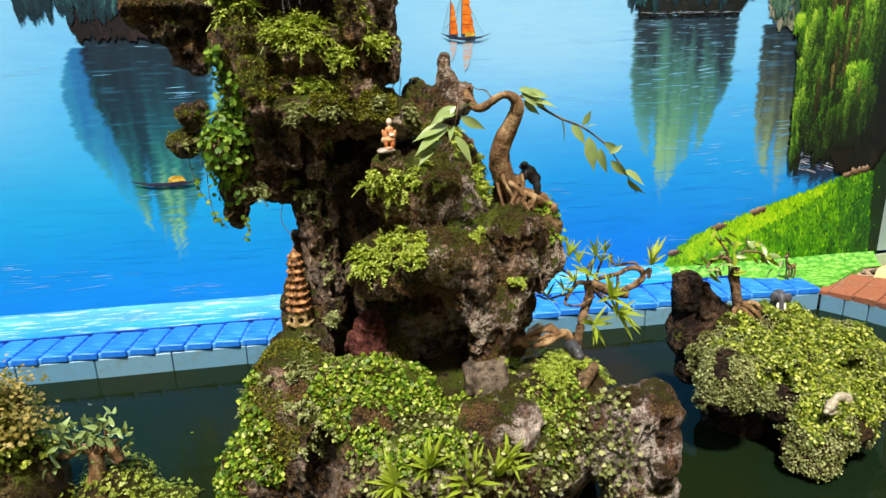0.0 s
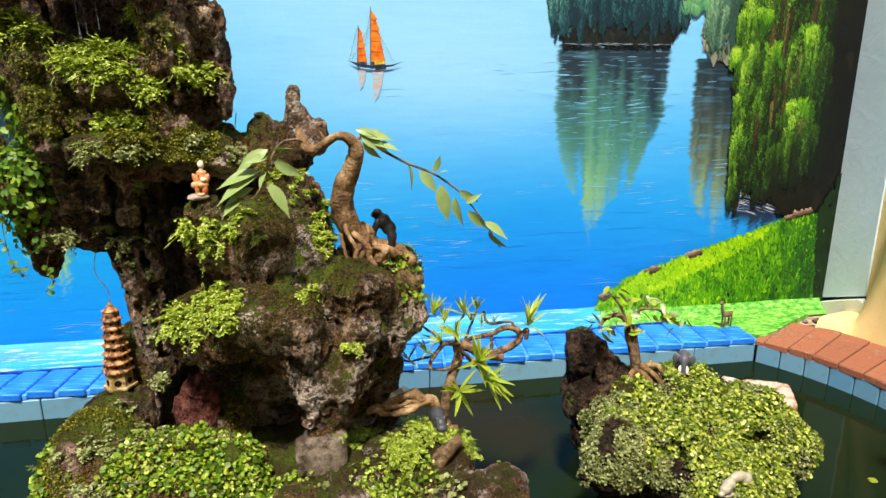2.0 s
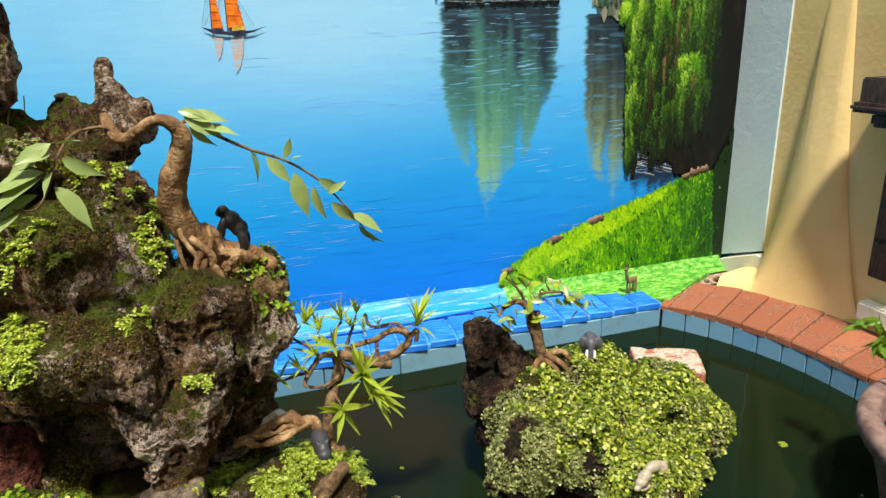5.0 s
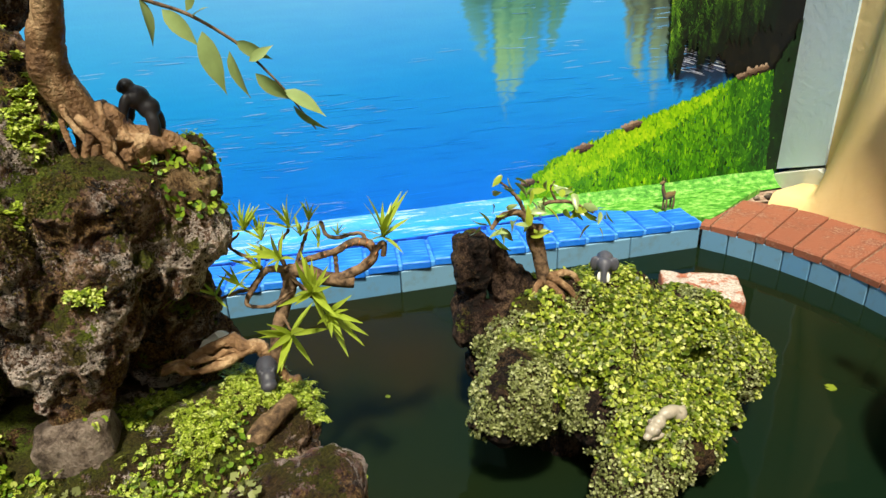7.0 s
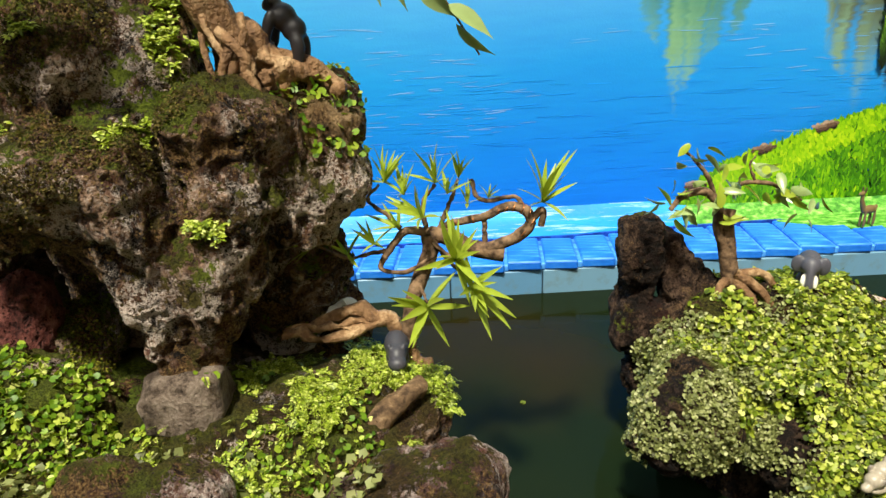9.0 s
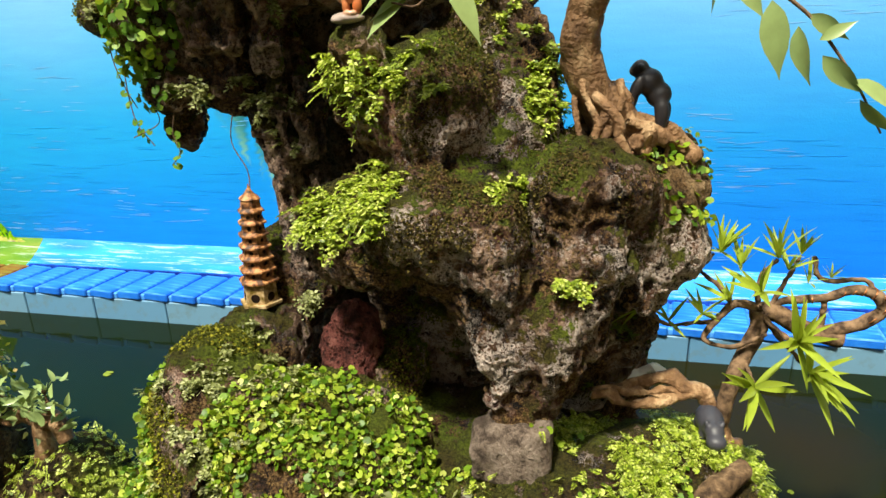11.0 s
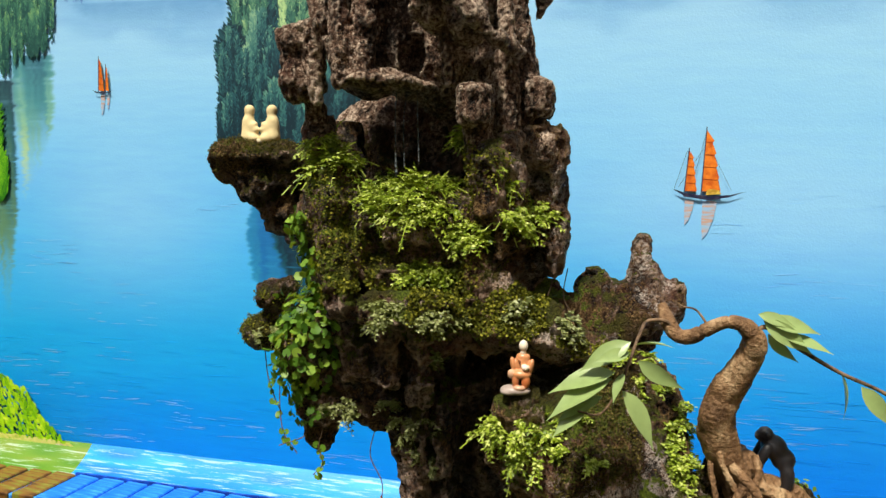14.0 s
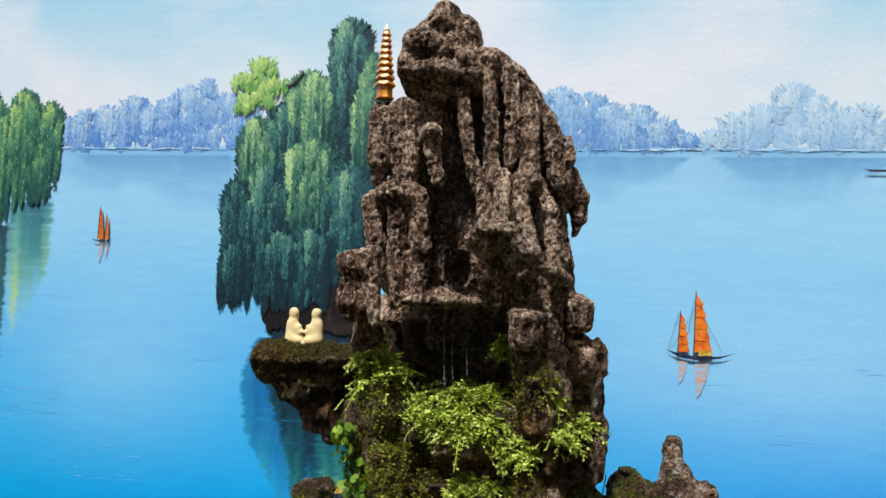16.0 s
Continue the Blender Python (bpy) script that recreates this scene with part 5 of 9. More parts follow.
class Strokes:
    """Thin dabs of paint, each a small polygon, laid over one another."""

    def __init__(self, depth, thick=0.003):
        self.depth, self.thick, self.rows = depth, thick, []

    def dab(self, x, z, a, b, turn, col, order):
        n = len(x)
        one = np.ones(n)
        col = np.broadcast_to(col, (n, 3))
        self.rows.append(np.column_stack((x, z, a * one, b * one, turn * one, col, order * one)))

    def mesh(self, name):
        R = np.vstack(self.rows)
        R = R[np.argsort(R[:, 8], kind="stable")]
        n = len(R)
        S = np.array([(-0.3, -1), (0.3, -1), (0.95, -0.3), (0.8, 0.5), (0.15, 1), (-0.15, 1), (-0.8, 0.5), (-0.95, -0.3)])
        c, s = np.cos(R[:, 4])[:, None], np.sin(R[:, 4])[:, None]
        u, v = S[None, :, 0] * R[:, 2:3], S[None, :, 1] * R[:, 3:4]
        X, Z = R[:, :1] + u * c - v * s, R[:, 1:2] + u * s + v * c
        Y = WALL - self.depth - self.thick * (np.arange(n) / max(1, n))[:, None] + 0 * X
        V = np.stack((X, Y, Z), -1).reshape(-1, 3)
        F = np.arange(n * 8).reshape(n, 8)
        me = mesh_np(name, V, F, STROKE)
        paint_mesh(me, np.repeat(R[:, 5:8], 8, axis=0))
        return me

    def drape(self, cx, zt, w, zb, cols, shade=0.0, size=1.0, dense=1.0, puff=0.0):
        """Hanging foliage: a dim ground coat, then curtains of long drooping tufts, each paler at its crown."""
        high = zt - zb
        area = 2 * w * high
        rank = (2 - zt) * 1.2

        def coat(cx, zt, w, high, n, lift, drop, order, sz, point):
            t = rng.random(n)
            u = rng.uniform(-1, 1, n)
            wide = np.minimum(1, np.sqrt(t / 0.16)) * (1 - point * t) ** 0.8
            x = cx + u * w * wide + 0.25 * w * (vnoise(np.column_stack((t, t * 0 + cx * 50, t * 0 + zt * 30)), (0.5, 1, 1)))
            strand = vnoise(np.column_stack((x, x * 0 + cx, t * 0.05)), (0.006, 1, 0.05), cx * 9 + zt)
            z = zt - high * t * (0.86 + 0.24 * strand)
            b = lift - drop * t + 0.22 * strand - 0.08 * u + rng.normal(0, 0.12, n)
            self.dab(x, z, 0.0015 * sz * rng.uniform(0.6, 1.3, n), 0.0052 * sz * rng.uniform(0.6, 1.6, n), -u * (0.75 - 0.35 * t) + rng.normal(0, 0.32, n), tones(np.clip(b, 0, 1), *cols), order - t * 0.02 + rng.normal(0, 0.01, n))

        coat(cx, zt, w, high, int(dense * area / 0.000045), 0.42 - shade, 0.3, rank, 2.0 * size, 0.25)
        m = max(4, int(dense * area / 0.0009))
        for q in range(m):
            t = 1 - (q + 0.5) / m
            u = rng.uniform(-0.95, 0.95)
            tw, th = min(w * 0.55, rng.uniform(0.009, 0.018) * (1 + 0.5 * puff)), min(high * 0.65, rng.uniform(0.05, 0.13) * (1 - 0.55 * puff))
            x0 = cx + u * (w - tw * 0.4) * min(1, math.sqrt(max(0.03, t) / 0.25))
            z0 = zt - (high - th * 0.6) * t
            coat(x0, z0, tw, th, int(2 * tw * th / 0.000014), 0.80 - 0.48 * t - 0.14 * u - shade + rng.normal(0, 0.12), 0.40, rank + 0.05 + 0.2 * (1 - t), size, 0.62 - 0.3 * puff)

    def fill(self, pts, cols, n, a, b, turn=0.0, wild=0.3, grad=(0, 1), order=0.0, loose=0.16):
        """Dabs all over a polygon of (x, z); brightness along a direction."""
        P = np.array(pts)
        lo, hi = P.min(0), P.max(0)
        q = lo + (hi - lo) * rng.random((n * 3, 2))
        inside = np.zeros(len(q), bool)
        for (x0, z0), (x1, z1) in zip(P, np.roll(P, -1, 0)):
            cross = ((z0 > q[:, 1]) != (z1 > q[:, 1])) & (q[:, 0] < (x1 - x0) * (q[:, 1] - z0) / (z1 - z0 + 1e-12) + x0)
            inside ^= cross
        q = q[inside][:n]
        g = (q - lo) / (hi - lo + 1e-9)
        br = 0.5 + (g[:, 0] - 0.5) * grad[0] + (g[:, 1] - 0.5) * grad[1] + rng.normal(0, loose, len(q)) + 0.25 * vnoise(np.column_stack((q, q[:, 0] * 0)), 0.04, 1.7)
        self.dab(q[:, 0], q[:, 1], a * rng.uniform(0.6, 1.4, len(q)), b * rng.uniform(0.6, 1.4, len(q)), turn + rng.normal(0, wild, len(q)), tones(np.clip(br, 0, 1), *cols), order + rng.random(len(q)))



def painted(name, st, label):
    return part(name, st.mesh(name), wall_north, label)


GREENS = ((18, 50, 54), (36, 82, 78), (70, 120, 100), (120, 162, 118), (176, 206, 144))
TEALS = ((14, 42, 54), (30, 74, 84), (58, 110, 108), (98, 146, 128), (146, 184, 144))

# far hills
st = Strokes(0.0006, 0.0014)
for cx, zt, w in ((-0.93, 1.50, 0.03), (-0.88, 1.52, 0.04), (-0.81, 1.53, 0.045), (-0.74, 1.555, 0.05), (-0.68, 1.53, 0.04), (-0.63, 1.55, 0.045), (-0.58, 1.58, 0.05), (-0.53, 1.60, 0.035), (-0.47, 1.56, 0.05), (-0.42, 1.54, 0.05)):
    st.drape(cx, zt, w, 1.418, ((84, 132, 206), (116, 160, 220), (146, 184, 226), (178, 206, 234), (206, 224, 240)), size=0.8, puff=1.0)
for cx, zt, w in ((0.36, 1.55, 0.05), (0.40, 1.565, 0.05), (0.46, 1.55, 0.05), (0.52, 1.525, 0.045), (0.58, 1.52, 0.05), (0.64, 1.49, 0.04), (0.68, 1.455, 0.035)):
    st.drape(cx, zt, w, 1.418, ((96, 144, 210), (122, 166, 220), (148, 188, 228), (174, 204, 234), (196, 218, 238)), size=0.8, puff=1.0)
for cx, zt, w in ((0.75, 1.46, 0.04), (0.80, 1.50, 0.04), (0.86, 1.52, 0.045), (0.93, 1.57, 0.05), (0.98, 1.54, 0.045), (1.03, 1.51, 0.04), (1.07, 1.52, 0.04), (1.12, 1.48, 0.04), (1.17, 1.47, 0.05), (1.24, 1.5, 0.05), (1.3, 1.52, 0.05)):
    st.drape(cx, zt, w, 1.418, ((142, 182, 226), (160, 196, 230), (178, 208, 234), (196, 218, 238), (210, 226, 240)), size=0.8, puff=1.0)
n = 150
xs = rng.uniform(-1.0, 1.3, n)
st.dab(xs, 1.4165 + rng.normal(0, 0.0012, n), 0.016, 0.0011, 0.0, tones(rng.random(n), (120, 180, 226), (206, 230, 244)), 9.0)
painted("painted_hills", st, "hazy blue painted hills along the far shore")

# ripples and sparkle of the lake
st = Strokes(0.0003, 0.0003)
n = 2000
xs, zs = rng.uniform(-1.5, 2.1, n), 0.2 + 0.75 * rng.random(n) ** 1.3
group = vnoise(np.column_stack((xs, xs * 0, zs)), (0.22, 1, 0.06), 3)
k = group > 0.2
xs, zs = xs[k], zs[k]
st.dab(xs, zs, rng.uniform(0.010, 0.04, len(xs)), rng.uniform(0.0004, 0.0010, len(xs)), rng.normal(0.02, 0.05, len(xs)), lake(zs, xs) * 0.78 + lin((206, 236, 252)) * (0.17 + 0.16 * rng.random(len(xs)))[:, None], rng.random(len(xs)))
n = 420
xs, zs = rng.uniform(-1.5, 1.9, n), rng.uniform(0.18, 0.5, n)
st.dab(xs, zs, rng.uniform(0.02, 0.06, n), rng.uniform(0.0006, 0.0014, n), rng.normal(0.0, 0.02, n), lake(zs, xs) * rng.uniform(1.0, 1.22, n)[:, None], rng.random(n))
painted("painted_ripples", st, "fine pale ripple strokes on the painted lake")

# the cliff island behind the mountain and its mirror image
st = Strokes(0.0036, 0.003)
st.fill(((-0.36, 1.20), (-0.04, 1.20), (-0.05, 0.957), (-0.33, 0.957), (-0.345, 0.99)), ((14, 12, 18), (34, 26, 28), (66, 50, 44)), 1200, 0.008, 0.014, 0.0, 0.3, (0.2, 0.3), -1.0)
st.fill(((-0.42, 1.36), (-0.04, 1.50), (-0.04, 1.10), (-0.40, 1.10)), ((14, 34, 36), (24, 54, 50)), 1500, 0.008, 0.014, 0.0, 0.4, (0, 0.4), -1.5)
for cx, zt, w, zb, sh in ((-0.145, 1.75, 0.062, 1.34, 0.12), (-0.08, 1.66, 0.05, 1.30, 0.05), (-0.235, 1.615, 0.07, 1.34, -0.06), (-0.305, 1.53, 0.05, 1.30, 0.1), (-0.385, 1.495, 0.056, 1.06, 0.08), (-0.25, 1.44, 0.085, 1.10, 0.0), (-0.345, 1.37, 0.075, 1.02, 0.18), (-0.425, 1.33, 0.045, 1.03, 0.3), (-0.12, 1.37, 0.075, 1.06, 0.14), (-0.22, 1.21, 0.055, 1.0, 0.2), (-0.30, 1.20, 0.05, 1.02, 0.3), (-0.41, 1.18, 0.045, 1.03, 0.35)):
    st.drape(cx, zt, w, zb, GREENS if sh < 0.1 else TEALS, sh)
painted("painted_island", st, "painted cliff island draped with hanging green foliage")
st = Strokes(0.0058, 0.0015)
for cx, zt, w, zb in ((-0.37, 1.655, 0.04, 1.60), (-0.41, 1.615, 0.045, 1.565), (-0.34, 1.60, 0.04, 1.555), (-0.385, 1.565, 0.05, 1.525), (-0.42, 1.545, 0.03, 1.51)):
    st.drape(cx, zt, w, zb, ((84, 140, 72), (130, 176, 96), (176, 206, 120), (210, 226, 150)), -0.05, 0.8, puff=1.0)
u = np.linspace(0, 1, 14)
st.dab(-0.262 - 0.055 * u, 1.612 - 0.03 * u - 0.014 * np.sin(u * 3), 0.0028, 0.006, 1.2, lin((26, 26, 22)), -9.0)
painted("painted_pine", st, "small painted pine leaning from the cliff")

# the shore of islands toward the west
st = Strokes(0.0036, 0.003)
for cx, zt, w, zb, sh in ((-1.06, 1.575, 0.05, 1.275, 0.1), (-0.985, 1.54, 0.042, 1.275, 0.16), (-1.15, 1.54, 0.055, 1.215, 0.0), (-1.22, 1.62, 0.07, 1.2, 0.05), (-1.32, 1.7, 0.09, 1.2, 0.1), (-1.45, 1.75, 0.1, 1.1, 0.1), (-1.19, 1.16, 0.06, 0.95, -0.1), (-1.17, 1.02, 0.055, 0.87, -0.25), (-1.30, 1.2, 0.09, 0.85, 0.0), (-1.45, 1.2, 0.1, 0.8, 0.1), (-1.6, 1.6, 0.12, 0.8, 0.1)):
    st.drape(cx, zt, w, zb, ((30, 74, 70), (58, 110, 92), (96, 146, 104), (150, 186, 112), (196, 216, 130)) if sh >= 0 else ((40, 110, 16), (90, 160, 24), (150, 200, 40)), sh)
painted("painted_island", st, "painted wooded islands in soft green")

# the block island and its mirror image
st = Strokes(0.0003, 0.0004)
n = 120
z = 0.985 - 0.33 * rng.random(n) ** 1.7
st.dab(rng.uniform(1.25, 1.605, n), z, rng.uniform(0.006, 0.022, n), 0.0006, rng.normal(0, 0.04, n), lake(z) * 0.5 + lin((200, 222, 236)) * rng.uniform(0.05, 0.35, n)[:, None], 2.0)
painted("painted_ripples", st, "pale ripple strokes across the island's reflection")
st = Strokes(0.0036, 0.003)
st.fill(((1.225, 1.20), (1.64, 1.20), (1.625, 1.05), (1.585, 0.992), (1.27, 0.992), (1.235, 1.05)), ((10, 14, 16), (22, 30, 30), (44, 44, 40)), 1500, 0.008, 0.014, 0.0, 0.3, (0, 0.4), -1.5)
for cx, zt, w, zb, sh in ((1.26, 1.50, 0.05, 1.05, 0.1), (1.33, 1.62, 0.06, 1.04, 0.1), (1.40, 1.72, 0.07, 1.08, 0.05), (1.48, 1.68, 0.07, 1.06, 0.12), (1.55, 1.58, 0.06, 1.05, 0.1), (1.60, 1.46, 0.05, 1.06, 0.06), (1.29, 1.30, 0.06, 1.03, 0.16), (1.37, 1.32, 0.06, 1.05, 0.2), (1.45, 1.34, 0.06, 1.03, 0.18), (1.53, 1.30, 0.06, 1.04, 0.2), (1.60, 1.24, 0.045, 1.05, 0.1), (1.25, 1.22, 0.035, 1.05, 0.05)):
    st.drape(cx, zt, w, zb, TEALS, sh)
n = 70
st.dab(rng.uniform(1.26, 1.60, n), 0.991 + rng.normal(0, 0.0015, n), 0.010, 0.0007, 0.0, tones(rng.random(n), (40, 50, 66), (150, 166, 184)), 9.0)
painted("painted_island", st, "dark painted block island with hanging foliage")

# the near cliff by the house wall
st = Strokes(0.0003, 0.0004)
n = 70
st.dab(rng.uniform(1.86, 2.08, n), 0.57 - 0.1 * rng.random(n), rng.uniform(0.01, 0.04, n), 0.0010, -0.3, tones(rng.random(n), (70, 80, 120), (206, 212, 230)), 2.0)
painted("painted_ripples", st, "pale ripple strokes at the cliff's foot")
st = Strokes(0.0036, 0.003)
st.fill(((1.69, 2.2), (1.86, 2.2), (1.86, 0.95), (1.72, 0.95), (1.695, 1.0)), ((30, 44, 40), (70, 84, 72), (150, 150, 136)), 1500, 0.008, 0.018, 0.0, 0.2, (-0.6, 0.0), -1.5)
for cx, zt, w, zb, sh in ((1.72, 1.9, 0.05, 1.2, 0.1), (1.74, 1.4, 0.05, 1.0, 0.15), (1.79, 1.55, 0.06, 1.02, 0.2), (1.73, 1.15, 0.035, 0.98, 0.0)):
    st.drape(cx, zt, w, zb, ((40, 70, 62), (74, 110, 92), (120, 156, 120), (176, 198, 150)), sh)
for cx, zt, w in ((1.70, 1.135, 0.03), (1.66, 1.13, 0.028), (1.64, 1.112, 0.024), (1.685, 1.115, 0.03), (1.73, 1.16, 0.03), (1.66, 1.105, 0.02)):
    st.drape(cx, zt, w, zt - 0.03, ((50, 110, 84), (92, 150, 104), (150, 194, 130)), 0.0, 0.8, puff=1.0)
painted("painted_cliff", st, "grey-green painted cliff with hanging plants and a leaning pine")
st = Strokes(0.0068, 0.003)
st.fill(((1.83, 2.3), (SIDE, 2.3), (SIDE, 0.46), (2.05, 0.46), (1.90, 0.60), (1.83, 0.9)), ((6, 6, 4), (16, 14, 8), (34, 28, 16)), 7000, 0.012, 0.024, 0.0, 0.2, (-0.7, 0.1), -3.0)
for cx, zt, w, zb, sh in ((1.83, 1.13, 0.03, 0.86, 0.0), (1.86, 1.0, 0.045, 0.55, 0.02), (1.90, 1.25, 0.05, 0.80, 0.05), (1.92, 0.95, 0.04, 0.56, 0.12), (1.98, 1.35, 0.05, 0.86, 0.1), (2.00, 1.02, 0.045, 0.62, 0.05), (2.05, 1.5, 0.06, 0.95, 0.2), (2.07, 1.05, 0.035, 0.70, 0.12), (1.88, 1.6, 0.05, 1.1, 0.1), (1.96, 1.8, 0.07, 1.3, 0.1), (2.1, 1.9, 0.08, 1.3, 0.2), (1.85, 0.76, 0.03, 0.50, 0.08), (2.03, 0.80, 0.045, 0.56, 0.1), (1.95, 0.74, 0.04, 0.52, 0.3), (2.11, 0.9, 0.03, 0.6, 0.35)):
    st.drape(cx, zt, w, zb, ((8, 18, 8), (24, 50, 16), (54, 92, 24), (98, 144, 38), (160, 192, 66)), sh + (0.0 if cx < 2.04 else 0.08), dense=1.35)
for cx, zt, w, zb in ((2.09, 1.32, 0.035, 0.92), (2.10, 1.0, 0.035, 0.72), (2.085, 0.78, 0.035, 0.58), (2.03, 0.74, 0.03, 0.56), (2.12, 1.5, 0.03, 1.1), (1.97, 0.70, 0.03, 0.54)):
    st.drape(cx, zt, w, zb, ((8, 16, 7), (22, 44, 14), (52, 84, 22), (98, 138, 40)), 0.1, dense=1.2)
for cx, zt, w, zb in ((1.935, 1.2, 0.018, 0.72), (1.985, 0.95, 0.018, 0.55), (1.965, 1.1, 0.014, 0.75), (2.05, 1.2, 0.02, 0.85), (2.055, 0.78, 0.018, 0.55), (1.90, 0.80, 0.012, 0.60), (1.95, 0.88, 0.016, 0.58), (2.02, 0.98, 0.016, 0.66), (1.915, 1.05, 0.014, 0.80), (1.99, 1.3, 0.02, 1.0)):
    st.drape(cx, zt, w * 0.62, zb + 0.3 * (zt - zb), ((24, 22, 12), (58, 54, 30), (118, 106, 64)), 0.08, 1.0, 0.8)
for cx, zt, w in ((1.865, 1.10, 0.05), (2.05, 1.05, 0.05), (2.035, 0.83, 0.05), (1.815, 0.985, 0.03), (1.93, 1.0, 0.03)):
    st.drape(cx, zt, w, zt - 0.075, ((36, 78, 14), (88, 142, 28), (166, 204, 62)), 0.0, 0.8, puff=0.6)
painted("painted_cliff", st, "dark painted cliff with bright green tufts")

# grass banks
st = Strokes(0.010, 0.002)
bank = ((1.40, 0.16), (1.42, 0.215), (1.50, 0.27), (1.57, 0.30), (1.73, 0.352), (1.9, 0.402), (2.06, 0.455), (SIDE, 0.46), (SIDE, 0.16))
st.fill(bank, ((24, 70, 8), (62, 124, 12), (110, 170, 16), (168, 204, 30)), 9000, 0.0032, 0.009, 0.1, 0.4, (-0.45, 0.35))
st.fill(((2.16, 0.46), (SIDE, 0.6), (SIDE, 0.16), (2.19, 0.16)), ((8, 18, 4), (18, 44, 8)), 500, 0.006, 0.014, 0.1, 0.3, (-0.4, 0.0), 1.0)
st.fill(((1.43, 0.20), (1.57, 0.298), (1.9, 0.40), (2.02, 0.43), (1.88, 0.345), (1.66, 0.25), (1.52, 0.19)), ((80, 140, 8), (136, 188, 16), (190, 212, 36)), 1900, 0.0034, 0.007, 0.3, 0.4, (-0.2, 0.3), 0.6)
st.fill(((2.02, 0.44), (2.16, 0.46), (2.19, 0.17), (2.08, 0.17)), ((12, 46, 6), (32, 86, 10), (70, 128, 14)), 800, 0.0034, 0.009, 0.1, 0.4, (-0.3, 0.2), 0.6)
painted("painted_bank", st, "bright green painted grass bank")
st = Strokes(0.0125, 0.0012)
for cx, cz, r in ((1.592, 0.302, 0.026), (1.725, 0.345, 0.022), (1.745, 0.352, 0.016), (1.435, 0.222, 0.02), (2.085, 0.465, 0.024), (2.12, 0.472, 0.016), (2.055, 0.455, 0.014)):
    n = 60
    q = rng.normal(0, 0.42, (n, 2))
    st.dab(cx + q[:, 0] * r, cz + q[:, 1] * r * 0.5, 0.005, 0.0035, rng.normal(0, 0.4, n), tones(np.clip(0.5 + q[:, 1] * 0.5 - q[:, 0] * 0.2, 0, 1), (30, 20, 18), (96, 72, 56), (176, 150, 128)), rng.random(n))
painted("painted_stones", st, "brown painted stones along the bank")
st = Strokes(0.010, 0.002)
st.fill(((-2.3, 0.5), (-1.5, 0.47), (-1.21, 0.385), (-1.1, 0.335), (-1.02, 0.235), (-0.94, 0.155), (-0.93, 0.13), (-2.3, 0.13)), ((60, 120, 8), (110, 170, 12), (160, 204, 24), (200, 222, 60)), 6500, 0.0045, 0.010, 0.5, 0.4, (0.1, 0.2))
st.fill(((-1.3, 0.19), (-0.95, 0.18), (-0.91, 0.13), (-1.3, 0.13)), ((120, 150, 40), (190, 196, 90), (210, 200, 130)), 700, 0.006, 0.006, 0.0, 0.4, (0.2, 0.3), 1.0)
st.fill(((-1.0, 0.175), (-0.92, 0.165), (-0.905, 0.14), (-0.98, 0.135)), ((110, 90, 80), (180, 160, 140), (220, 208, 190)), 90, 0.007, 0.005, 0.0, 0.4, (0, 0.4), 2.0)
painted("painted_bank", st, "sunny yellow-green painted grass bank")


def boat(x, z, w, sails, hull, name, label, ghost=True):
    """A junk painted flat: hull, battened sails, masts and pale reflections."""
    y = WALL - 0.006
    root = part(name, flat_poly([(x - w / 2, z + 0.11 * w), (x - w * 0.3, z - 0.005 * w), (x, z - 0.045 * w), (x + w * 0.28, z), (x + w / 2, z + 0.09 * w), (x + w * 0.3, z + 0.035 * w), (x, z + 0.01 * w), (x - w * 0.3, z + 0.05 * w)], y), wall_north, label, hull)
    for k, (sx, sw, sh, lean) in enumerate(sails):
        b = z + 0.08 * w
        edge = [(sx + lean, b + sh)]
        for j in range(1, 6):
            u = j / 5
            edge += [(sx + lean * (1 - u) + sw * (0.25 + 0.75 * u ** 0.8) * 0.96, b + sh * (1 - u) + sh * 0.02), (sx + lean * (1 - u) + sw * (0.2 + 0.72 * u), b + sh * (1 - u) - sh * 0.01)]
        part("sail", flat_poly(edge + [(sx, b)], y - 0.0006), root, "orange sail", SAIL)
        for j in range(1, 5):
            u = j / 5
            zb = b + sh * (1 - u)
            part("batten", flat_poly([(sx + lean * (1 - u), zb + 0.0008), (sx + lean * (1 - u) + sw * (0.22 + 0.72 * u), zb + 0.0002 - sw * 0.03), (sx + lean * (1 - u) + sw * (0.22 + 0.72 * u), zb - 0.0008 - sw * 0.03), (sx + lean * (1 - u), zb - 0.0006)], y - 0.0011), root, "", BATTEN)
        part("mast", flat_poly([(sx - 0.0012, z), (sx + 0.0012, z), (sx + lean + 0.001, b + sh * 1.05), (sx + lean - 0.001, b + sh * 1.05)], y - 0.0009), root, "", HULL)
        if ghost:
            part("reflection", flat_poly([(sx + sw * 0.12, z - 0.06 * w), (sx + sw * 0.85, z - 0.06 * w), (sx + sw * 0.72, z - sh * 0.35), (sx + sw * 0.45, z - sh * 0.6), (sx + sw * 0.2, z - sh * 0.7), (sx + sw * 0.12, z - sh * 0.4)], y + 0.0042), root, "faint orange reflection", GHOST)
    return root


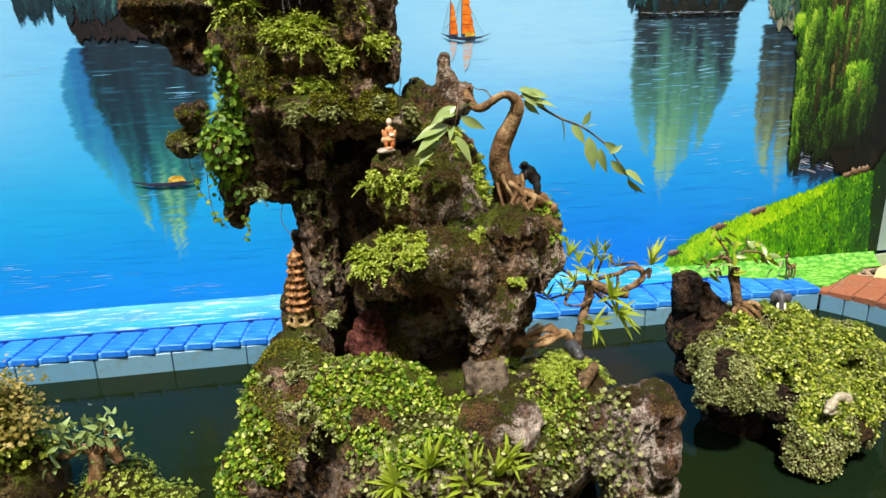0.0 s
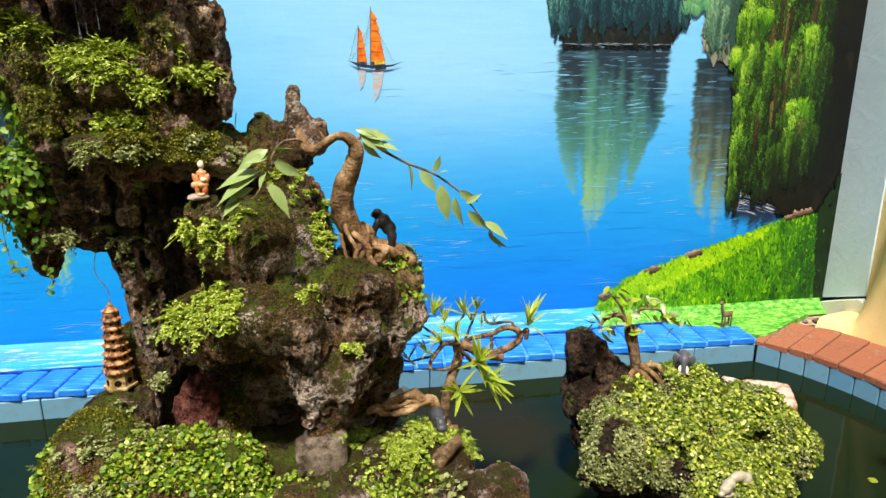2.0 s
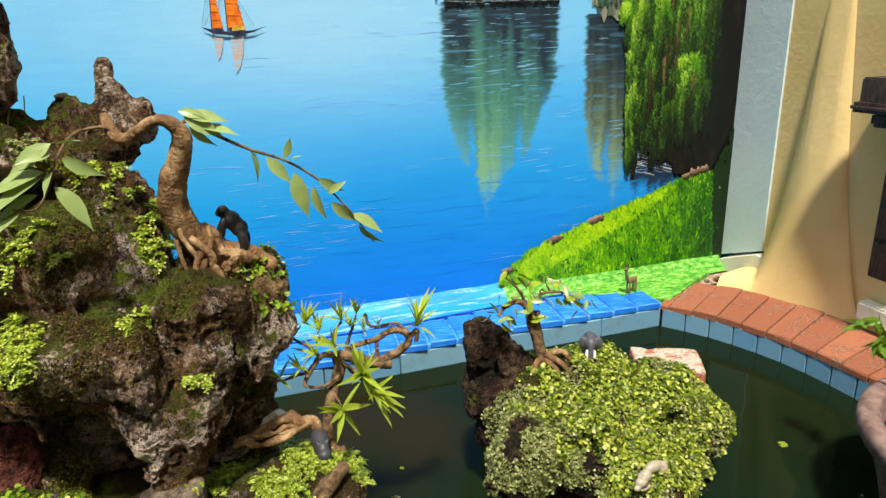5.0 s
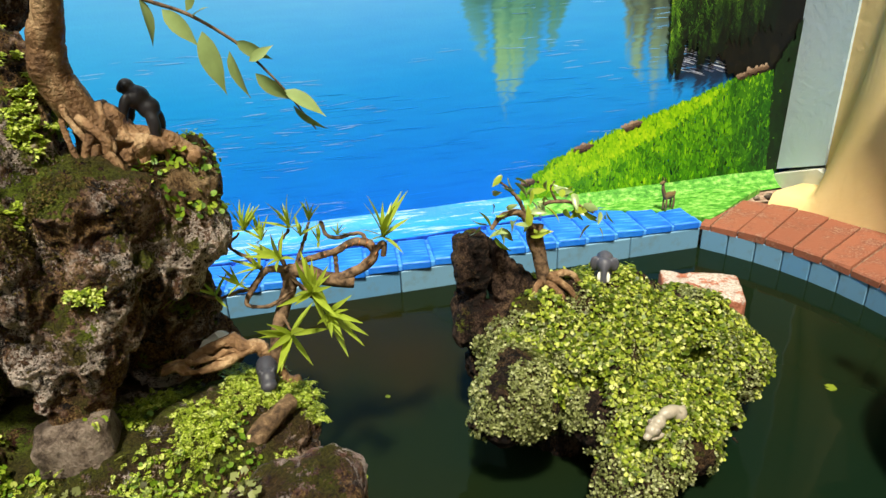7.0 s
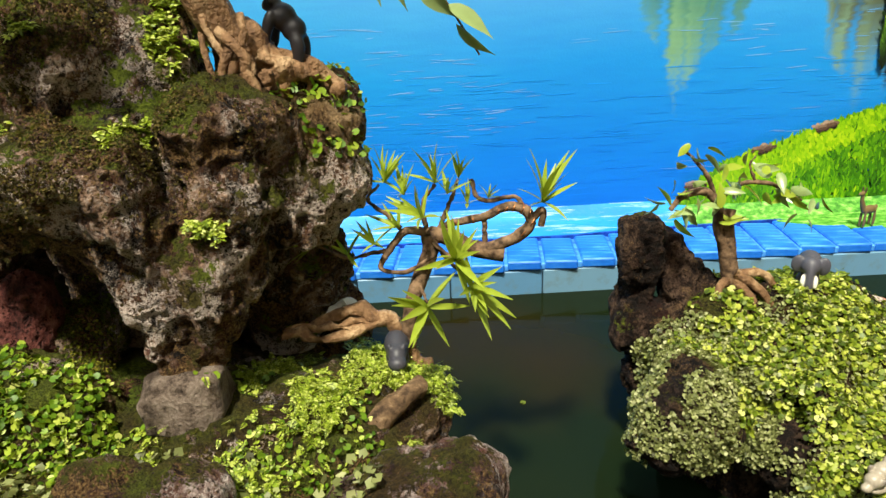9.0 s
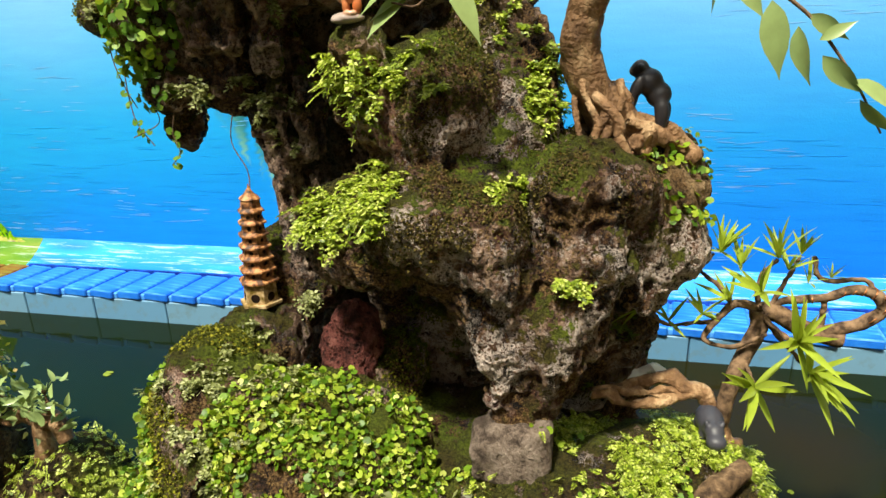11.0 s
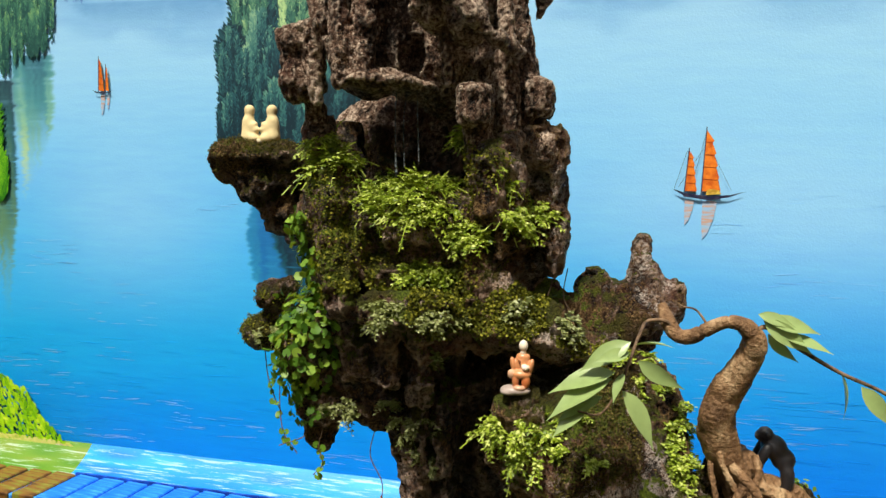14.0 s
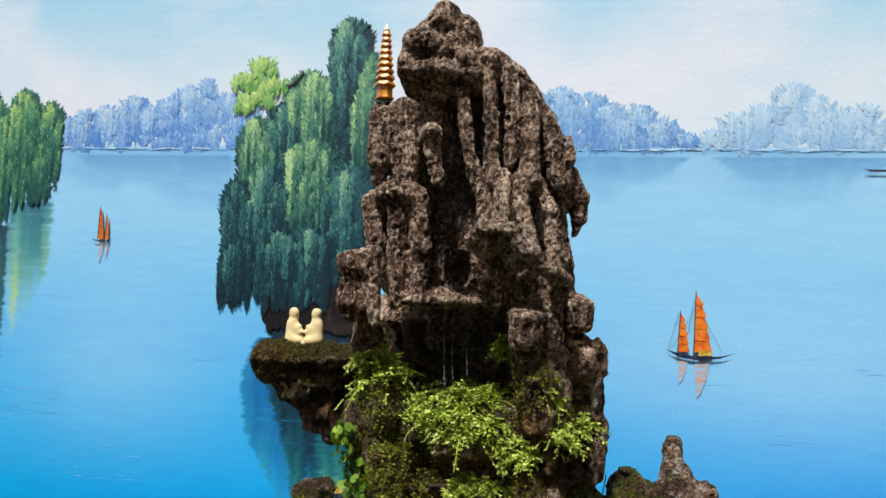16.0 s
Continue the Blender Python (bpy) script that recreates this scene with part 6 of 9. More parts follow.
HULL = Mat("dark_hull_paint", 0.6, 0.3)
HULL.color(HULL.ramp(HULL.noise(90), (0.4, rgb(22, 30, 62)), (0.6, rgb(60, 54, 74))))
BATTEN = Mat("brown_batten_paint", 0.6, 0.3)
BATTEN.color(BATTEN.ramp(BATTEN.noise(90), (0.4, rgb(126, 44, 14)), (0.6, rgb(168, 70, 22))))
SAIL = Mat("orange_sail_paint", 0.6, 0.3)
SAIL.color(SAIL.ramp(SAIL.noise(60, 5), (0.35, rgb(196, 84, 18)), (0.6, rgb(232, 128, 34))))
GHOST = Mat("pale_reflection_paint", 0.6, 0.3)
GHOST.color(GHOST.ramp(GHOST.noise(70, 4, 0.5, GHOST.stretch(0.4, 1, 3)), (0.4, rgb(196, 158, 140)), (0.62, rgb(150, 188, 220))))
YELLOW = Mat("straw_roof_paint", 0.6, 0.3)
YELLOW.color(YELLOW.ramp(YELLOW.noise(80), (0.4, rgb(176, 132, 40)), (0.6, rgb(226, 196, 88))))
b1 = boat(0.727, 0.930, 0.155, ((0.676, 0.028, 0.09, 0.006), (0.712, 0.042, 0.135, 0.004)), HULL, "painted_boat", "painted boat with two orange battened sails")
part("roof", flat_poly([(0.722, 0.934), (0.724, 0.945), (0.735, 0.948), (0.75, 0.945), (0.754, 0.937)], WALL - 0.0072), b1, "yellow straw roof", YELLOW)
for x0, x1, z0, z1 in ((0.655, 0.678, 0.948, 1.03), (0.662, 0.714, 0.948, 1.04), (0.69, 0.714, 0.945, 1.065), (0.752, 0.72, 0.945, 1.07), (0.69, 0.68, 0.945, 1.03), (0.775, 0.73, 0.945, 1.03)):
    part("rope", flat_poly([(x0 - 0.0004, z0), (x0 + 0.0004, z0), (x1 + 0.0004, z1), (x1 - 0.0004, z1)], WALL - 0.0062), b1, "", HULL)
boat(-0.806, 1.165, 0.066, ((-0.818, 0.018, 0.085, 0.003), (-0.798, 0.012, 0.065, 0.004)), HULL, "painted_boat", "tiny painted boat with two orange sails")
b3 = part("painted_boat", flat_poly([(-0.262, 0.561), (-0.2, 0.543), (-0.12, 0.541), (-0.04, 0.563), (-0.1, 0.553), (-0.2, 0.553)], WALL - 0.006), wall_north, "painted sampan with a straw roof", HULL)
part("roof", flat_poly([(-0.155, 0.553), (-0.152, 0.566), (-0.14, 0.572), (-0.115, 0.571), (-0.105, 0.556)], WALL - 0.0068), b3, "yellow straw roof", YELLOW)
part("painted_boat", flat_poly([(1.075, 1.372), (1.09, 1.366), (1.13, 1.366), (1.15, 1.373), (1.12, 1.371), (1.09, 1.371)], WALL - 0.006), wall_north, "tiny painted rowing boat far out", HULL)

# ---- kerbs, bricks and tiles ----
def kerb_depth(x):
    """The blue kerb grows deeper toward the house."""
    return np.interp(x, (1.1, 1.42, 1.7), (0.138, 0.160, 0.170))


def slope(x0, x1, cols, name, label, parent):
    """The plaster fillet between kerb and mural, painted over with strokes."""
    xs = np.linspace(x0, x1, 120)
    us = np.linspace(0, 1, 14)
    X, U = np.meshgrid(xs, us, indexing="ij")
    w = vnoise(np.column_stack((X.ravel(), U.ravel(), X.ravel() * 0)), (0.1, 0.5, 1)).reshape(X.shape) * 0.006
    near = RIM + kerb_depth(X) - 0.005
    Y = near + (WALL - 0.0005 - near) * U + w * (1 - U)
    Z = 0.128 + 0.055 * U ** 1.6 + w * 0.5
    V = np.stack((X, Y, Z), -1).reshape(-1, 3)
    i, j = np.meshgrid(np.arange(119), np.arange(13), indexing="ij")
    a = i * 14 + j
    me = mesh_np(name, V, np.stack((a, a + 14, a + 15, a + 1), -1).reshape(-1, 4), PAINTED_SLOPE, True)
    b = vnoise(np.column_stack((X.ravel(), U.ravel(), 0 * U.ravel())), (0.12, 0.18, 1), 4).ravel() * 0.35 + 0.5 + (U.ravel() - 0.5) * 0.3
    paint_mesh(me, tones(np.clip(b, 0, 1), *cols))
    return part(name, me, parent, label)


PAINTED_SLOPE = Mat("painted_plaster", 0.5, 0.35)
pcol = PAINTED_SLOPE.attribute("Col")
lines = PAINTED_SLOPE.noise(16, 6, 0.7, PAINTED_SLOPE.stretch(0.5, 9, 1))
PAINTED_SLOPE.color(PAINTED_SLOPE.mix(PAINTED_SLOPE.ramp(lines, (0.54, 0.0), (0.62, 0.6)), pcol, PAINTED_SLOPE.mix(0.55, pcol, rgb(235, 248, 255))))
PAINTED_SLOPE.bump(PAINTED_SLOPE.noise(60, 5), 0.3, 0.004)
GRASSY = Mat("grass_paint", 0.6, 0.3)
GRASSY.color(GRASSY.ramp(GRASSY.noise(45, 7, 0.7, GRASSY.stretch(1, 2.2, 1)), (0.34, rgb(34, 98, 24)), (0.5, rgb(86, 156, 52)), (0.66, rgb(156, 194, 108))))
GRASSY.bump(GRASSY.noise(120, 4), 0.4, 0.003)
slope(-0.885, 1.42, ((4, 92, 196), (6, 116, 208), (12, 140, 216), (36, 164, 226)), "foam_strip", "plaster strip painted as pale foam", kerb)
slope(-2.4, -0.885, ((44, 92, 12), (70, 118, 20), (98, 132, 30), (128, 124, 58)), "sand_strip", "plaster strip painted as a sandy shore", kerb)
g = slope(1.42, SIDE - 0.018, ((60, 140, 40), (110, 176, 70), (170, 204, 120), (200, 224, 150)), "grass_strip", "plaster strip painted as pale grass", kerb_w)
g.data.materials.clear()
g.data.materials.append(GRASSY.m)
# wedge of painted grass at the corner, between the blue kerb and the bricks
wedge = bmesh.new()
pts = [(1.62, 2.345, 0.141), (1.80, 2.27, 0.139), (1.865, RIM + 0.012, 0.137), (1.93, 2.235, 0.139), (2.02, 2.29, 0.139), (2.13, 2.35, 0.139), (2.13, 2.37, 0.15), (1.62, 2.365, 0.143)]
top = [wedge.verts.new(p) for p in pts]
low = [wedge.verts.new((x, y, 0.11)) for x, y, z in pts]
wedge.faces.new(top)
for k in range(len(pts)):
    wedge.faces.new((top[k], low[k], low[(k + 1) % len(pts)], top[(k + 1) % len(pts)]))
part("grass_corner", wedge, kerb_w, "corner painted as grass", GRASSY)


def brick_mesh(w, d, h, bevel=0.003):
    bm = boxed(-w / 2, w / 2, -d / 2, d / 2, -h / 2, h / 2)
    bmesh.ops.bevel(bm, geom=bm.edges[:], offset=bevel, segments=1, affect="EDGES")
    me = bpy.data.meshes.new("brick")
    bm.to_mesh(me)
    bm.free()
    return me


# blue kerb bricks with sunk, painted joints
blue_me, joint_me = brick_mesh(0.068, 0.172, 0.02), brick_mesh(0.013, 0.168, 0.015, 0.002)
blue_me.materials.append(BLUE.m)
joint_me.materials.append(GAP.m)
sand_me = blue_me.copy()
sand_me.materials.clear()
SANDB = Mat("ochre_painted_brick", 0.6, 0.3)
SANDB.color(SANDB.ramp(SANDB.noise(14, 6, 0.6, SANDB.stretch(1, 5, 1)), (0.36, rgb(66, 40, 14)), (0.48, rgb(124, 84, 32)), (0.6, rgb(110, 112, 36)), (0.72, rgb(164, 136, 74))))
sand_me.materials.append(SANDB.m)
x = 1.836
while x > -2.3:
    wide = float(np.interp(x, (0.0, 1.0), (0.0745, 0.0795)))
    near = rng.normal(0, 0.0016)
    d = float(kerb_depth(x - 0.04))
    fit_x = (wide - 0.0085 + rng.normal(0, 0.0008)) / 0.068
    ob = part("brick", blue_me if x > -0.80 else sand_me, kerb)
    ob.matrix_world = pose(x - wide / 2, RIM + d / 2 - 0.003 + near, 0.131 + rng.normal(0, 0.0008), -1.2 + rng.normal(0, 0.4), rng.normal(0, 0.7), rng.normal(0, 0.7) - 6) @ Matrix.Diagonal((fit_x, d / 0.172, 1, 1))
    jt = part("joint", joint_me, kerb)
    jt.matrix_world = pose(x, RIM + d / 2 - 0.001, 0.1275, -1.2, 0, -6 + rng.normal(0, 0.5)) @ Matrix.Diagonal((1, d / 0.172, 1, 1))
    x -= wide
xs = np.linspace(-0.86, 1.66, 60)
ys = RIM + kerb_depth(xs) - 0.001 + 0.0012 * np.sin(xs * 37)
ring = np.array([(-0.003, 0.12), (0.003, 0.12), (0.003, 0.1425), (-0.003, 0.1425)])
V = np.stack((np.repeat(xs, 4), np.repeat(ys, 4) + np.tile(ring[:, 0], 60), np.tile(ring[:, 1], 60)), 1)
a = np.arange(59)[:, None] * 4 + np.arange(4)[None]
b = np.arange(59)[:, None] * 4 + (np.arange(4)[None] + 1) % 4
part("back_line", mesh_np("back_line", V, np.stack((a, b, b + 4, a + 4), -1).reshape(-1, 4), NAVY), kerb, "dark blue painted line")

# tiles along the waterline
long_tile = brick_mesh(0.1965, 0.014, 0.15, 0.002)
short_tile = brick_mesh(0.0655, 0.014, 0.15, 0.002)
for q in (long_tile, short_tile):
    q.materials.append(FASCIA.m)
x = 1.831
while x > -2.3:
    ob = part("tile", long_tile, kerb)
    ob.matrix_world = pose(x - 0.1, RIM + 0.006 + rng.normal(0, 0.0007), 0.046, rng.normal(0, 0.5), 0, rng.normal(0, 0.25))
    x -= 0.199
P = np.array(EDGE)
cum = np.concatenate(([0], np.cumsum(np.linalg.norm(np.diff(P, axis=0), axis=1))))


def along(s):
    return np.array([np.interp(s, cum, P[:, 0]), np.interp(s, cum, P[:, 1])])


s = 0.036
while s < cum[-1] - 0.05:
    a, b = along(s - 0.03), along(s + 0.03)
    c = along(s)
    ob = part("tile", short_tile, kerb_e)
    ob.matrix_world = pose(c[0] + 0.004, c[1], 0.046, 0, 0, math.degrees(math.atan2(b[1] - a[1], b[0] - a[0])))
    s += 0.0685

# terracotta bricks fanning round the bend
BACK = [(1.985, 2.325), (2.030, 2.300), (2.068, 2.238), (2.112, 2.183), (2.149, 2.113), (2.177, 2.038), (2.205, 1.966), (2.213, 1.878), (2.216, 1.79), (2.216, 1.71), (2.216, 1.63), (2.216, 1.55), (2.216, 1.47), (2.216, 1.39), (2.216, 1.31)]
FRONT = [along(0.002)] + [along(0.027 + 0.0685 * k) for k in range(len(BACK) - 1)]
for k in range(len(BACK) - 1):
    f0, f1 = FRONT[k], FRONT[k + 1]
    b0, b1 = np.array(BACK[k]), np.array(BACK[k + 1])
    turn = (0.012, 0.0) if k else (0.0, 0.0)
    q = [f0 + (f1 - f0) * 0.03 - (0.004, 0), f1 - (f1 - f0) * 0.03 - (0.004, 0), b1 - (b1 - b0) * 0.02 + turn, b0 + (b1 - b0) * 0.09]
    mid = sum(q) / 4
    bm = bmesh.new()
    lift = rng.normal(0, 0.0014)
    rows = []
    for z, inset in ((0.1195, 0.0), (0.134 + lift, 0.0), (0.138 + lift, 0.004)):
        rows.append([bm.verts.new((*(v + (mid - v) * inset / np.linalg.norm(mid - v)), z + rng.normal(0, 0.0008))) for v in q])
    for a, b in zip(rows, rows[1:]):
        for j in range(4):
            bm.faces.new((a[j], a[(j + 1) % 4], b[(j + 1) % 4], b[j]))
    bm.faces.new(rows[-1])
    part("brick", bm, kerb_e, "", BRICK)
# mortar flush between the bricks
bm = bmesh.new()
for k in range(len(BACK) - 1):
    ring = [FRONT[k] + (0.003, 0), FRONT[k + 1] + (0.003, 0), BACK[k + 1], BACK[k]]
    low, top = ([bm.verts.new((x, y, z)) for x, y in ring] for z in (0.121, 0.1325))
    bm.faces.new(top)
    for j in range(4):
        bm.faces.new((low[j], low[(j + 1) % 4], top[(j + 1) % 4], top[j]))
bmesh.ops.remove_doubles(bm, verts=bm.verts, dist=0.0002)
part("mortar", bm, kerb_e, "grimy cement joints between the bricks", JOINT)
# the house wall's plaster flares out over the bricks at its foot
foot_line = curve_pts([(x, y, 0.0) for x, y in BACK[2:]], 60)
xs_, ys_ = foot_line[:, 0], foot_line[:, 1]
rise = np.interp(ys_, (1.85, 1.93, 2.0, 2.06, 2.12, 2.165, 2.24), (0.165, 0.5, 1.1, 1.0, 0.5, 0.19, 0.165))
rings = [np.column_stack((xs_ - 0.004 + 0.5 * (SIDE - 0.0015 - xs_) * u, ys_ + 0.03 * u, 0.130 + (rise - 0.130) * u)) for u in (0.0, 0.22, 0.45)]
rings[1][:, 2] = np.maximum(rings[1][:, 2], 0.163)
rings[2][:, 2] = np.maximum(rings[2][:, 2], 0.170)
rings.append(np.column_stack((np.full(len(xs_), SIDE - 0.0015), ys_ + 0.05, rise)))
n = len(xs_)
k = np.arange(n - 1)
F = np.vstack([np.stack((k + j * n, k + (j + 1) * n, k + 1 + (j + 1) * n, k + 1 + j * n), 1) for j in range(3)])
part("wall_foot", mesh_np("wall_foot", np.vstack(rings), F, OCHRE, True), kerb_e, "ochre plaster flaring out at the foot of the house wall")

# the shuttered opening in the house wall
win = empty("window_1", (SIDE, 1.6, 0.5), "dark louvred shutter in the ochre wall with a white sill", "window", kind="structure")
part("panel", boxed(-0.006, 0.0, -0.55, 0.275, -0.225, 1.0, 0.002), win, "dark brown boarding", SHUTTER)
for k in range(14):
    part("slat", boxed(-0.014, -0.004, -0.545, 0.27, -0.20 + 0.085 * k, -0.125 + 0.085 * k, 0.003), win, "", SHUTTER)
part("sill", boxed(-0.042, 0.0, -0.56, 0.262, -0.335, -0.285, 0.005), win, "white plaster sill", WHITE)

# ---- figures and ornaments ----
def coloured(name, rough=0.55, spec=0.35, spots=0.25):
    m = Mat(name, rough, spec)
    c = m.attribute("Col")
    m.color(m.mix(m.ramp(m.noise(160, 5, 0.65), (0.45, 0.0), (0.7, spots)), c, m.mix(0.6, c, rgb(60, 46, 34)))).bump(m.noise(400, 4), 0.2, 0.001)
    return m


GLAZE = coloured("glazed_clay", 0.35, 0.5)
CLAY = coloured("painted_plaster_figure", 0.6, 0.3)
VINYL = coloured("dark_toy_vinyl", 0.5, 0.45, 0.1)


def figure(name, at, turn, lumps, mat, label, category, h=0.0011, k=0.004, tilt=0.0, scale=1.0):
    """A small statue grown from coloured lumps, one plain mesh. A lump: (colour, x, y, z, rx, ry, rz, lean)."""
    L = [(c, np.array(q, float) * scale) for c, *q in [(a[0], *a[1:7]) for a in lumps]]
    lo = np.min([q[:3] - q[3:] for _, q in L], 0) - 0.004
    hi = np.max([q[:3] + q[3:] for _, q in L], 0) + 0.004
    s = Stone(lo, hi, h, k * scale, 0.008)
    for (c, q), a in zip(L, lumps):
        s.lump(*q, lean=a[7] if len(a) > 7 else 0.0)
    V, F = s.mesh()
    D = np.stack([np.sqrt((((V - q[:3]) / q[3:]) ** 2).sum(1)) for _, q in L], 1)
    W = np.exp(-(D - D.min(1, keepdims=True)) * 9)
    C = (W / W.sum(1, keepdims=True)) @ lin([c for c, _ in L])
    V = V - (0, 0, lo[2] + 0.004)
    me = mesh_np(name, V, F, mat, True)
    paint_mesh(me, C)
    ob = thing(name, me, label, category)
    ob.matrix_world = pose(*at, tilt, 0, turn)
    return ob


BLACK, GREYB, TUSK = (30, 28, 32), (56, 56, 64), (226, 222, 206)
figure("toy_gorilla", (0.672, 1.578, 0.643), -12, [
    (BLACK, 0.005, 0, 0.033, 0.0125, 0.012, 0.0125, 25), (BLACK, -0.005, 0, 0.045, 0.0135, 0.014, 0.0135, 25), (BLACK, -0.0145, 0, 0.058, 0.0085, 0.0082, 0.0088), ((112, 104, 98), -0.0215, 0, 0.0555, 0.0035, 0.005, 0.004), (BLACK, -0.0125, 0.009, 0.060, 0.0025, 0.0025, 0.003), (BLACK, -0.0125, -0.009, 0.060, 0.0025, 0.0025, 0.003),
    (BLACK, -0.016, 0.013, 0.040, 0.0058, 0.0055, 0.013, -25), (BLACK, -0.022, 0.013, 0.025, 0.005, 0.005, 0.012, -12), (BLACK, -0.015, -0.014, 0.040, 0.0058, 0.0055, 0.013, -20), (BLACK, -0.020, -0.014, 0.025, 0.005, 0.005, 0.012, -10),
    (BLACK, 0.010, 0.008, 0.019, 0.0072, 0.0062, 0.012, 10), (BLACK, 0.010, 0.009, 0.008, 0.0055, 0.005, 0.010), (BLACK, 0.010, -0.008, 0.019, 0.0072, 0.0062, 0.012, 10), (BLACK, 0.010, -0.009, 0.008, 0.0055, 0.005, 0.010), (BLACK, 0.006, 0.009, 0.002, 0.0075, 0.004, 0.0025), (BLACK, 0.006, -0.009, 0.002, 0.0075, 0.004, 0.0025)], VINYL, "black toy gorilla leaning against the bonsai trunk", "toy", scale=0.95)
figure("toy_hippo", (0.752, 1.55, 0.322), 92, [
    (GREYB, 0, 0, 0.018, 0.024, 0.014, 0.014), (GREYB, -0.022, 0, 0.018, 0.011, 0.010, 0.010), (GREYB, -0.034, 0, 0.014, 0.009, 0.010, 0.008), (GREYB, -0.020, 0.008, 0.027, 0.003, 0.002, 0.003), (GREYB, -0.020, -0.008, 0.027, 0.003, 0.002, 0.003),
    (GREYB, 0.014, 0.008, 0.006, 0.005, 0.005, 0.008), (GREYB, 0.014, -0.008, 0.006, 0.005, 0.005, 0.008), (GREYB, -0.012, 0.008, 0.006, 0.005, 0.005, 0.008), (GREYB, -0.012, -0.008, 0.006, 0.005, 0.005, 0.008)], VINYL, "dark grey toy hippo on the leafy shelf", "toy")
GREYE = (74, 74, 84)
figure("toy_elephant", (1.272, 1.655, 0.322), 62, [
    (GREYE, 0.008, 0, 0.032, 0.022, 0.015, 0.017), (GREYE, -0.020, 0, 0.040, 0.011, 0.011, 0.012), (GREYE, -0.016, 0.014, 0.040, 0.004, 0.008, 0.012), (GREYE, -0.016, -0.014, 0.040, 0.004, 0.008, 0.012), (GREYE, -0.031, 0, 0.030, 0.0045, 0.0045, 0.012, -10), (GREYE, -0.034, 0, 0.016, 0.0035, 0.0035, 0.010),
    (TUSK, -0.031, 0.007, 0.024, 0.003, 0.0028, 0.008, -25), (TUSK, -0.031, -0.007, 0.024, 0.003, 0.0028, 0.008, -25),
    (GREYE, -0.008, 0.009, 0.010, 0.006, 0.006, 0.014), (GREYE, -0.008, -0.009, 0.010, 0.006, 0.006, 0.014), (GREYE, 0.020, 0.009, 0.010, 0.006, 0.006, 0.014), (GREYE, 0.020, -0.009, 0.010, 0.006, 0.006, 0.014)], VINYL, "grey toy elephant with white tusks on the leafy islet", "toy")
WHT = (160, 150, 134)
figure("ceramic_dog", (1.272, 1.452, 0.196), 12, [
    (WHT, 0.002, 0.003, 0.023, 0.015, 0.0075, 0.008), (WHT, 0.016, 0, 0.017, 0.0095, 0.009, 0.0105), (WHT, -0.014, 0, 0.016, 0.0085, 0.008, 0.0085), (WHT, -0.025, -0.004, 0.013, 0.0082, 0.007, 0.0072), (WHT, -0.033, -0.007, 0.009, 0.0055, 0.0042, 0.004), ((120, 112, 104), -0.022, 0.005, 0.016, 0.003, 0.002, 0.0055, 20), ((120, 112, 104), -0.021, -0.010, 0.015, 0.003, 0.002, 0.0055, 20), (WHT, 0.021, -0.008, 0.007, 0.0045, 0.004, 0.009), (WHT, 0.012, -0.011, 0.003, 0.010, 0.0035, 0.0032), (WHT, -0.018, -0.009, 0.004, 0.010, 0.0033, 0.0033), (WHT, 0.0265, 0.003, 0.015, 0.0028, 0.0028, 0.011, 15)], GLAZE, "weathered white ceramic dog curled on the leaves", "figurine", tilt=14, k=0.0022, scale=1.22)
BEIGE = (226, 204, 154)
for x, face in ((0.054, 1), (0.083, -1)):
    figure("seated_figurine", (x, 1.606, 0.999), 0, [
        (BEIGE, 0, 0, 0.007, 0.0105, 0.009, 0.008), (BEIGE, -0.002 * face, 0, 0.018, 0.0078, 0.007, 0.012), (BEIGE, -0.001 * face, 0, 0.028, 0.0066, 0.0060, 0.0070), (BEIGE, 0.0005 * face, 0, 0.0385, 0.0048, 0.0048, 0.0056), ((206, 182, 134), -0.0012 * face, 0.001, 0.041, 0.0050, 0.0050, 0.0046), (BEIGE, 0.008 * face, 0, 0.005, 0.0075, 0.008, 0.0058), (BEIGE, 0.0065 * face, -0.003, 0.021, 0.0062, 0.0030, 0.0030, 35 * face), (BEIGE, 0.011 * face, -0.003, 0.016, 0.0045, 0.0026, 0.0024, 10 * face)], CLAY, "cream plaster robed figurine seated facing its twin", "figurine", h=0.0008, k=0.0060)
figure("tiny_table", (0.0685, 1.604, 0.998), 0, [((196, 182, 150), 0, 0, 0.004, 0.0065, 0.006, 0.004), ((186, 170, 140), 0.004, 0, 0.006, 0.004, 0.004, 0.003)], CLAY, "small cream stone block between the seated figurines", "figurine", h=0.0009, k=0.002)
ORANGE = (196, 132, 88)
CREAM, STONEC = (232, 214, 192), (158, 142, 134)
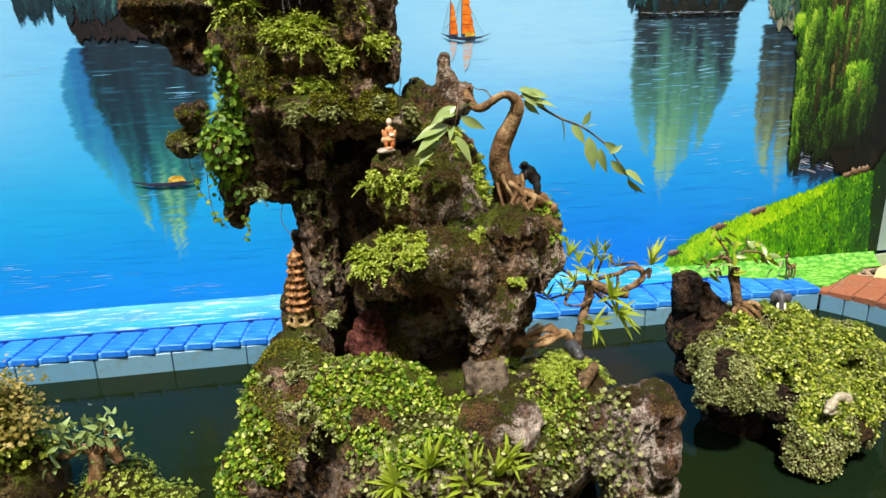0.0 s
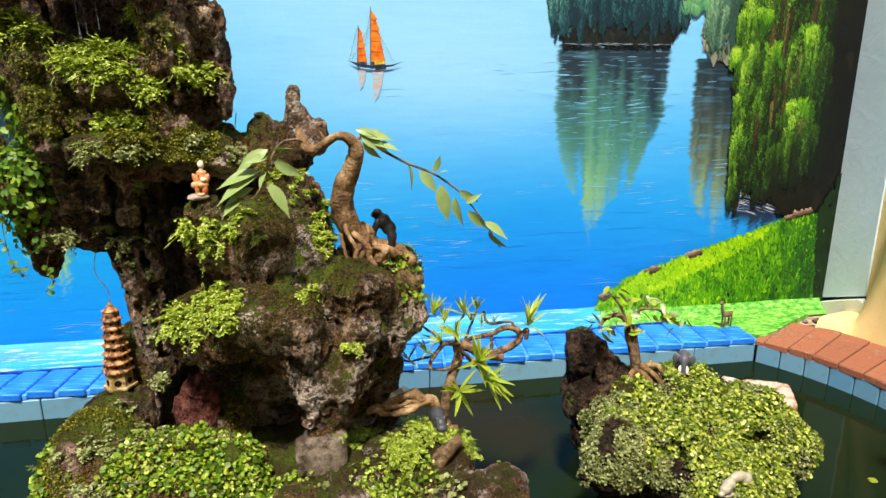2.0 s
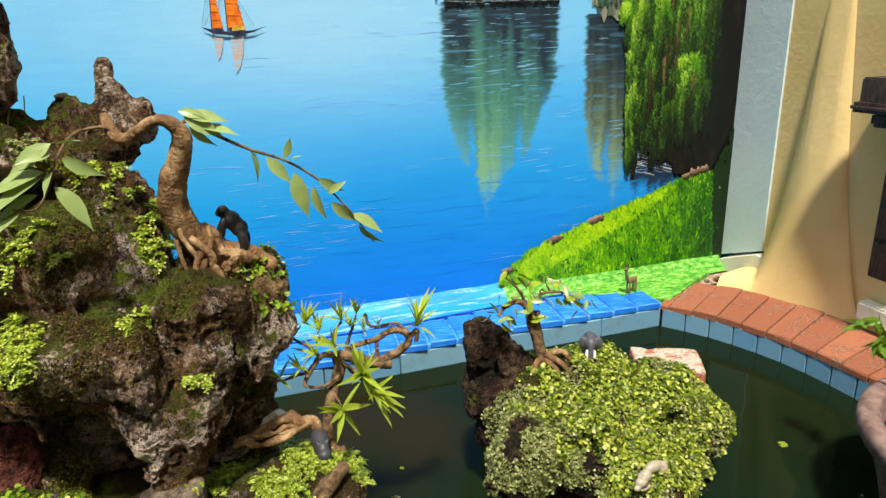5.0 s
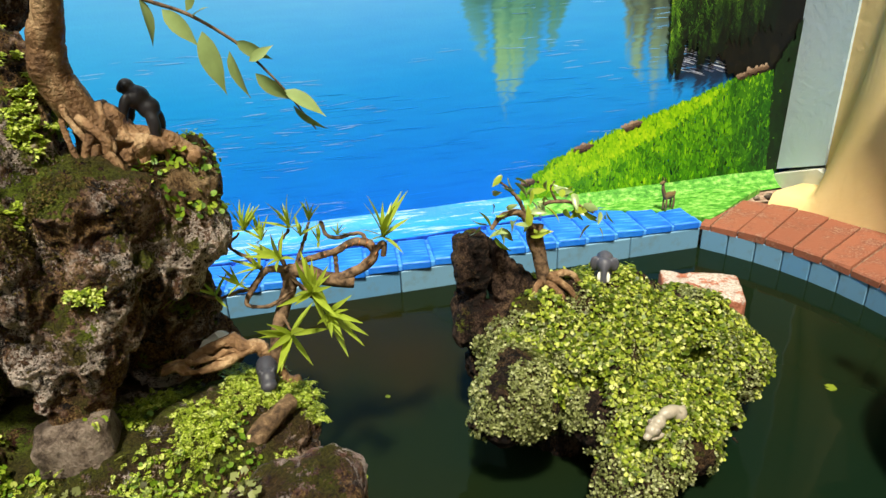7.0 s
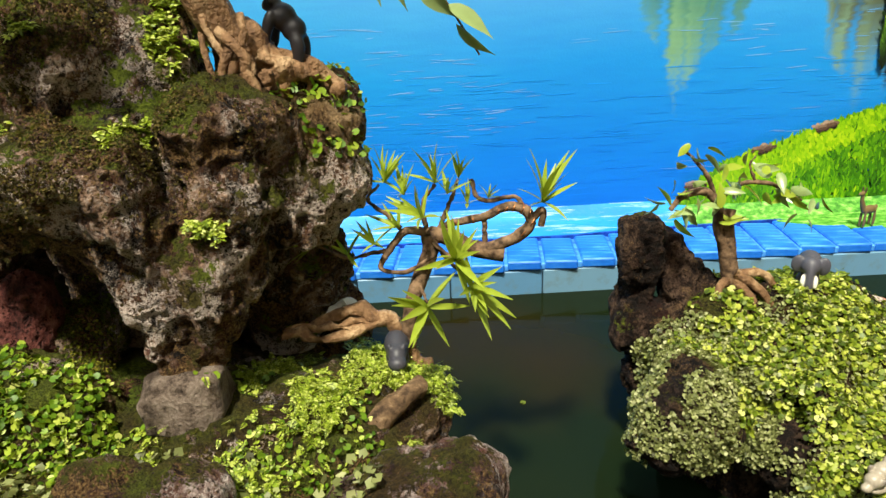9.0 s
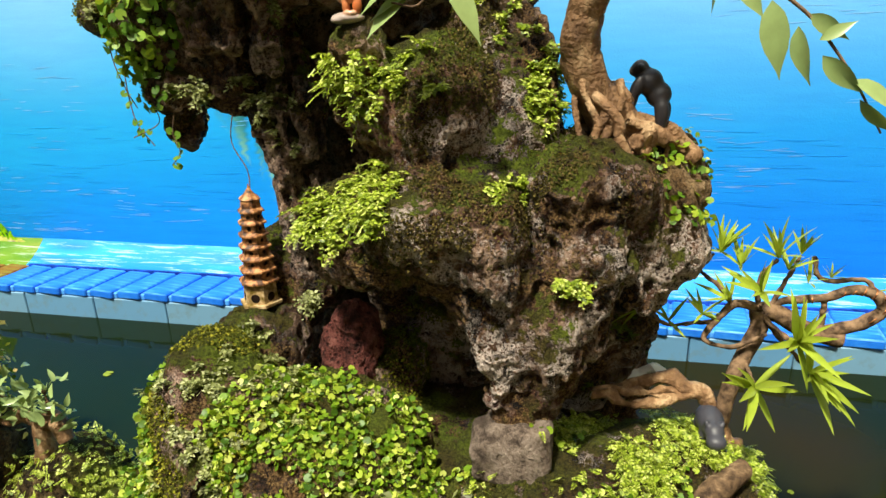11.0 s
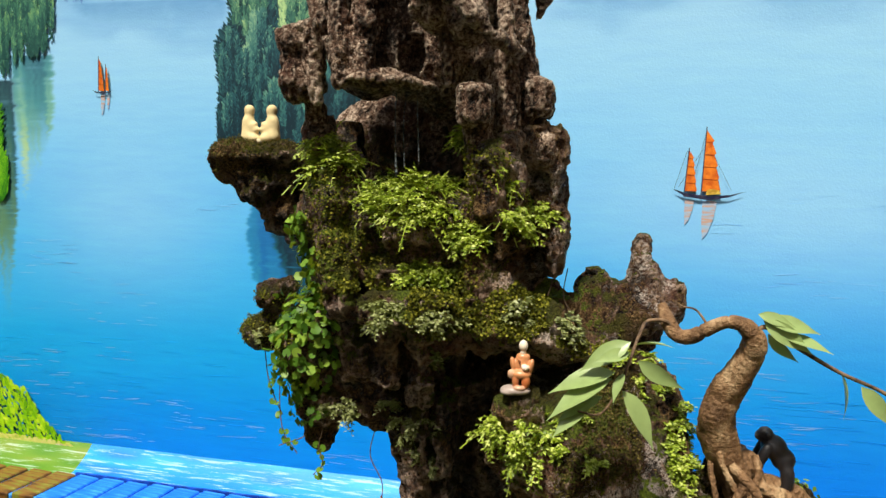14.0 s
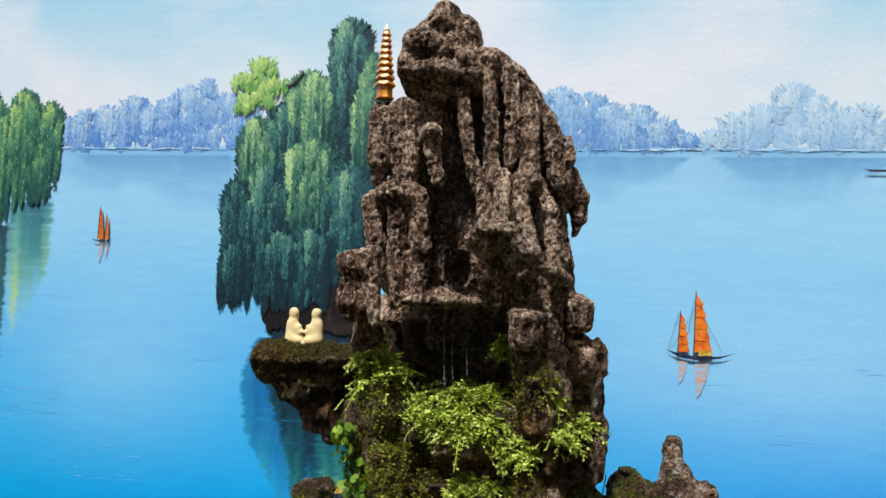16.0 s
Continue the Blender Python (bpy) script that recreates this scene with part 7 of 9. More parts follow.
figure("monk_statue", (0.4065, 1.497, 0.748), 0, [
    (ORANGE, 0.001, 0.001, 0.031, 0.0100, 0.0072, 0.013), (ORANGE, 0.0015, 0.001, 0.040, 0.0082, 0.006, 0.005), (ORANGE, 0, -0.003, 0.020, 0.0122, 0.009, 0.0062),
    ((186, 112, 70), -0.006, -0.006, 0.012, 0.0042, 0.005, 0.009), ((186, 104, 58), 0.006, -0.006, 0.012, 0.0052, 0.005, 0.009), (ORANGE, -0.0095, -0.002, 0.030, 0.0036, 0.0042, 0.010, 14), (ORANGE, 0.0112, -0.003, 0.030, 0.0036, 0.0045, 0.009, -10),
    (CREAM, 0.005, -0.008, 0.029, 0.0045, 0.0038, 0.0038), ((206, 160, 128), -0.0115, -0.006, 0.020, 0.0042, 0.0042, 0.0055), ((104, 60, 42), -0.0015, -0.0068, 0.035, 0.0010, 0.0012, 0.007, 30),
    (CREAM, 0.0015, 0, 0.0535, 0.0054, 0.0054, 0.0070), (CREAM, 0.0015, 0, 0.046, 0.0034, 0.0034, 0.003), ((196, 150, 120), -0.001, -0.010, 0.0045, 0.007, 0.004, 0.003),
    (STONEC, -0.006, -0.003, 0.0, 0.018, 0.011, 0.006), (STONEC, -0.014, -0.006, -0.002, 0.010, 0.008, 0.004)], GLAZE, "small orange-robed ceramic statue seated on a pale stone", "statue", h=0.0006, k=0.0016, scale=0.84)
DEERC = (112, 92, 60)
figure("toy_deer", (1.79, 2.285, 0.141), 18, [
    (DEERC, 0, 0, 0.040, 0.022, 0.008, 0.010), (DEERC, -0.022, 0, 0.052, 0.006, 0.005, 0.016, 18), (DEERC, -0.028, 0, 0.070, 0.004, 0.004, 0.012), (DEERC, -0.033, 0, 0.082, 0.008, 0.0045, 0.0045, 10), ((70, 56, 40), -0.026, 0.004, 0.090, 0.0022, 0.0022, 0.007), ((70, 56, 40), -0.026, -0.004, 0.090, 0.0022, 0.0022, 0.007), (DEERC, 0.021, 0, 0.044, 0.004, 0.003, 0.005),
    (DEERC, -0.014, 0.005, 0.018, 0.0032, 0.003, 0.020), (DEERC, -0.014, -0.005, 0.018, 0.0032, 0.003, 0.020), (DEERC, 0.015, 0.005, 0.018, 0.0035, 0.003, 0.020), (DEERC, 0.015, -0.005, 0.018, 0.0035, 0.003, 0.020)], CLAY, "brown toy deer standing on the painted grass", "toy")

TERRA = Mat("weathered_terracotta", 0.6, 0.35)
TERRA.color(TERRA.ramp(TERRA.noise(140, 5), (0.40, rgb(66, 42, 26)), (0.5, rgb(142, 92, 54)), (0.62, rgb(190, 140, 92)))).bump(TERRA.noise(300), 0.3, 0.001)
GOLD = Mat("gold_glaze", 0.3, 0.6)
GOLD.color(GOLD.ramp(GOLD.noise(120, 4), (0.35, rgb(150, 84, 16)), (0.55, rgb(214, 140, 34)), (0.75, rgb(236, 176, 70))))
# near-black flat colour that stands for the shade inside the pagoda's openings
HOLE_SHADE = Mat("opening_shade", 0.9, 0.1)
HOLE_SHADE.color(HOLE_SHADE.ramp(HOLE_SHADE.noise(90), (0.4, rgb(18, 12, 8)), (0.6, rgb(34, 24, 16))))
STAINED = Mat("stained_plaster", 0.8, 0.2)
STAINED.color(STAINED.ramp(STAINED.noise(120, 5), (0.36, rgb(92, 76, 24)), (0.52, rgb(150, 124, 84)), (0.66, rgb(190, 166, 128))))


def ring_mesh(sides, rows):
    """A turned prism from (radius, height, lift of the corners) rows."""
    bm = bmesh.new()
    rings = []
    for r, z, lift in rows:
        ring = []
        for k in range(sides * 2):
            a = math.pi * k / sides
            corner = k % 2 == 0
            rr = r * (1.0 if corner else math.cos(math.pi / sides))
            ring.append(bm.verts.new((rr * math.cos(a), rr * math.sin(a), z + (lift if corner else 0))))
        rings.append(ring)
    n = sides * 2
    for a, b in zip(rings, rings[1:]):
        for k in range(n):
            bm.faces.new((a[k], a[(k + 1) % n], b[(k + 1) % n], b[k]))
    bm.faces.new(rings[0][::-1])
    bm.faces.new(rings[-1])
    return bm


def pagoda(name, at, height, radius, tiers, mat, label, turn, holes=True, tilt=0.0):
    root = empty(name, (0, 0, 0), label, "pagoda")
    base = height * 0.19 if holes else height * 0.18
    part("base", ring_mesh(6, [(radius * 1.12, 0, 0), (radius * 1.12, base * 0.12, 0), (radius * 0.92, base * 0.14, 0), (radius * 0.86, base, 0)]), root, "stained plaster base" if holes else "", STAINED if holes else mat)
    z, r = base, radius
    step = height * (0.68 if holes else 0.72) / tiers
    for k in range(tiers):
        part("roof", ring_mesh(6, [(r * 0.84, z, 0), (r * 1.08, z + step * 0.03, step * 0.05), (r * 1.07, z + step * 0.15, step * 0.06), (r * 0.84, z + step * 0.40, 0)]), root, "", mat)
        body = part("storey", ring_mesh(6, [(r * 0.83, z + step * 0.36, 0), (r * 0.79, z + step, 0)]), root, "", mat)
        if holes and k < tiers - 1:
            for q in range(6):
                a = radians(30 + 60 * q)
                d = r * 0.812 * math.cos(math.pi / 6)
                bm = bmesh.new()
                bmesh.ops.create_circle(bm, cap_ends=True, segments=12, radius=step * 0.17, matrix=pose(d * math.cos(a) * 1.015, d * math.sin(a) * 1.015, z + step * 0.70, 90, 0, math.degrees(a) + 90))
                part("opening", bm, body, "flat dark disc standing for the shade in a round opening", HOLE_SHADE)
        z += step
        r *= 0.93 if holes else 0.88
    part("spire", ring_mesh(6, [(r * 0.85, z, 0), (r * 0.95, z + 0.001, 0.001), (r * 0.45, z + (height - z) * 0.4, 0), (r * 0.12, z + (height - z) * 0.75, 0), (r * 0.03, height, 0)]), root, "", mat)
    if holes:
        d = radius * 0.89 * math.cos(math.pi / 6)
        for q in range(6):
            a = radians(30 + 60 * q)
            bm = bmesh.new()
            bmesh.ops.create_circle(bm, cap_ends=True, segments=14, radius=base * 0.20, matrix=pose(d * math.cos(a) * 1.03, d * math.sin(a) * 1.03, base * 0.40, 90, 0, math.degrees(a) + 90))
            part("doorway", bm, root, "flat dark disc standing for the shade in an arched doorway", HOLE_SHADE)
    root.matrix_world = pose(*at, tilt, 0, turn)
    return root


pagoda("pagoda", (0.235, 1.581, 0.431), 0.146, 0.0232, 7, TERRA, "weathered brown clay pagoda with seven storeys on a mossy ledge", 8, tilt=-1.5)
gold = empty("small_pagoda", (0, 0, 0), "small gold-glazed pagoda on the high shoulder", "pagoda")
part("base", ring_mesh(6, [(0.0112, 0, 0), (0.0112, 0.002, 0), (0.0095, 0.003, 0), (0.0092, 0.016, 0)]), gold, "", GOLD)
z, r = 0.0145, 0.0128
for k in range(9):
    h = 0.0082 - 0.0002 * k
    part("roof", ring_mesh(6, [(r * 0.70, z + h * 0.05, 0), (r, z, h * 0.16), (r * 1.0, z + h * 0.14, h * 0.16), (r * 0.86, z + h * 0.52, 0.0), (r * 0.66, z + h * 0.80, 0), (r * 0.66, z + h * 1.12, 0)]), gold, "", GOLD)
    z += h
    r *= 0.905
part("spire", ring_mesh(6, [(r * 0.7, z - 0.001, 0), (r * 0.8, z + 0.001, 0), (r * 0.5, z + 0.004, 0), (r * 0.35, z + 0.006, 0), (r * 0.05, z + 0.009, 0)]), gold, "pale tip", WHITE)
gold.matrix_world = pose(0.177, 1.54, 1.294, 0, 0, 5)

# clay pot with soil at the water's edge
POT = Mat("purple_brown_clay", 0.7, 0.3)
POT.color(POT.ramp(POT.noise(40, 6), (0.35, rgb(92, 70, 68)), (0.6, rgb(134, 110, 106)))).bump(POT.noise(150), 0.3, 0.002)
pot = empty("plant_pot", (1.822, 1.245, 0.0), "large purple-brown clay pot of soil standing in the pond", "pot")


def lathe(rows, sides=40):
    a = np.linspace(0, 2 * np.pi, sides, endpoint=False)
    V = np.vstack([np.column_stack((r * np.cos(a), r * np.sin(a), np.full(sides, z))) for r, z in rows])
    i, j = np.meshgrid(np.arange(len(rows) - 1), np.arange(sides), indexing="ij")
    p, q = i * sides + j, i * sides + (j + 1) % sides
    return V, np.stack((p, q, q + sides, p + sides), -1).reshape(-1, 4)


V, F = lathe([(0.0, -0.12), (0.13, -0.12), (0.155, 0.02), (0.185, 0.15), (0.208, 0.225), (0.226, 0.235), (0.232, 0.252), (0.230, 0.268), (0.222, 0.273), (0.200, 0.273), (0.192, 0.262), (0.184, 0.20)], 64)
V = V + np.column_stack([vnoise(V, 0.05, k) * 0.0015 for k in range(3)])
part("body", mesh_np("body", V, F, POT, True), pot)
V, F = lathe([(0.0, 0.235), (0.05, 0.24), (0.10, 0.237), (0.15, 0.233), (0.187, 0.228)], 48)
V = V + np.column_stack((0 * V[:, 0], 0 * V[:, 0], vnoise(V, 0.025) * 0.008 + vnoise(V, 0.012, 2) * 0.004))
part("soil", mesh_np("soil", V, F, SOIL, True), pot, "dark crumbly soil")

# dark wooden corbel shelf on the house wall
shelf = empty("wall_shelf", (SIDE, 1.755, 0.70), "dark carved wooden shelf fixed to the ochre wall", "shelf")
part("top", boxed(-0.115, 0, -0.2, 0.135, 0.022, 0.085, 0.004), shelf, "", SHUTTER)
part("moulding", boxed(-0.13, 0, -0.21, 0.15, 0.004, 0.028, 0.009), shelf, "", SHUTTER)
part("bracket", boxed(-0.10, 0, -0.18, 0.112, -0.03, 0.006, 0.008), shelf, "", SHUTTER)

# ---- plants ----
def patch(name, sk, specs, mat, label, category="plant", gaps=0.0):
    """One growth of uncountable leaves. specs: (shape, count, centre, radii, small, large, up, wild, least upward normal)."""
    got = []
    for shape, n, at, rad, a, b, up, wild, least in specs:
        P, N = sk.pick(n, np.array(at), rad, least, -0.6, gaps)
        if len(P):
            got.append(strew(shape, P, N, sizes(len(P), a, b), up, wild, 0.35, N * 0.6 + np.array((0, -0.5, 0.2))))
    V, F = merge(*got)
    return thing(name, mesh_np(name, V, F, mat, True), label, category, kind="stuff")


LEAF, SPRAY, TINY = round_leaf(7), sprig(4), round_leaf(5)


LEAFLET = np.array([(0, 0, 0), (0.30, 0.45, 0.07), (0, 1, -0.06), (-0.30, 0.45, 0.07), (0, 0.5, 0)]), np.array([(0, 1, 2, 4), (0, 4, 2, 3)])


def sprays(name, sk, specs, mat, label, leaf=(0.0042, 0.0082)):
    """Ferny tufts: a few drooping stems from each root, with leaflets on both sides. specs: (roots, centre, radii, short, long, least upward normal)."""
    got = []
    for n, at, rad, a, b, least in specs:
        P, N = sk.pick(n, np.array(at), rad, least, -0.3)
        if not len(P):
            continue
        m = rng.integers(3, 7, len(P))
        long = np.repeat(sizes(len(P), a, b), m) * rng.uniform(0.6, 1.5, m.sum())
        P, N = np.repeat(P, m, axis=0), np.repeat(N, m, axis=0)
        way = unit(N * 0.6 + np.array((0, -0.5, 0.35)) + rng.normal(0, 0.55, P.shape))
        side = unit(np.cross(way, np.array((0.04, 0.03, 1.0))))
        steps = 9
        u = np.tile((np.arange(steps) + 0.8) / steps, len(P)) + rng.normal(0, 0.03, len(P) * steps)
        P, N, W, S, G = (np.repeat(q, steps, axis=0) for q in (P, N, way, side, long[:, None]))
        at_ = P + W * G * u[:, None] - np.array((0, 0, 1.0)) * G * (0.45 * u * u)[:, None]
        flip = np.where(np.arange(len(u)) % 2 == 0, 1.0, -1.0)[:, None]
        fall = W - np.array((0, 0, 0.9)) * u[:, None]
        got.append(strew(LEAFLET, at_, N, rng.uniform(*leaf, len(u)) * (1.1 - 0.45 * u), 0.66, 0.4, 0.0, S * flip + 0.55 * fall, 0.3))
        keep = np.arange(len(u)) % 3 == 1
        T = unit(fall[keep])
        X = unit(np.cross(T, np.array((0.3, 0.9, 0.2)))) * 0.0007
        Q = at_[keep] - T * G[keep] * 0.19
        E = at_[keep] + T * G[keep] * 0.19
        V = np.stack((Q - X, Q + X, E + X * 0.7, E - X * 0.7), 1).reshape(-1, 3)
        got.append((V, np.arange(len(V)).reshape(-1, 4)))
    V, F = merge(*got)
    return thing(name, mesh_np(name, V, F, mat, True), label, "plant", kind="stuff")


# creeping leaves on the islet
patch("creeping_leaves", islet_skin, [(LEAF, 19000, (1.325, 1.60, 0.24), (0.225, 0.24, 0.15), 0.0036, 0.0082, 0.35, 0.55, -0.25)], CLOVER, "carpet of small yellow-green round leaves on the islet", gaps=0.82)
patch("fine_creeper", islet_skin, [(TINY, 12500, (1.095, 1.550, 0.24), (0.098, 0.105, 0.10), 0.0028, 0.0058, 0.25, 0.7, -0.7), (TINY, 7500, (1.47, 1.59, 0.20), (0.11, 0.13, 0.10), 0.0028, 0.0060, 0.3, 0.7, -0.5), (TINY, 5500, (1.30, 1.46, 0.12), (0.15, 0.10, 0.09), 0.0030, 0.0064, 0.3, 0.7, -0.6), (TINY, 3500, (1.40, 1.66, 0.27), (0.1, 0.08, 0.06), 0.0030, 0.0060, 0.3, 0.7, -0.3), (TINY, 5000, (1.25, 1.58, 0.25), (0.15, 0.14, 0.10), 0.0030, 0.0060, 0.3, 0.7, -0.3)], MINI, "cushions of tiny grey-green leaves hanging over the rock", gaps=0.55)

# on the mountain
patch("pennywort", skin, [(LEAF, 3600, (0.40, 1.38, 0.37), (0.15, 0.14, 0.11), 0.0040, 0.0086, 0.45, 0.9, -0.1), (LEAF, 2000, (0.12, 1.46, 0.24), (0.08, 0.12, 0.15), 0.0046, 0.0098, 0.4, 0.9, -0.4), (LEAF, 800, (0.64, 1.40, 0.32), (0.13, 0.12, 0.09), 0.0040, 0.0088, 0.5, 0.9, 0.0), (LEAF, 260, (0.70, 1.57, 0.60), (0.07, 0.06, 0.05), 0.0046, 0.0092, 0.4, 0.7, 0.0)], PENNY, "light green pennywort leaves over the mountain's foot", gaps=0.9)
patch("leafy_moss", skin, [(SPRAY, 1890, (0.71, 1.52, 0.32), (0.12, 0.10, 0.06), 0.0064, 0.0136, 0.7, 0.5, 0.1), (SPRAY, 220, (0.60, 1.40, 0.34), (0.10, 0.08, 0.06), 0.0070, 0.0136, 0.6, 0.5, 0.0)], SPRIG, "bright green leafy moss on the low shelf", gaps=0.75)
sprays("fern_sprigs", skin, [(52, (0.188, 1.540, 0.987), (0.037, 0.08, 0.020), 0.016, 0.030, -0.6), (100, (0.278, 1.530, 0.943), (0.062, 0.09, 0.030), 0.016, 0.032, -0.6), (18, (0.309, 1.560, 1.004), (0.019, 0.08, 0.034), 0.012, 0.022, -0.6), (10, (0.373, 1.560, 0.964), (0.033, 0.08, 0.013), 0.014, 0.028, -0.6), (28, (0.407, 1.580, 0.919), (0.033, 0.08, 0.017), 0.014, 0.028, -0.6), (20, (0.335, 1.540, 0.900), (0.022, 0.08, 0.013), 0.012, 0.022, -0.6), (30, (0.290, 1.520, 0.857), (0.040, 0.08, 0.009), 0.012, 0.022, -0.6)], SPRIG, "airy light green fern sprigs on the middle ledges")
sprays("fern_sprigs", skin, [(40, (0.403, 1.490, 0.695), (0.041, 0.08, 0.033), 0.012, 0.024, -0.6), (10, (0.466, 1.490, 0.706), (0.035, 0.08, 0.021), 0.010, 0.020, -0.6), (80, (0.405, 1.460, 0.597), (0.055, 0.08, 0.025), 0.012, 0.024, -0.4), (44, (0.365, 1.470, 0.565), (0.038, 0.08, 0.023), 0.014, 0.026, -0.6), (10, (0.549, 1.460, 0.605), (0.016, 0.08, 0.008), 0.008, 0.014, -0.6), (6, (0.604, 1.430, 0.529), (0.012, 0.08, 0.018), 0.008, 0.015, -0.6), (50, (0.572, 1.555, 0.690), (0.018, 0.08, 0.040), 0.008, 0.016, -0.6), (16, (0.53, 1.58, 0.76), (0.05, 0.06, 0.03), 0.008, 0.015, -0.3), (10, (0.613, 1.540, 0.610), (0.018, 0.08, 0.014), 0.008, 0.014, -0.6)], SPRIG, "yellow-green fern sprigs on the boulder and hill")
sprays("pale_sprigs", skin, [(14, (0.317, 1.500, 0.815), (0.021, 0.08, 0.010), 0.010, 0.018, -0.6), (18, (0.262, 1.510, 0.815), (0.013, 0.08, 0.015), 0.010, 0.018, -0.6), (10, (0.392, 1.530, 0.823), (0.025, 0.08, 0.012), 0.010, 0.016, -0.6), (9, (0.450, 1.560, 0.806), (0.025, 0.08, 0.011), 0.010, 0.016, -0.6), (8, (0.300, 1.560, 0.755), (0.016, 0.08, 0.016), 0.008, 0.014, -0.6), (14, (0.209, 1.560, 0.685), (0.046, 0.08, 0.017), 0.010, 0.018, -0.6), (12, (0.279, 1.570, 0.667), (0.028, 0.08, 0.024), 0.010, 0.018, -0.6), (8, (0.065, 1.58, 0.765), (0.05, 0.06, 0.04), 0.009, 0.017, -0.5), (18, (0.303, 1.520, 0.434), (0.026, 0.08, 0.031), 0.010, 0.018, -0.6), (20, (0.227, 1.520, 0.393), (0.05, 0.08, 0.03), 0.012, 0.020, -0.6), (46, (0.20, 1.45, 0.33), (0.09, 0.12, 0.08), 0.010, 0.019, -0.4), (24, (0.30, 1.44, 0.40), (0.07, 0.10, 0.04), 0.009, 0.017, -0.3), (10, (0.286, 1.58, 0.56), (0.03, 0.08, 0.07), 0.008, 0.015, -0.8)], MINI, "small pale sprigs rooted in the crevices")
patch("fine_creeper", skin, [(TINY, 1080, (0.50, 1.32, 0.27), (0.2, 0.12, 0.1), 0.0057, 0.0114, 0.3, 0.7, -0.6)], MINI, "tiny grey-green leaves low on the mountain")
patch("hanging_vine", skin, [(LEAF, 520, (0.14, 1.54, 0.80), (0.05, 0.08, 0.11), 0.0075, 0.0145, 0.15, 0.5, -0.6), (LEAF, 93, (0.12, 1.56, 0.70), (0.05, 0.07, 0.05), 0.0070, 0.0130, 0.1, 0.6, -0.8)], VINE, "bright green vine leaves hanging down the overhang")
patch("boulder_plants", boulder_skin, [(TINY, 312, (0.72, 1.30, 0.28), (0.05, 0.09, 0.1), 0.0057, 0.0114, 0.3, 0.7, -0.5)], MINI, "tiny leaves in the boulder's cracks")

# fuzz of moss on the ledges and the hill
patch("green_moss", skin, [(TINY, 9000, (0.27, 1.54, 0.92), (0.15, 0.11, 0.085), 0.0016, 0.0036, 0.3, 0.9, -0.6), (TINY, 13000, (0.32, 1.52, 0.825), (0.16, 0.10, 0.035), 0.0018, 0.0040, 0.4, 0.9, -0.2), (TINY, 2500, (0.44, 1.58, 0.79), (0.10, 0.08, 0.04), 0.0016, 0.0036, 0.4, 0.9, -0.2), (TINY, 9000, (0.22, 1.46, 0.36), (0.12, 0.12, 0.11), 0.0016, 0.0040, 0.4, 0.9, -0.3), (TINY, 3000, (0.42, 1.56, 0.38), (0.06, 0.10, 0.05), 0.0016, 0.0036, 0.4, 0.9, -0.4), (TINY, 2000, (0.10, 1.58, 0.78), (0.07, 0.07, 0.07), 0.0016, 0.0036, 0.4, 0.9, -0.3)], MOSS, "short olive-green moss coating the ledges", gaps=0.9)
patch("brown_moss", skin, [(TINY, 4000, (0.08, 1.60, 0.98), (0.08, 0.07, 0.03), 0.0014, 0.0030, 0.4, 0.9, -0.2), (TINY, 11000, (0.49, 1.50, 0.67), (0.15, 0.13, 0.12), 0.0014, 0.0030, 0.3, 0.9, -0.6), (TINY, 1000, (0.60, 1.48, 0.60), (0.09, 0.10, 0.08), 0.0014, 0.0030, 0.2, 0.9, -0.7), (TINY, 2500, (0.44, 1.40, 0.58), (0.09, 0.10, 0.05), 0.0014, 0.0030, 0.3, 0.9, -0.4), (TINY, 4000, (0.55, 1.36, 0.30), (0.14, 0.10, 0.08), 0.0014, 0.0032, 0.4, 0.9, -0.2)], BROWNMOSS, "rough brown moss over the boulder and hill", gaps=1.02)

# mound to the west
patch("leafy_moss", mound_skin, [(SPRAY, 500, (-0.10, 1.60, 0.11), (0.14, 0.12, 0.06), 0.0070, 0.0149, 0.6, 0.5, 0.0)], SPRIG, "bright green leafy moss on the low mound")


def blades(shape, at, way, n, size, spread):
    """A rosette of leaves from one point, fanning about a direction."""
    way = unit(np.array(way, float))
    H = unit(way[None] + rng.normal(0, spread, (n, 3)))
    side = unit(np.cross(H, way[None] + rng.normal(0, 0.2, (n, 3))))
    Z = np.cross(side, H)
    Z = np.where((Z * way).sum(1, keepdims=True) < 0, -Z, Z)
    X = np.cross(H, Z)
    T, F = shape
    s = (size * rng.uniform(0.7, 1.1, n))[:, None, None]
    V = np.array(at)[None, None] + s * (T[None, :, :1] * X[:, None] + T[None, :, 1:2] * H[:, None] + T[None, :, 2:] * Z[:, None])
    return V.reshape(-1, 3), (F[None] + (np.arange(n) * len(T))[:, None, None]).reshape(-1, F.shape[1])


def stem(name, pts, r0, r1, mat, parent, label="", sides=9, knots=0.0, n=26):
    P = curve_pts(pts, n)
    u = np.linspace(0, 1, len(P))
    R = r0 + (r1 - r0) * u
    V, F = tube(P, R, sides)
    if knots:
        V = V + vnoise(V, max(r0, r1) * 1.3, len(pts)).reshape(-1, 1) * knots * unit(V - np.repeat(P, sides, axis=0))
    caps = np.array([[k * sides + j for j in (0, sides // 3, 2 * sides // 3, sides - 1)] for k in (0, len(P) - 1)])
    return part(name, mesh_np(name, V, np.vstack((F, caps)), mat, True), parent, label)


LANCE = blade_leaf(0.064, 0.14, 7, 0.35)
OVAL = blade_leaf(0.2, 0.24, 6, 0.4)
FICUS_LEAF = pointed_leaf(0.185, 0.2, 11, 0.3)

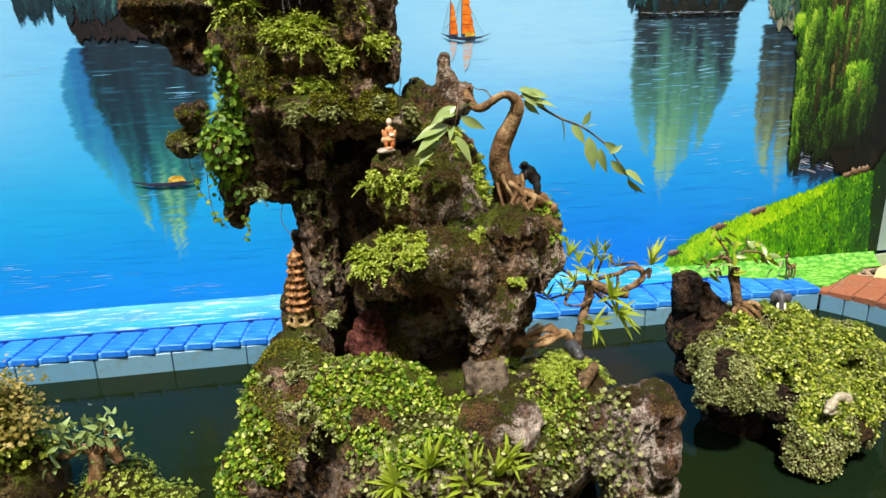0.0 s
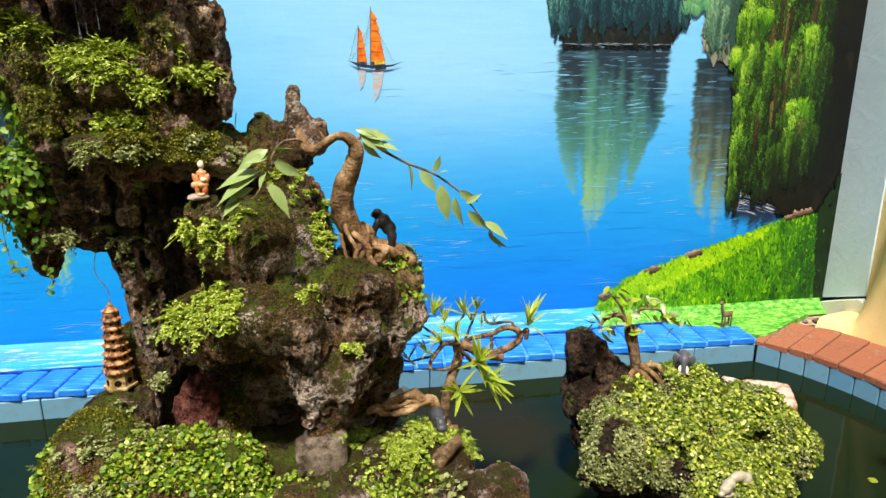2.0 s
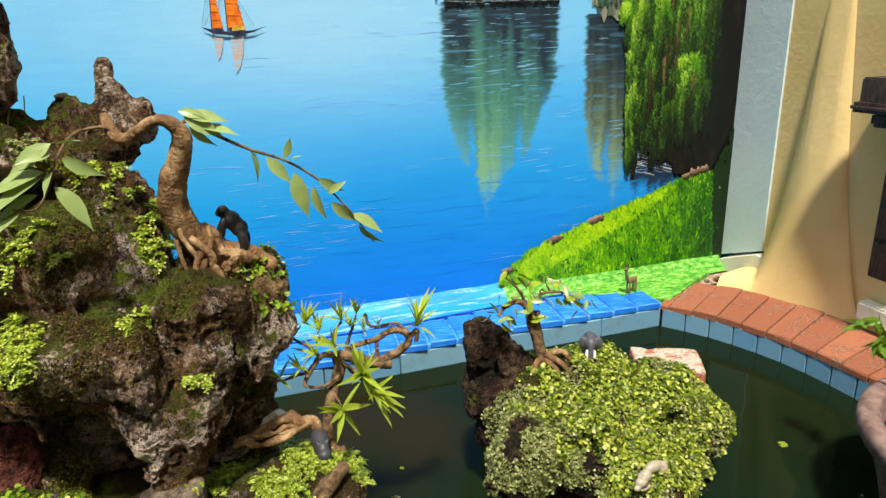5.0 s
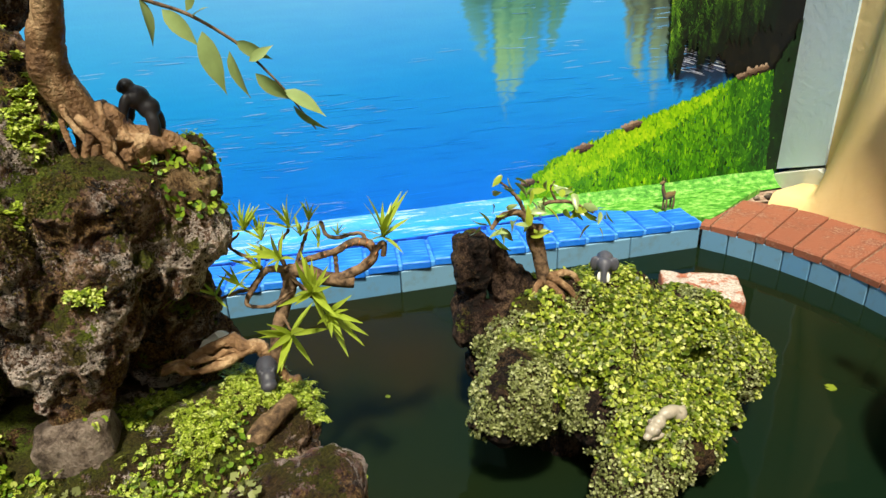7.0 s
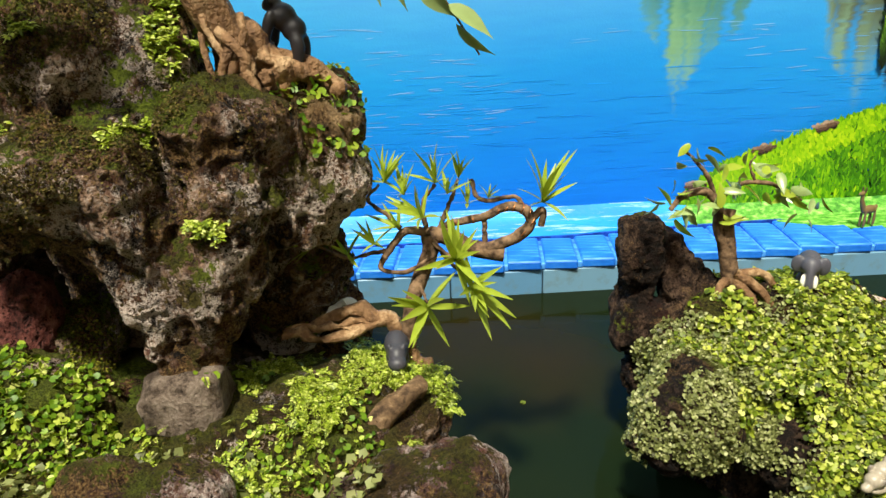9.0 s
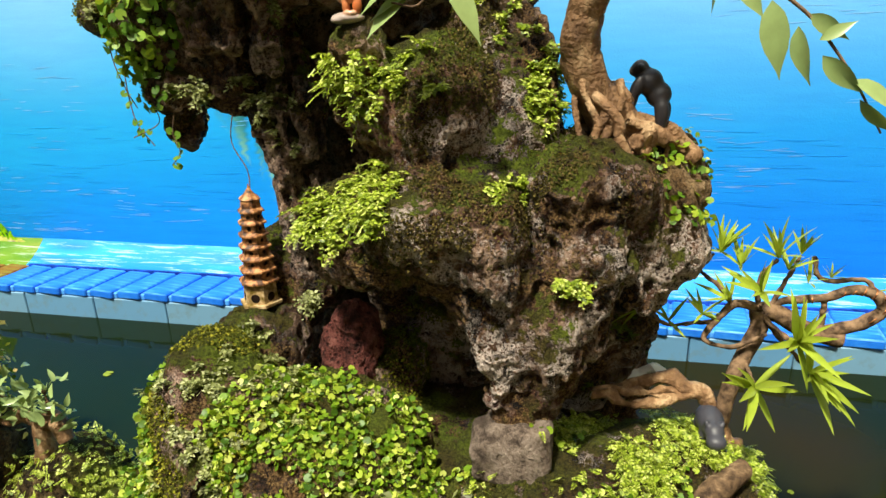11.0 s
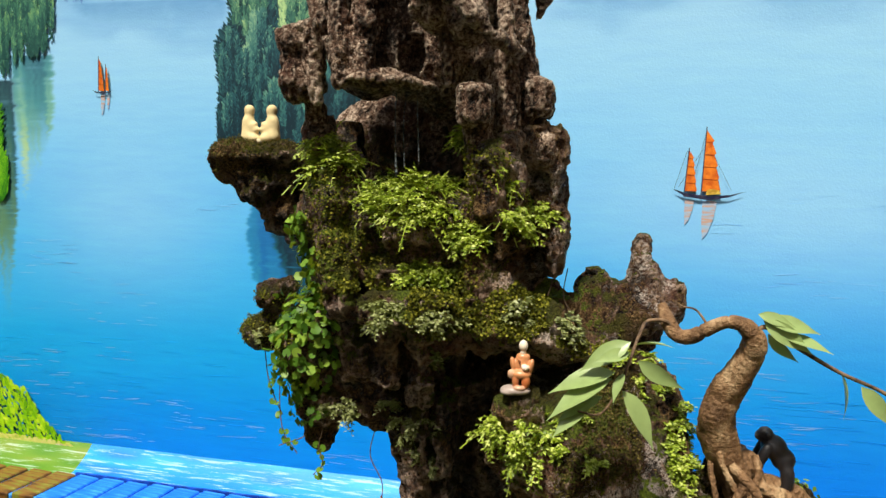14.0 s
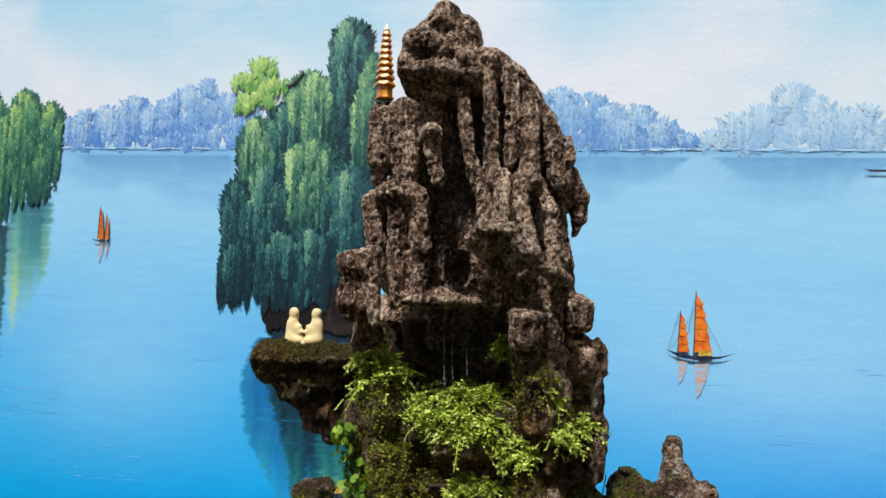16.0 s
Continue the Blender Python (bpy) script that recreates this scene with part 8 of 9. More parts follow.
# the bent bonsai on the mountain
bonsai = empty("bonsai_tree", (0.64, 1.56, 0.64), "bent ficus bonsai with bare trunk and spreading roots on the mountain", "bonsai")
off = np.array((0.64, 1.56, 0.64))


def rel(*pts):
    return [tuple(np.array(p) - off) for p in pts]


def trunk():
    P = curve_pts(rel((0.645, 1.570, 0.630), (0.628, 1.562, 0.662), (0.612, 1.554, 0.689), (0.603, 1.546, 0.721), (0.606, 1.537, 0.751), (0.617, 1.529, 0.777), (0.625, 1.520, 0.802), (0.623, 1.513, 0.819), (0.611, 1.509, 0.831), (0.597, 1.510, 0.832), (0.583, 1.515, 0.823), (0.569, 1.522, 0.813), (0.557, 1.528, 0.812), (0.548, 1.534, 0.824), (0.543, 1.545, 0.839)), 112)
    u = np.linspace(0, 1, len(P))
    R = np.interp(u, np.linspace(0, 1, 15), (0.0215, 0.0218, 0.0200, 0.0188, 0.0174, 0.0146, 0.0122, 0.0098, 0.0069, 0.0058, 0.0060, 0.0066, 0.0072, 0.0073, 0.0047))
    V, F = tube(P, R, 28)
    out = unit(V - np.repeat(P, 28, axis=0))
    wide = np.repeat(R, 28)[:, None]
    V = V + out * wide * (vnoise(V, 0.020).reshape(-1, 1) * 0.16 + vnoise(V, (0.006, 0.006, 0.02), 3).reshape(-1, 1) * 0.06 + vnoise(V, 0.0045, 6).reshape(-1, 1) * 0.03)
    # torn rings of the bark, at uneven heights
    torn = sum(np.exp(-((np.repeat(u, 28) + 0.006 * vnoise(V, 0.012, 4) - c) / 0.0045) ** 2) * (vnoise(V, 0.016, 9 + c * 40) > -0.35) for c in (0.12, 0.205, 0.29, 0.345, 0.43, 0.52, 0.63, 0.74))
    return mesh_np("trunk", V - out * torn[:, None] * 0.0016, F, BARK, True)


part("trunk", trunk(), bonsai, "smooth tan bark with torn rings")
for pts, r0, r1 in ((((0.604, 1.538, 0.701), (0.607, 1.533, 0.684), (0.615, 1.530, 0.668), (0.621, 1.528, 0.658)), 0.0027, 0.0033), (((0.617, 1.535, 0.681), (0.629, 1.526, 0.671), (0.640, 1.522, 0.658), (0.639, 1.522, 0.646)), 0.0050, 0.0046), (((0.638, 1.535, 0.694), (0.641, 1.528, 0.680), (0.639, 1.525, 0.668)), 0.0036, 0.0035), (((0.628, 1.523, 0.666), (0.620, 1.520, 0.649), (0.615, 1.520, 0.628), (0.614, 1.522, 0.605)), 0.0047, 0.0044), (((0.631, 1.520, 0.656), (0.626, 1.518, 0.636), (0.625, 1.520, 0.610)), 0.0037, 0.0034), (((0.637, 1.521, 0.646), (0.645, 1.520, 0.634), (0.648, 1.520, 0.620), (0.647, 1.516, 0.602)), 0.0057, 0.0046), (((0.655, 1.570, 0.655), (0.667, 1.575, 0.651), (0.689, 1.575, 0.642), (0.702, 1.580, 0.629), (0.713, 1.580, 0.618)), 0.0070, 0.0094), (((0.678, 1.562, 0.646), (0.688, 1.565, 0.636), (0.685, 1.565, 0.619)), 0.0035, 0.0027), (((0.656, 1.545, 0.615), (0.665, 1.552, 0.627), (0.671, 1.565, 0.643)), 0.0076, 0.0070), (((0.647, 1.535, 0.657), (0.657, 1.540, 0.651), (0.668, 1.55, 0.640)), 0.0034, 0.0024), (((0.617, 1.517, 0.629), (0.634, 1.514, 0.624), (0.648, 1.512, 0.617)), 0.0024, 0.0020), (((0.599, 1.550, 0.690), (0.600, 1.540, 0.665), (0.606, 1.534, 0.640), (0.604, 1.53, 0.615)), 0.0030, 0.0028)):
    stem("root", rel(*pts), r0, r1, BARK, bonsai, "", 12, 0.0009)
stem("branch", rel((0.625, 1.515, 0.815), (0.633, 1.513, 0.829), (0.663, 1.513, 0.811), (0.701, 1.513, 0.790), (0.741, 1.513, 0.773), (0.780, 1.513, 0.745), (0.800, 1.513, 0.722), (0.822, 1.513, 0.693), (0.847, 1.513, 0.652)), 0.0026, 0.0009, TWIG, bonsai, "thin dark branch", 7, 0.0, 40)
stem("branch", rel((0.557, 1.528, 0.812), (0.545, 1.525, 0.826), (0.527, 1.515, 0.827), (0.516, 1.47, 0.824), (0.506, 1.44, 0.805), (0.498, 1.432, 0.784), (0.483, 1.425, 0.761), (0.463, 1.42, 0.763)), 0.0022, 0.0008, TWIG, bonsai, "thin branch", 7, 0.0, 40)
stem("branch", rel((0.583, 1.515, 0.826), (0.572, 1.52, 0.840), (0.56, 1.525, 0.842), (0.553, 1.53, 0.846)), 0.0014, 0.0006, TWIG, bonsai, "bare twig", 6)
LEAVES = [((0.701, 1.512, 0.790), (0.28, -0.43, -0.86), 0.040), ((0.719, 1.512, 0.779), (0.62, -0.41, -0.67), 0.042), ((0.740, 1.512, 0.776), (0.37, -0.57, 0.74), 0.030), ((0.745, 1.512, 0.771), (0.56, -0.68, 0.48), 0.025), ((0.751, 1.512, 0.757), (0.22, -0.25, -0.94), 0.068), ((0.773, 1.512, 0.737), (0.17, -0.36, -0.92), 0.048), ((0.780, 1.512, 0.746), (0.75, -0.40, -0.52), 0.042), ((0.790, 1.512, 0.726), (0.70, -0.57, 0.43), 0.030), ((0.794, 1.512, 0.714), (0.61, -0.37, -0.70), 0.046), ((0.819, 1.512, 0.695), (0.83, -0.37, -0.42), 0.046), ((0.827, 1.512, 0.679), (0.53, -0.43, -0.73), 0.040), ((0.631, 1.512, 0.836), (0.79, -0.35, -0.50), 0.048), ((0.633, 1.512, 0.836), (0.94, -0.33, -0.12), 0.051), ((0.636, 1.512, 0.823), (0.45, -0.48, -0.76), 0.036), ((0.626, 1.512, 0.841), (0.89, -0.44, -0.10), 0.038), ((0.648, 1.512, 0.821), (0.90, -0.42, -0.10), 0.041),
          ((0.506, 1.435, 0.824), (-0.71, -0.49, -0.51), 0.051), ((0.494, 1.435, 0.796), (-0.86, -0.44, -0.28), 0.057), ((0.491, 1.435, 0.790), (-0.81, -0.41, -0.43), 0.061), ((0.474, 1.435, 0.770), (-0.67, -0.56, -0.49), 0.045), ((0.513, 1.435, 0.808), (0.75, -0.55, -0.37), 0.045), ((0.501, 1.435, 0.780), (0.58, -0.44, -0.69), 0.057), ((0.510, 1.435, 0.822), (0.64, -0.72, 0.26), 0.034), ((0.505, 1.435, 0.815), (-0.62, -0.77, -0.12), 0.032), ((0.484, 1.435, 0.773), (-0.78, -0.56, -0.29), 0.045), ((0.502, 1.435, 0.796), (-0.23, -0.82, -0.52), 0.030)]
for at, way, size in LEAVES:
    H = unit(np.array(way) * (1, 0.5, 1) + rng.normal(0, 0.06, 3))
    Z = unit(np.array((-0.25, -0.9, 0.7)) + rng.normal(0, 0.62, 3))
    X = unit(np.cross(H, Z))
    V, F = FICUS_LEAF
    V = np.array(at) - off + size * rng.uniform(0.9, 1.1) * (V[:, :1] * X + V[:, 1:2] * H + V[:, 2:] * np.cross(X, H))
    part("leaf", mesh_np("leaf", V, F, FICUS, True), bonsai)

# the wired shrub leaning over the water
shrub = empty("podocarpus_shrub", (0.785, 1.57, 0.33), "wired podocarpus bonsai leaning out over the water", "bonsai")
off = np.array((0.785, 1.57, 0.33))
for pts, r0, r1 in ((((0.765, 1.56, 0.335), (0.770, 1.56, 0.381), (0.782, 1.57, 0.412), (0.795, 1.58, 0.439), (0.795, 1.585, 0.456), (0.817, 1.588, 0.450), (0.842, 1.588, 0.436), (0.876, 1.585, 0.430)), 0.0085, 0.0098), (((0.859, 1.585, 0.436), (0.889, 1.582, 0.449), (0.905, 1.58, 0.466), (0.899, 1.582, 0.480), (0.885, 1.585, 0.484), (0.872, 1.588, 0.480), (0.852, 1.59, 0.471), (0.822, 1.59, 0.467), (0.805, 1.588, 0.461)), 0.0072, 0.0036), (((0.843, 1.60, 0.512), (0.848, 1.60, 0.493), (0.860, 1.60, 0.487), (0.889, 1.592, 0.492), (0.896, 1.585, 0.483)), 0.0021, 0.0031), (((0.856, 1.59, 0.471), (0.855, 1.588, 0.442)), 0.0029, 0.0029), (((0.792, 1.585, 0.459), (0.773, 1.585, 0.463), (0.763, 1.58, 0.459), (0.749, 1.575, 0.443), (0.741, 1.57, 0.432), (0.744, 1.565, 0.425), (0.769, 1.56, 0.425), (0.798, 1.56, 0.441)), 0.0052, 0.0018), (((0.749, 1.575, 0.443), (0.733, 1.575, 0.443), (0.704, 1.575, 0.438), (0.674, 1.57, 0.457)), 0.0029, 0.0015), (((0.764, 1.58, 0.467), (0.751, 1.58, 0.483), (0.731, 1.585, 0.500), (0.744, 1.585, 0.516)), 0.0027, 0.0015), (((0.905, 1.58, 0.470), (0.917, 1.578, 0.480), (0.916, 1.578, 0.462)), 0.0048, 0.0030), (((0.792, 1.585, 0.460), (0.789, 1.58, 0.493), (0.803, 1.58, 0.515)), 0.003, 0.0015), (((0.805, 1.588, 0.461), (0.821, 1.595, 0.494), (0.828, 1.595, 0.515)), 0.0028, 0.0015), (((0.798, 1.575, 0.452), (0.815, 1.555, 0.441), (0.820, 1.545, 0.443)), 0.0026, 0.0015), (((0.803, 1.575, 0.444), (0.829, 1.555, 0.418), (0.836, 1.545, 0.411)), 0.0026, 0.0016), (((0.780, 1.565, 0.408), (0.788, 1.545, 0.394)), 0.0024, 0.0015)):
    stem("branch", rel(*pts), r0, r1, TWIG, shrub, "", 10, 0.0012, 30)
for at, way, n, size, fan in (((0.917, 1.575, 0.490), (0.05, -0.1, 1), 15, 0.058, 0.42), ((0.750, 1.585, 0.518), (0.1, -0.2, 1), 13, 0.036, 0.5), ((0.804, 1.58, 0.516), (-0.1, -0.1, 1), 11, 0.042, 0.45), ((0.829, 1.595, 0.516), (0.2, 0, 1), 10, 0.034, 0.5), ((0.789, 1.565, 0.484), (-0.35, -0.5, 0.8), 11, 0.046, 0.55), ((0.837, 1.59, 0.487), (0.3, -0.2, 0.8), 7, 0.028, 0.5), ((0.736, 1.565, 0.457), (-0.2, -0.4, 0.9), 10, 0.034, 0.55), ((0.676, 1.565, 0.459), (-0.7, -0.5, 0.6), 9, 0.037, 0.5), ((0.820, 1.54, 0.445), (0.0, -0.7, 0.6), 15, 0.050, 0.7), ((0.836, 1.54, 0.412), (0.3, -0.7, 0.4), 15, 0.052, 0.75), ((0.788, 1.54, 0.391), (0, -0.75, 0.55), 11, 0.060, 0.8), ((0.770, 1.58, 0.505), (-0.1, -0.3, 1), 10, 0.032, 0.5), ((0.861, 1.60, 0.490), (0.4, 0, 0.9), 6, 0.022, 0.5), ((0.816, 1.585, 0.502), (0, -0.3, 1), 8, 0.032, 0.5), ((0.705, 1.575, 0.442), (-0.4, -0.3, 0.8), 7, 0.030, 0.5), ((0.762, 1.575, 0.470), (-0.3, -0.5, 0.7), 8, 0.034, 0.5)):
    for k in range(n):
        V, F = blades(LANCE, np.array(at) - off, way, 1, size * 1.08, fan)
        part("leaf", mesh_np("leaf", V, F, BLADE, True), shrub)
COPPER = Mat("copper_wire", 0.4, 0.5, 0.8)
COPPER.color(COPPER.ramp(COPPER.noise(200), (0.4, rgb(150, 92, 58)), (0.6, rgb(190, 130, 84))))
P = curve_pts(rel((0.889, 1.582, 0.449), (0.905, 1.58, 0.466), (0.899, 1.582, 0.480), (0.885, 1.585, 0.484), (0.872, 1.588, 0.480), (0.852, 1.59, 0.471), (0.822, 1.59, 0.467)), 120)
a = np.linspace(0, 62, len(P))
W = P + np.linspace(0.0066, 0.0046, len(P))[:, None] * np.column_stack((np.cos(a) * 0.6, np.sin(a), np.cos(a) * 0.8))
V, F = tube(W, np.full(len(W), 0.0009), 5)
part("wire", mesh_np("wire", V, F, COPPER, True), shrub, "coiled training wire")

# sword-leaved plant at the mountain's front
sword = empty("sword_plant", (0.46, 1.27, 0.27), "clump of narrow light green leaves at the mountain's foot", "plant")
off = np.array((0.46, 1.27, 0.27))
for at, way, n, size in (((0.350, 1.26, 0.250), (-0.4, -0.7, 0.6), 12, 0.052), ((0.375, 1.27, 0.295), (-0.5, -0.5, 0.8), 15, 0.06), ((0.425, 1.27, 0.315), (-0.2, -0.4, 1), 16, 0.062), ((0.455, 1.26, 0.27), (-0.1, -0.7, 0.8), 14, 0.06), ((0.485, 1.26, 0.285), (0.1, -0.5, 0.9), 15, 0.068), ((0.525, 1.27, 0.285), (0.2, -0.3, 1), 16, 0.068), ((0.548, 1.28, 0.31), (0.2, -0.2, 1), 10, 0.05), ((0.41, 1.25, 0.265), (-0.4, -0.7, 0.6), 12, 0.055), ((0.515, 1.25, 0.25), (0.3, -0.8, 0.5), 10, 0.06)):
    for k in range(int(n * 1.6)):
        V, F = blades(LANCE, np.array(at) - off - (0, 0, 0.008), way, 1, size * 0.92, 0.48)
        part("leaf", mesh_np("leaf", V, F, BLADE, True), sword)
    stem("stalk", [tuple(np.array(at) - off), tuple(np.array(at) - off + (0.0, 0.02, -0.03)), tuple(np.array(at) - off + (0, 0.05, -0.06))], 0.003, 0.004, TWIG, sword, "", 7, 0.0, 8)

# small tree on the islet
tree = empty("islet_tree", (1.19, 1.66, 0.34), "small leafy bonsai with a twisted trunk on the islet", "bonsai")
off = np.array((1.19, 1.66, 0.34))
for pts, r0, r1 in ((((1.175, 1.65, 0.335), (1.165, 1.655, 0.375), (1.160, 1.66, 0.415), (1.162, 1.665, 0.437)), 0.012, 0.010), (((1.163, 1.655, 0.385), (1.148, 1.655, 0.42), (1.144, 1.655, 0.447), (1.125, 1.655, 0.465), (1.10, 1.655, 0.46), (1.085, 1.65, 0.445)), 0.008, 0.003), (((1.144, 1.655, 0.447), (1.132, 1.66, 0.478), (1.115, 1.66, 0.50), (1.10, 1.66, 0.515)), 0.0035, 0.0015), (((1.144, 1.655, 0.452), (1.17, 1.66, 0.47), (1.21, 1.66, 0.468), (1.25, 1.66, 0.445)), 0.004, 0.0015), (((1.19, 1.66, 0.47), (1.18, 1.66, 0.492), (1.185, 1.66, 0.505)), 0.002, 0.001)):
    stem("branch", rel(*pts), r0, r1, TWIG, tree, "", 9, 0.0015, 20)
for pts in (((1.172, 1.645, 0.36), (1.20, 1.63, 0.34), (1.215, 1.62, 0.318)), ((1.172, 1.645, 0.35), (1.185, 1.625, 0.335), (1.19, 1.61, 0.315)), ((1.175, 1.65, 0.355), (1.215, 1.655, 0.35), (1.235, 1.645, 0.32)), ((1.168, 1.65, 0.35), (1.15, 1.635, 0.345), (1.14, 1.62, 0.33))):
    stem("root", rel(*pts), 0.007, 0.004, BARK, tree, "", 8, 0.001, 14)
for k in range(64):
    at = [(1.10, 1.65, 0.51), (1.09, 1.645, 0.465), (1.085, 1.645, 0.44), (1.125, 1.645, 0.455), (1.115, 1.64, 0.44), (1.18, 1.655, 0.49), (1.22, 1.655, 0.465), (1.25, 1.655, 0.445), (1.165, 1.655, 0.475), (1.14, 1.65, 0.49), (1.20, 1.65, 0.475)][k % 11]
    V, F = blades(OVAL, np.array(at) + rng.normal(0, 0.012, 3) - off, rng.normal(0, 0.6, 3) + (0.1, -0.35, -0.25), 1, 0.028, 0.2)
    part("leaf", mesh_np("leaf", V, F, FICUS if k % 3 else BLADE, True), tree)

# small tree and dry bush on the western mound
wtree = empty("mound_tree", (-0.17, 1.62, 0.14), "small stout bonsai with oval leaves on the mossy mound", "bonsai")
off = np.array((-0.17, 1.62, 0.14))
for pts, r0, r1 in ((((-0.172, 1.61, 0.13), (-0.168, 1.61, 0.17), (-0.165, 1.61, 0.195), (-0.15, 1.61, 0.205)), 0.018, 0.014), (((-0.165, 1.61, 0.195), (-0.19, 1.605, 0.205), (-0.215, 1.60, 0.198), (-0.245, 1.60, 0.205)), 0.013, 0.003), (((-0.15, 1.61, 0.205), (-0.135, 1.61, 0.195), (-0.128, 1.61, 0.17)), 0.014, 0.012), (((-0.15, 1.61, 0.205), (-0.14, 1.605, 0.23), (-0.145, 1.605, 0.255)), 0.006, 0.002), (((-0.19, 1.605, 0.205), (-0.205, 1.60, 0.23), (-0.215, 1.60, 0.25)), 0.005, 0.002), (((-0.14, 1.605, 0.21), (-0.115, 1.60, 0.22)), 0.005, 0.002)):
    stem("branch", rel(*pts), r0, r1, BARK, wtree, "", 10, 0.003, 18)
for k in range(125):
    at = [(-0.145, 1.60, 0.258), (-0.215, 1.595, 0.25), (-0.12, 1.595, 0.225), (-0.24, 1.595, 0.205), (-0.18, 1.595, 0.225), (-0.16, 1.59, 0.235), (-0.225, 1.595, 0.225)][k % 7]
    V, F = blades(OVAL, np.array(at) + rng.normal(0, 0.012, 3) - off, rng.normal(0, 0.55, 3) + (0, -0.3, 0.35), 1, 0.025, 0.2)
    part("leaf", mesh_np("leaf", V, F, FICUS, True), wtree)
bush = empty("dry_bush", (-0.30, 1.59, 0.22), "dense twiggy bush of small yellowing leaves on the mound", "bush")
tips = []
for k in range(60):
    u, v = rng.uniform(0, 2 * np.pi), rng.random()
    tip = np.array((0.09 * math.cos(u) * (1 - v * v) ** 0.5 - 0.02, 0.09 * math.sin(u) * (1 - v * v) ** 0.5, 0.01 + 0.16 * v)) * rng.uniform(0.75, 1.0)
    mid = tip * 0.5 + rng.normal(0, 0.015, 3)
    stem("twig", [(tip[0] * 0.1, tip[1] * 0.1, -0.02), tuple(mid), tuple(tip)], 0.0026, 0.0007, TWIG, bush, "", 5, 0.0, 8)
    tips += [tip, (tip + mid) / 2, mid]
tips = np.array(tips)
P = np.repeat(tips, 26, axis=0) + rng.normal(0, 0.016, (len(tips) * 26, 3))
low = P[:, 2] < 0.045
for m, mat, lab in ((~low, DRY, "yellow-brown little leaves"), (low, CLOVER, "green little leaves")):
    Q = P[m]
    V, F = strew(TINY, Q, unit(Q), sizes(len(Q), 0.006, 0.012), 0.4, 0.8)
    part("foliage", mesh_np("foliage", V, F, mat, True), bush, lab)

# roots and driftwood on the low shelf
for pts, r0, r1 in ((((0.630, 1.55, 0.362), (0.654, 1.552, 0.358), (0.673, 1.552, 0.350), (0.703, 1.557, 0.354), (0.735, 1.565, 0.363), (0.752, 1.567, 0.358)), 0.0048, 0.0054), (((0.630, 1.556, 0.362), (0.668, 1.56, 0.363), (0.691, 1.562, 0.364), (0.714, 1.567, 0.365), (0.74, 1.57, 0.362)), 0.0042, 0.0044), (((0.660, 1.568, 0.362), (0.688, 1.572, 0.372), (0.709, 1.575, 0.374), (0.732, 1.572, 0.367), (0.753, 1.568, 0.357)), 0.0055, 0.0076), (((0.675, 1.56, 0.362), (0.704, 1.559, 0.360), (0.725, 1.562, 0.363)), 0.0030, 0.0028), (((0.750, 1.568, 0.360), (0.763, 1.565, 0.337), (0.777, 1.56, 0.309), (0.794, 1.555, 0.285)), 0.0095, 0.0085)):
    P = curve_pts(pts, 24)
    V, F = tube(P, np.linspace(r0, r1, len(P)) * 1.05, 10)
    V = V + vnoise(V, 0.012).reshape(-1, 1) * 0.0035 + vnoise(V, 0.006, 2).reshape(-1, 1) * 0.0015
    thing("driftwood_root", mesh_np("driftwood_root", V, F, BARK, True), "bare twisted root lying on the low shelf", "root", "roots on the shelf")
P = curve_pts(((0.778, 1.500, 0.322), (0.762, 1.482, 0.320), (0.745, 1.465, 0.318), (0.730, 1.452, 0.308), (0.718, 1.446, 0.294)), 28)
V, F = tube(P, np.interp(np.linspace(0, 1, len(P)), (0, 0.6, 1), (0.0100, 0.0130, 0.0165)), 18)
V = V + vnoise(V, 0.012).reshape(-1, 1) * 0.004 + vnoise(V, (0.03, 0.03, 0.004), 3).reshape(-1, 1) * 0.002
thing("driftwood_stub", mesh_np("driftwood_stub", V, F, WOOD, True), "short weathered wood stub at the shelf's edge", "root")

# trailing vine strands at the overhang, and roots under the needle
for x, y, z, ln in ((0.105, 1.58, 0.72, 0.10), (0.135, 1.575, 0.70, 0.07), (0.165, 1.57, 0.66, 0.06), (0.225, 1.59, 0.66, 0.09), (0.075, 1.60, 0.74, 0.08), (0.445, 1.63, 0.86, 0.09), (0.43, 1.62, 0.85, 0.07)):
    pts = [(x, y, z), (x + rng.normal(0, 0.006), y, z - ln * 0.4), (x + rng.normal(0, 0.01), y, z - ln * 0.75), (x + rng.normal(0, 0.012), y, z - ln)]
    P = curve_pts(pts, 12)
    V, F = tube(P, np.full(len(P), 0.0007), 5)
    root = thing("trailing_strand", mesh_np("trailing_strand", V, F, TWIG, True), "thin trailing stem hanging from the rock", "vine", "hanging stems")
    if x < 0.2:
        Q = P[rng.integers(2, len(P), 7)]
        for q in Q:
            V, F = strew(LEAF, q[None], np.array([(0.0, -1.0, 0.2)]), sizes(1, 0.007, 0.012), 0.2, 0.6)
            part("leaf", mesh_np("leaf", V, F, VINE, True), root, "small yellow-green leaf")

# pot plant
for k in range(11):
    V, F = blades(OVAL, (-0.061 + rng.normal(0, 0.014), 0.223 + rng.normal(0, 0.014), 0.360 + rng.normal(0, 0.018)), rng.normal(0, 0.5, 3) + (-0.2, 0.0, 0.4), 2, 0.04, 0.3)
    part("leaf", mesh_np("leaf", V, F, VINE, True), pot, "bright green leaf")
stem("stalk", [(-0.016, 0.134, 0.225), (-0.048, 0.190, 0.29), (-0.061, 0.223, 0.360)], 0.005, 0.002, TWIG, pot, "", 6, 0, 8)

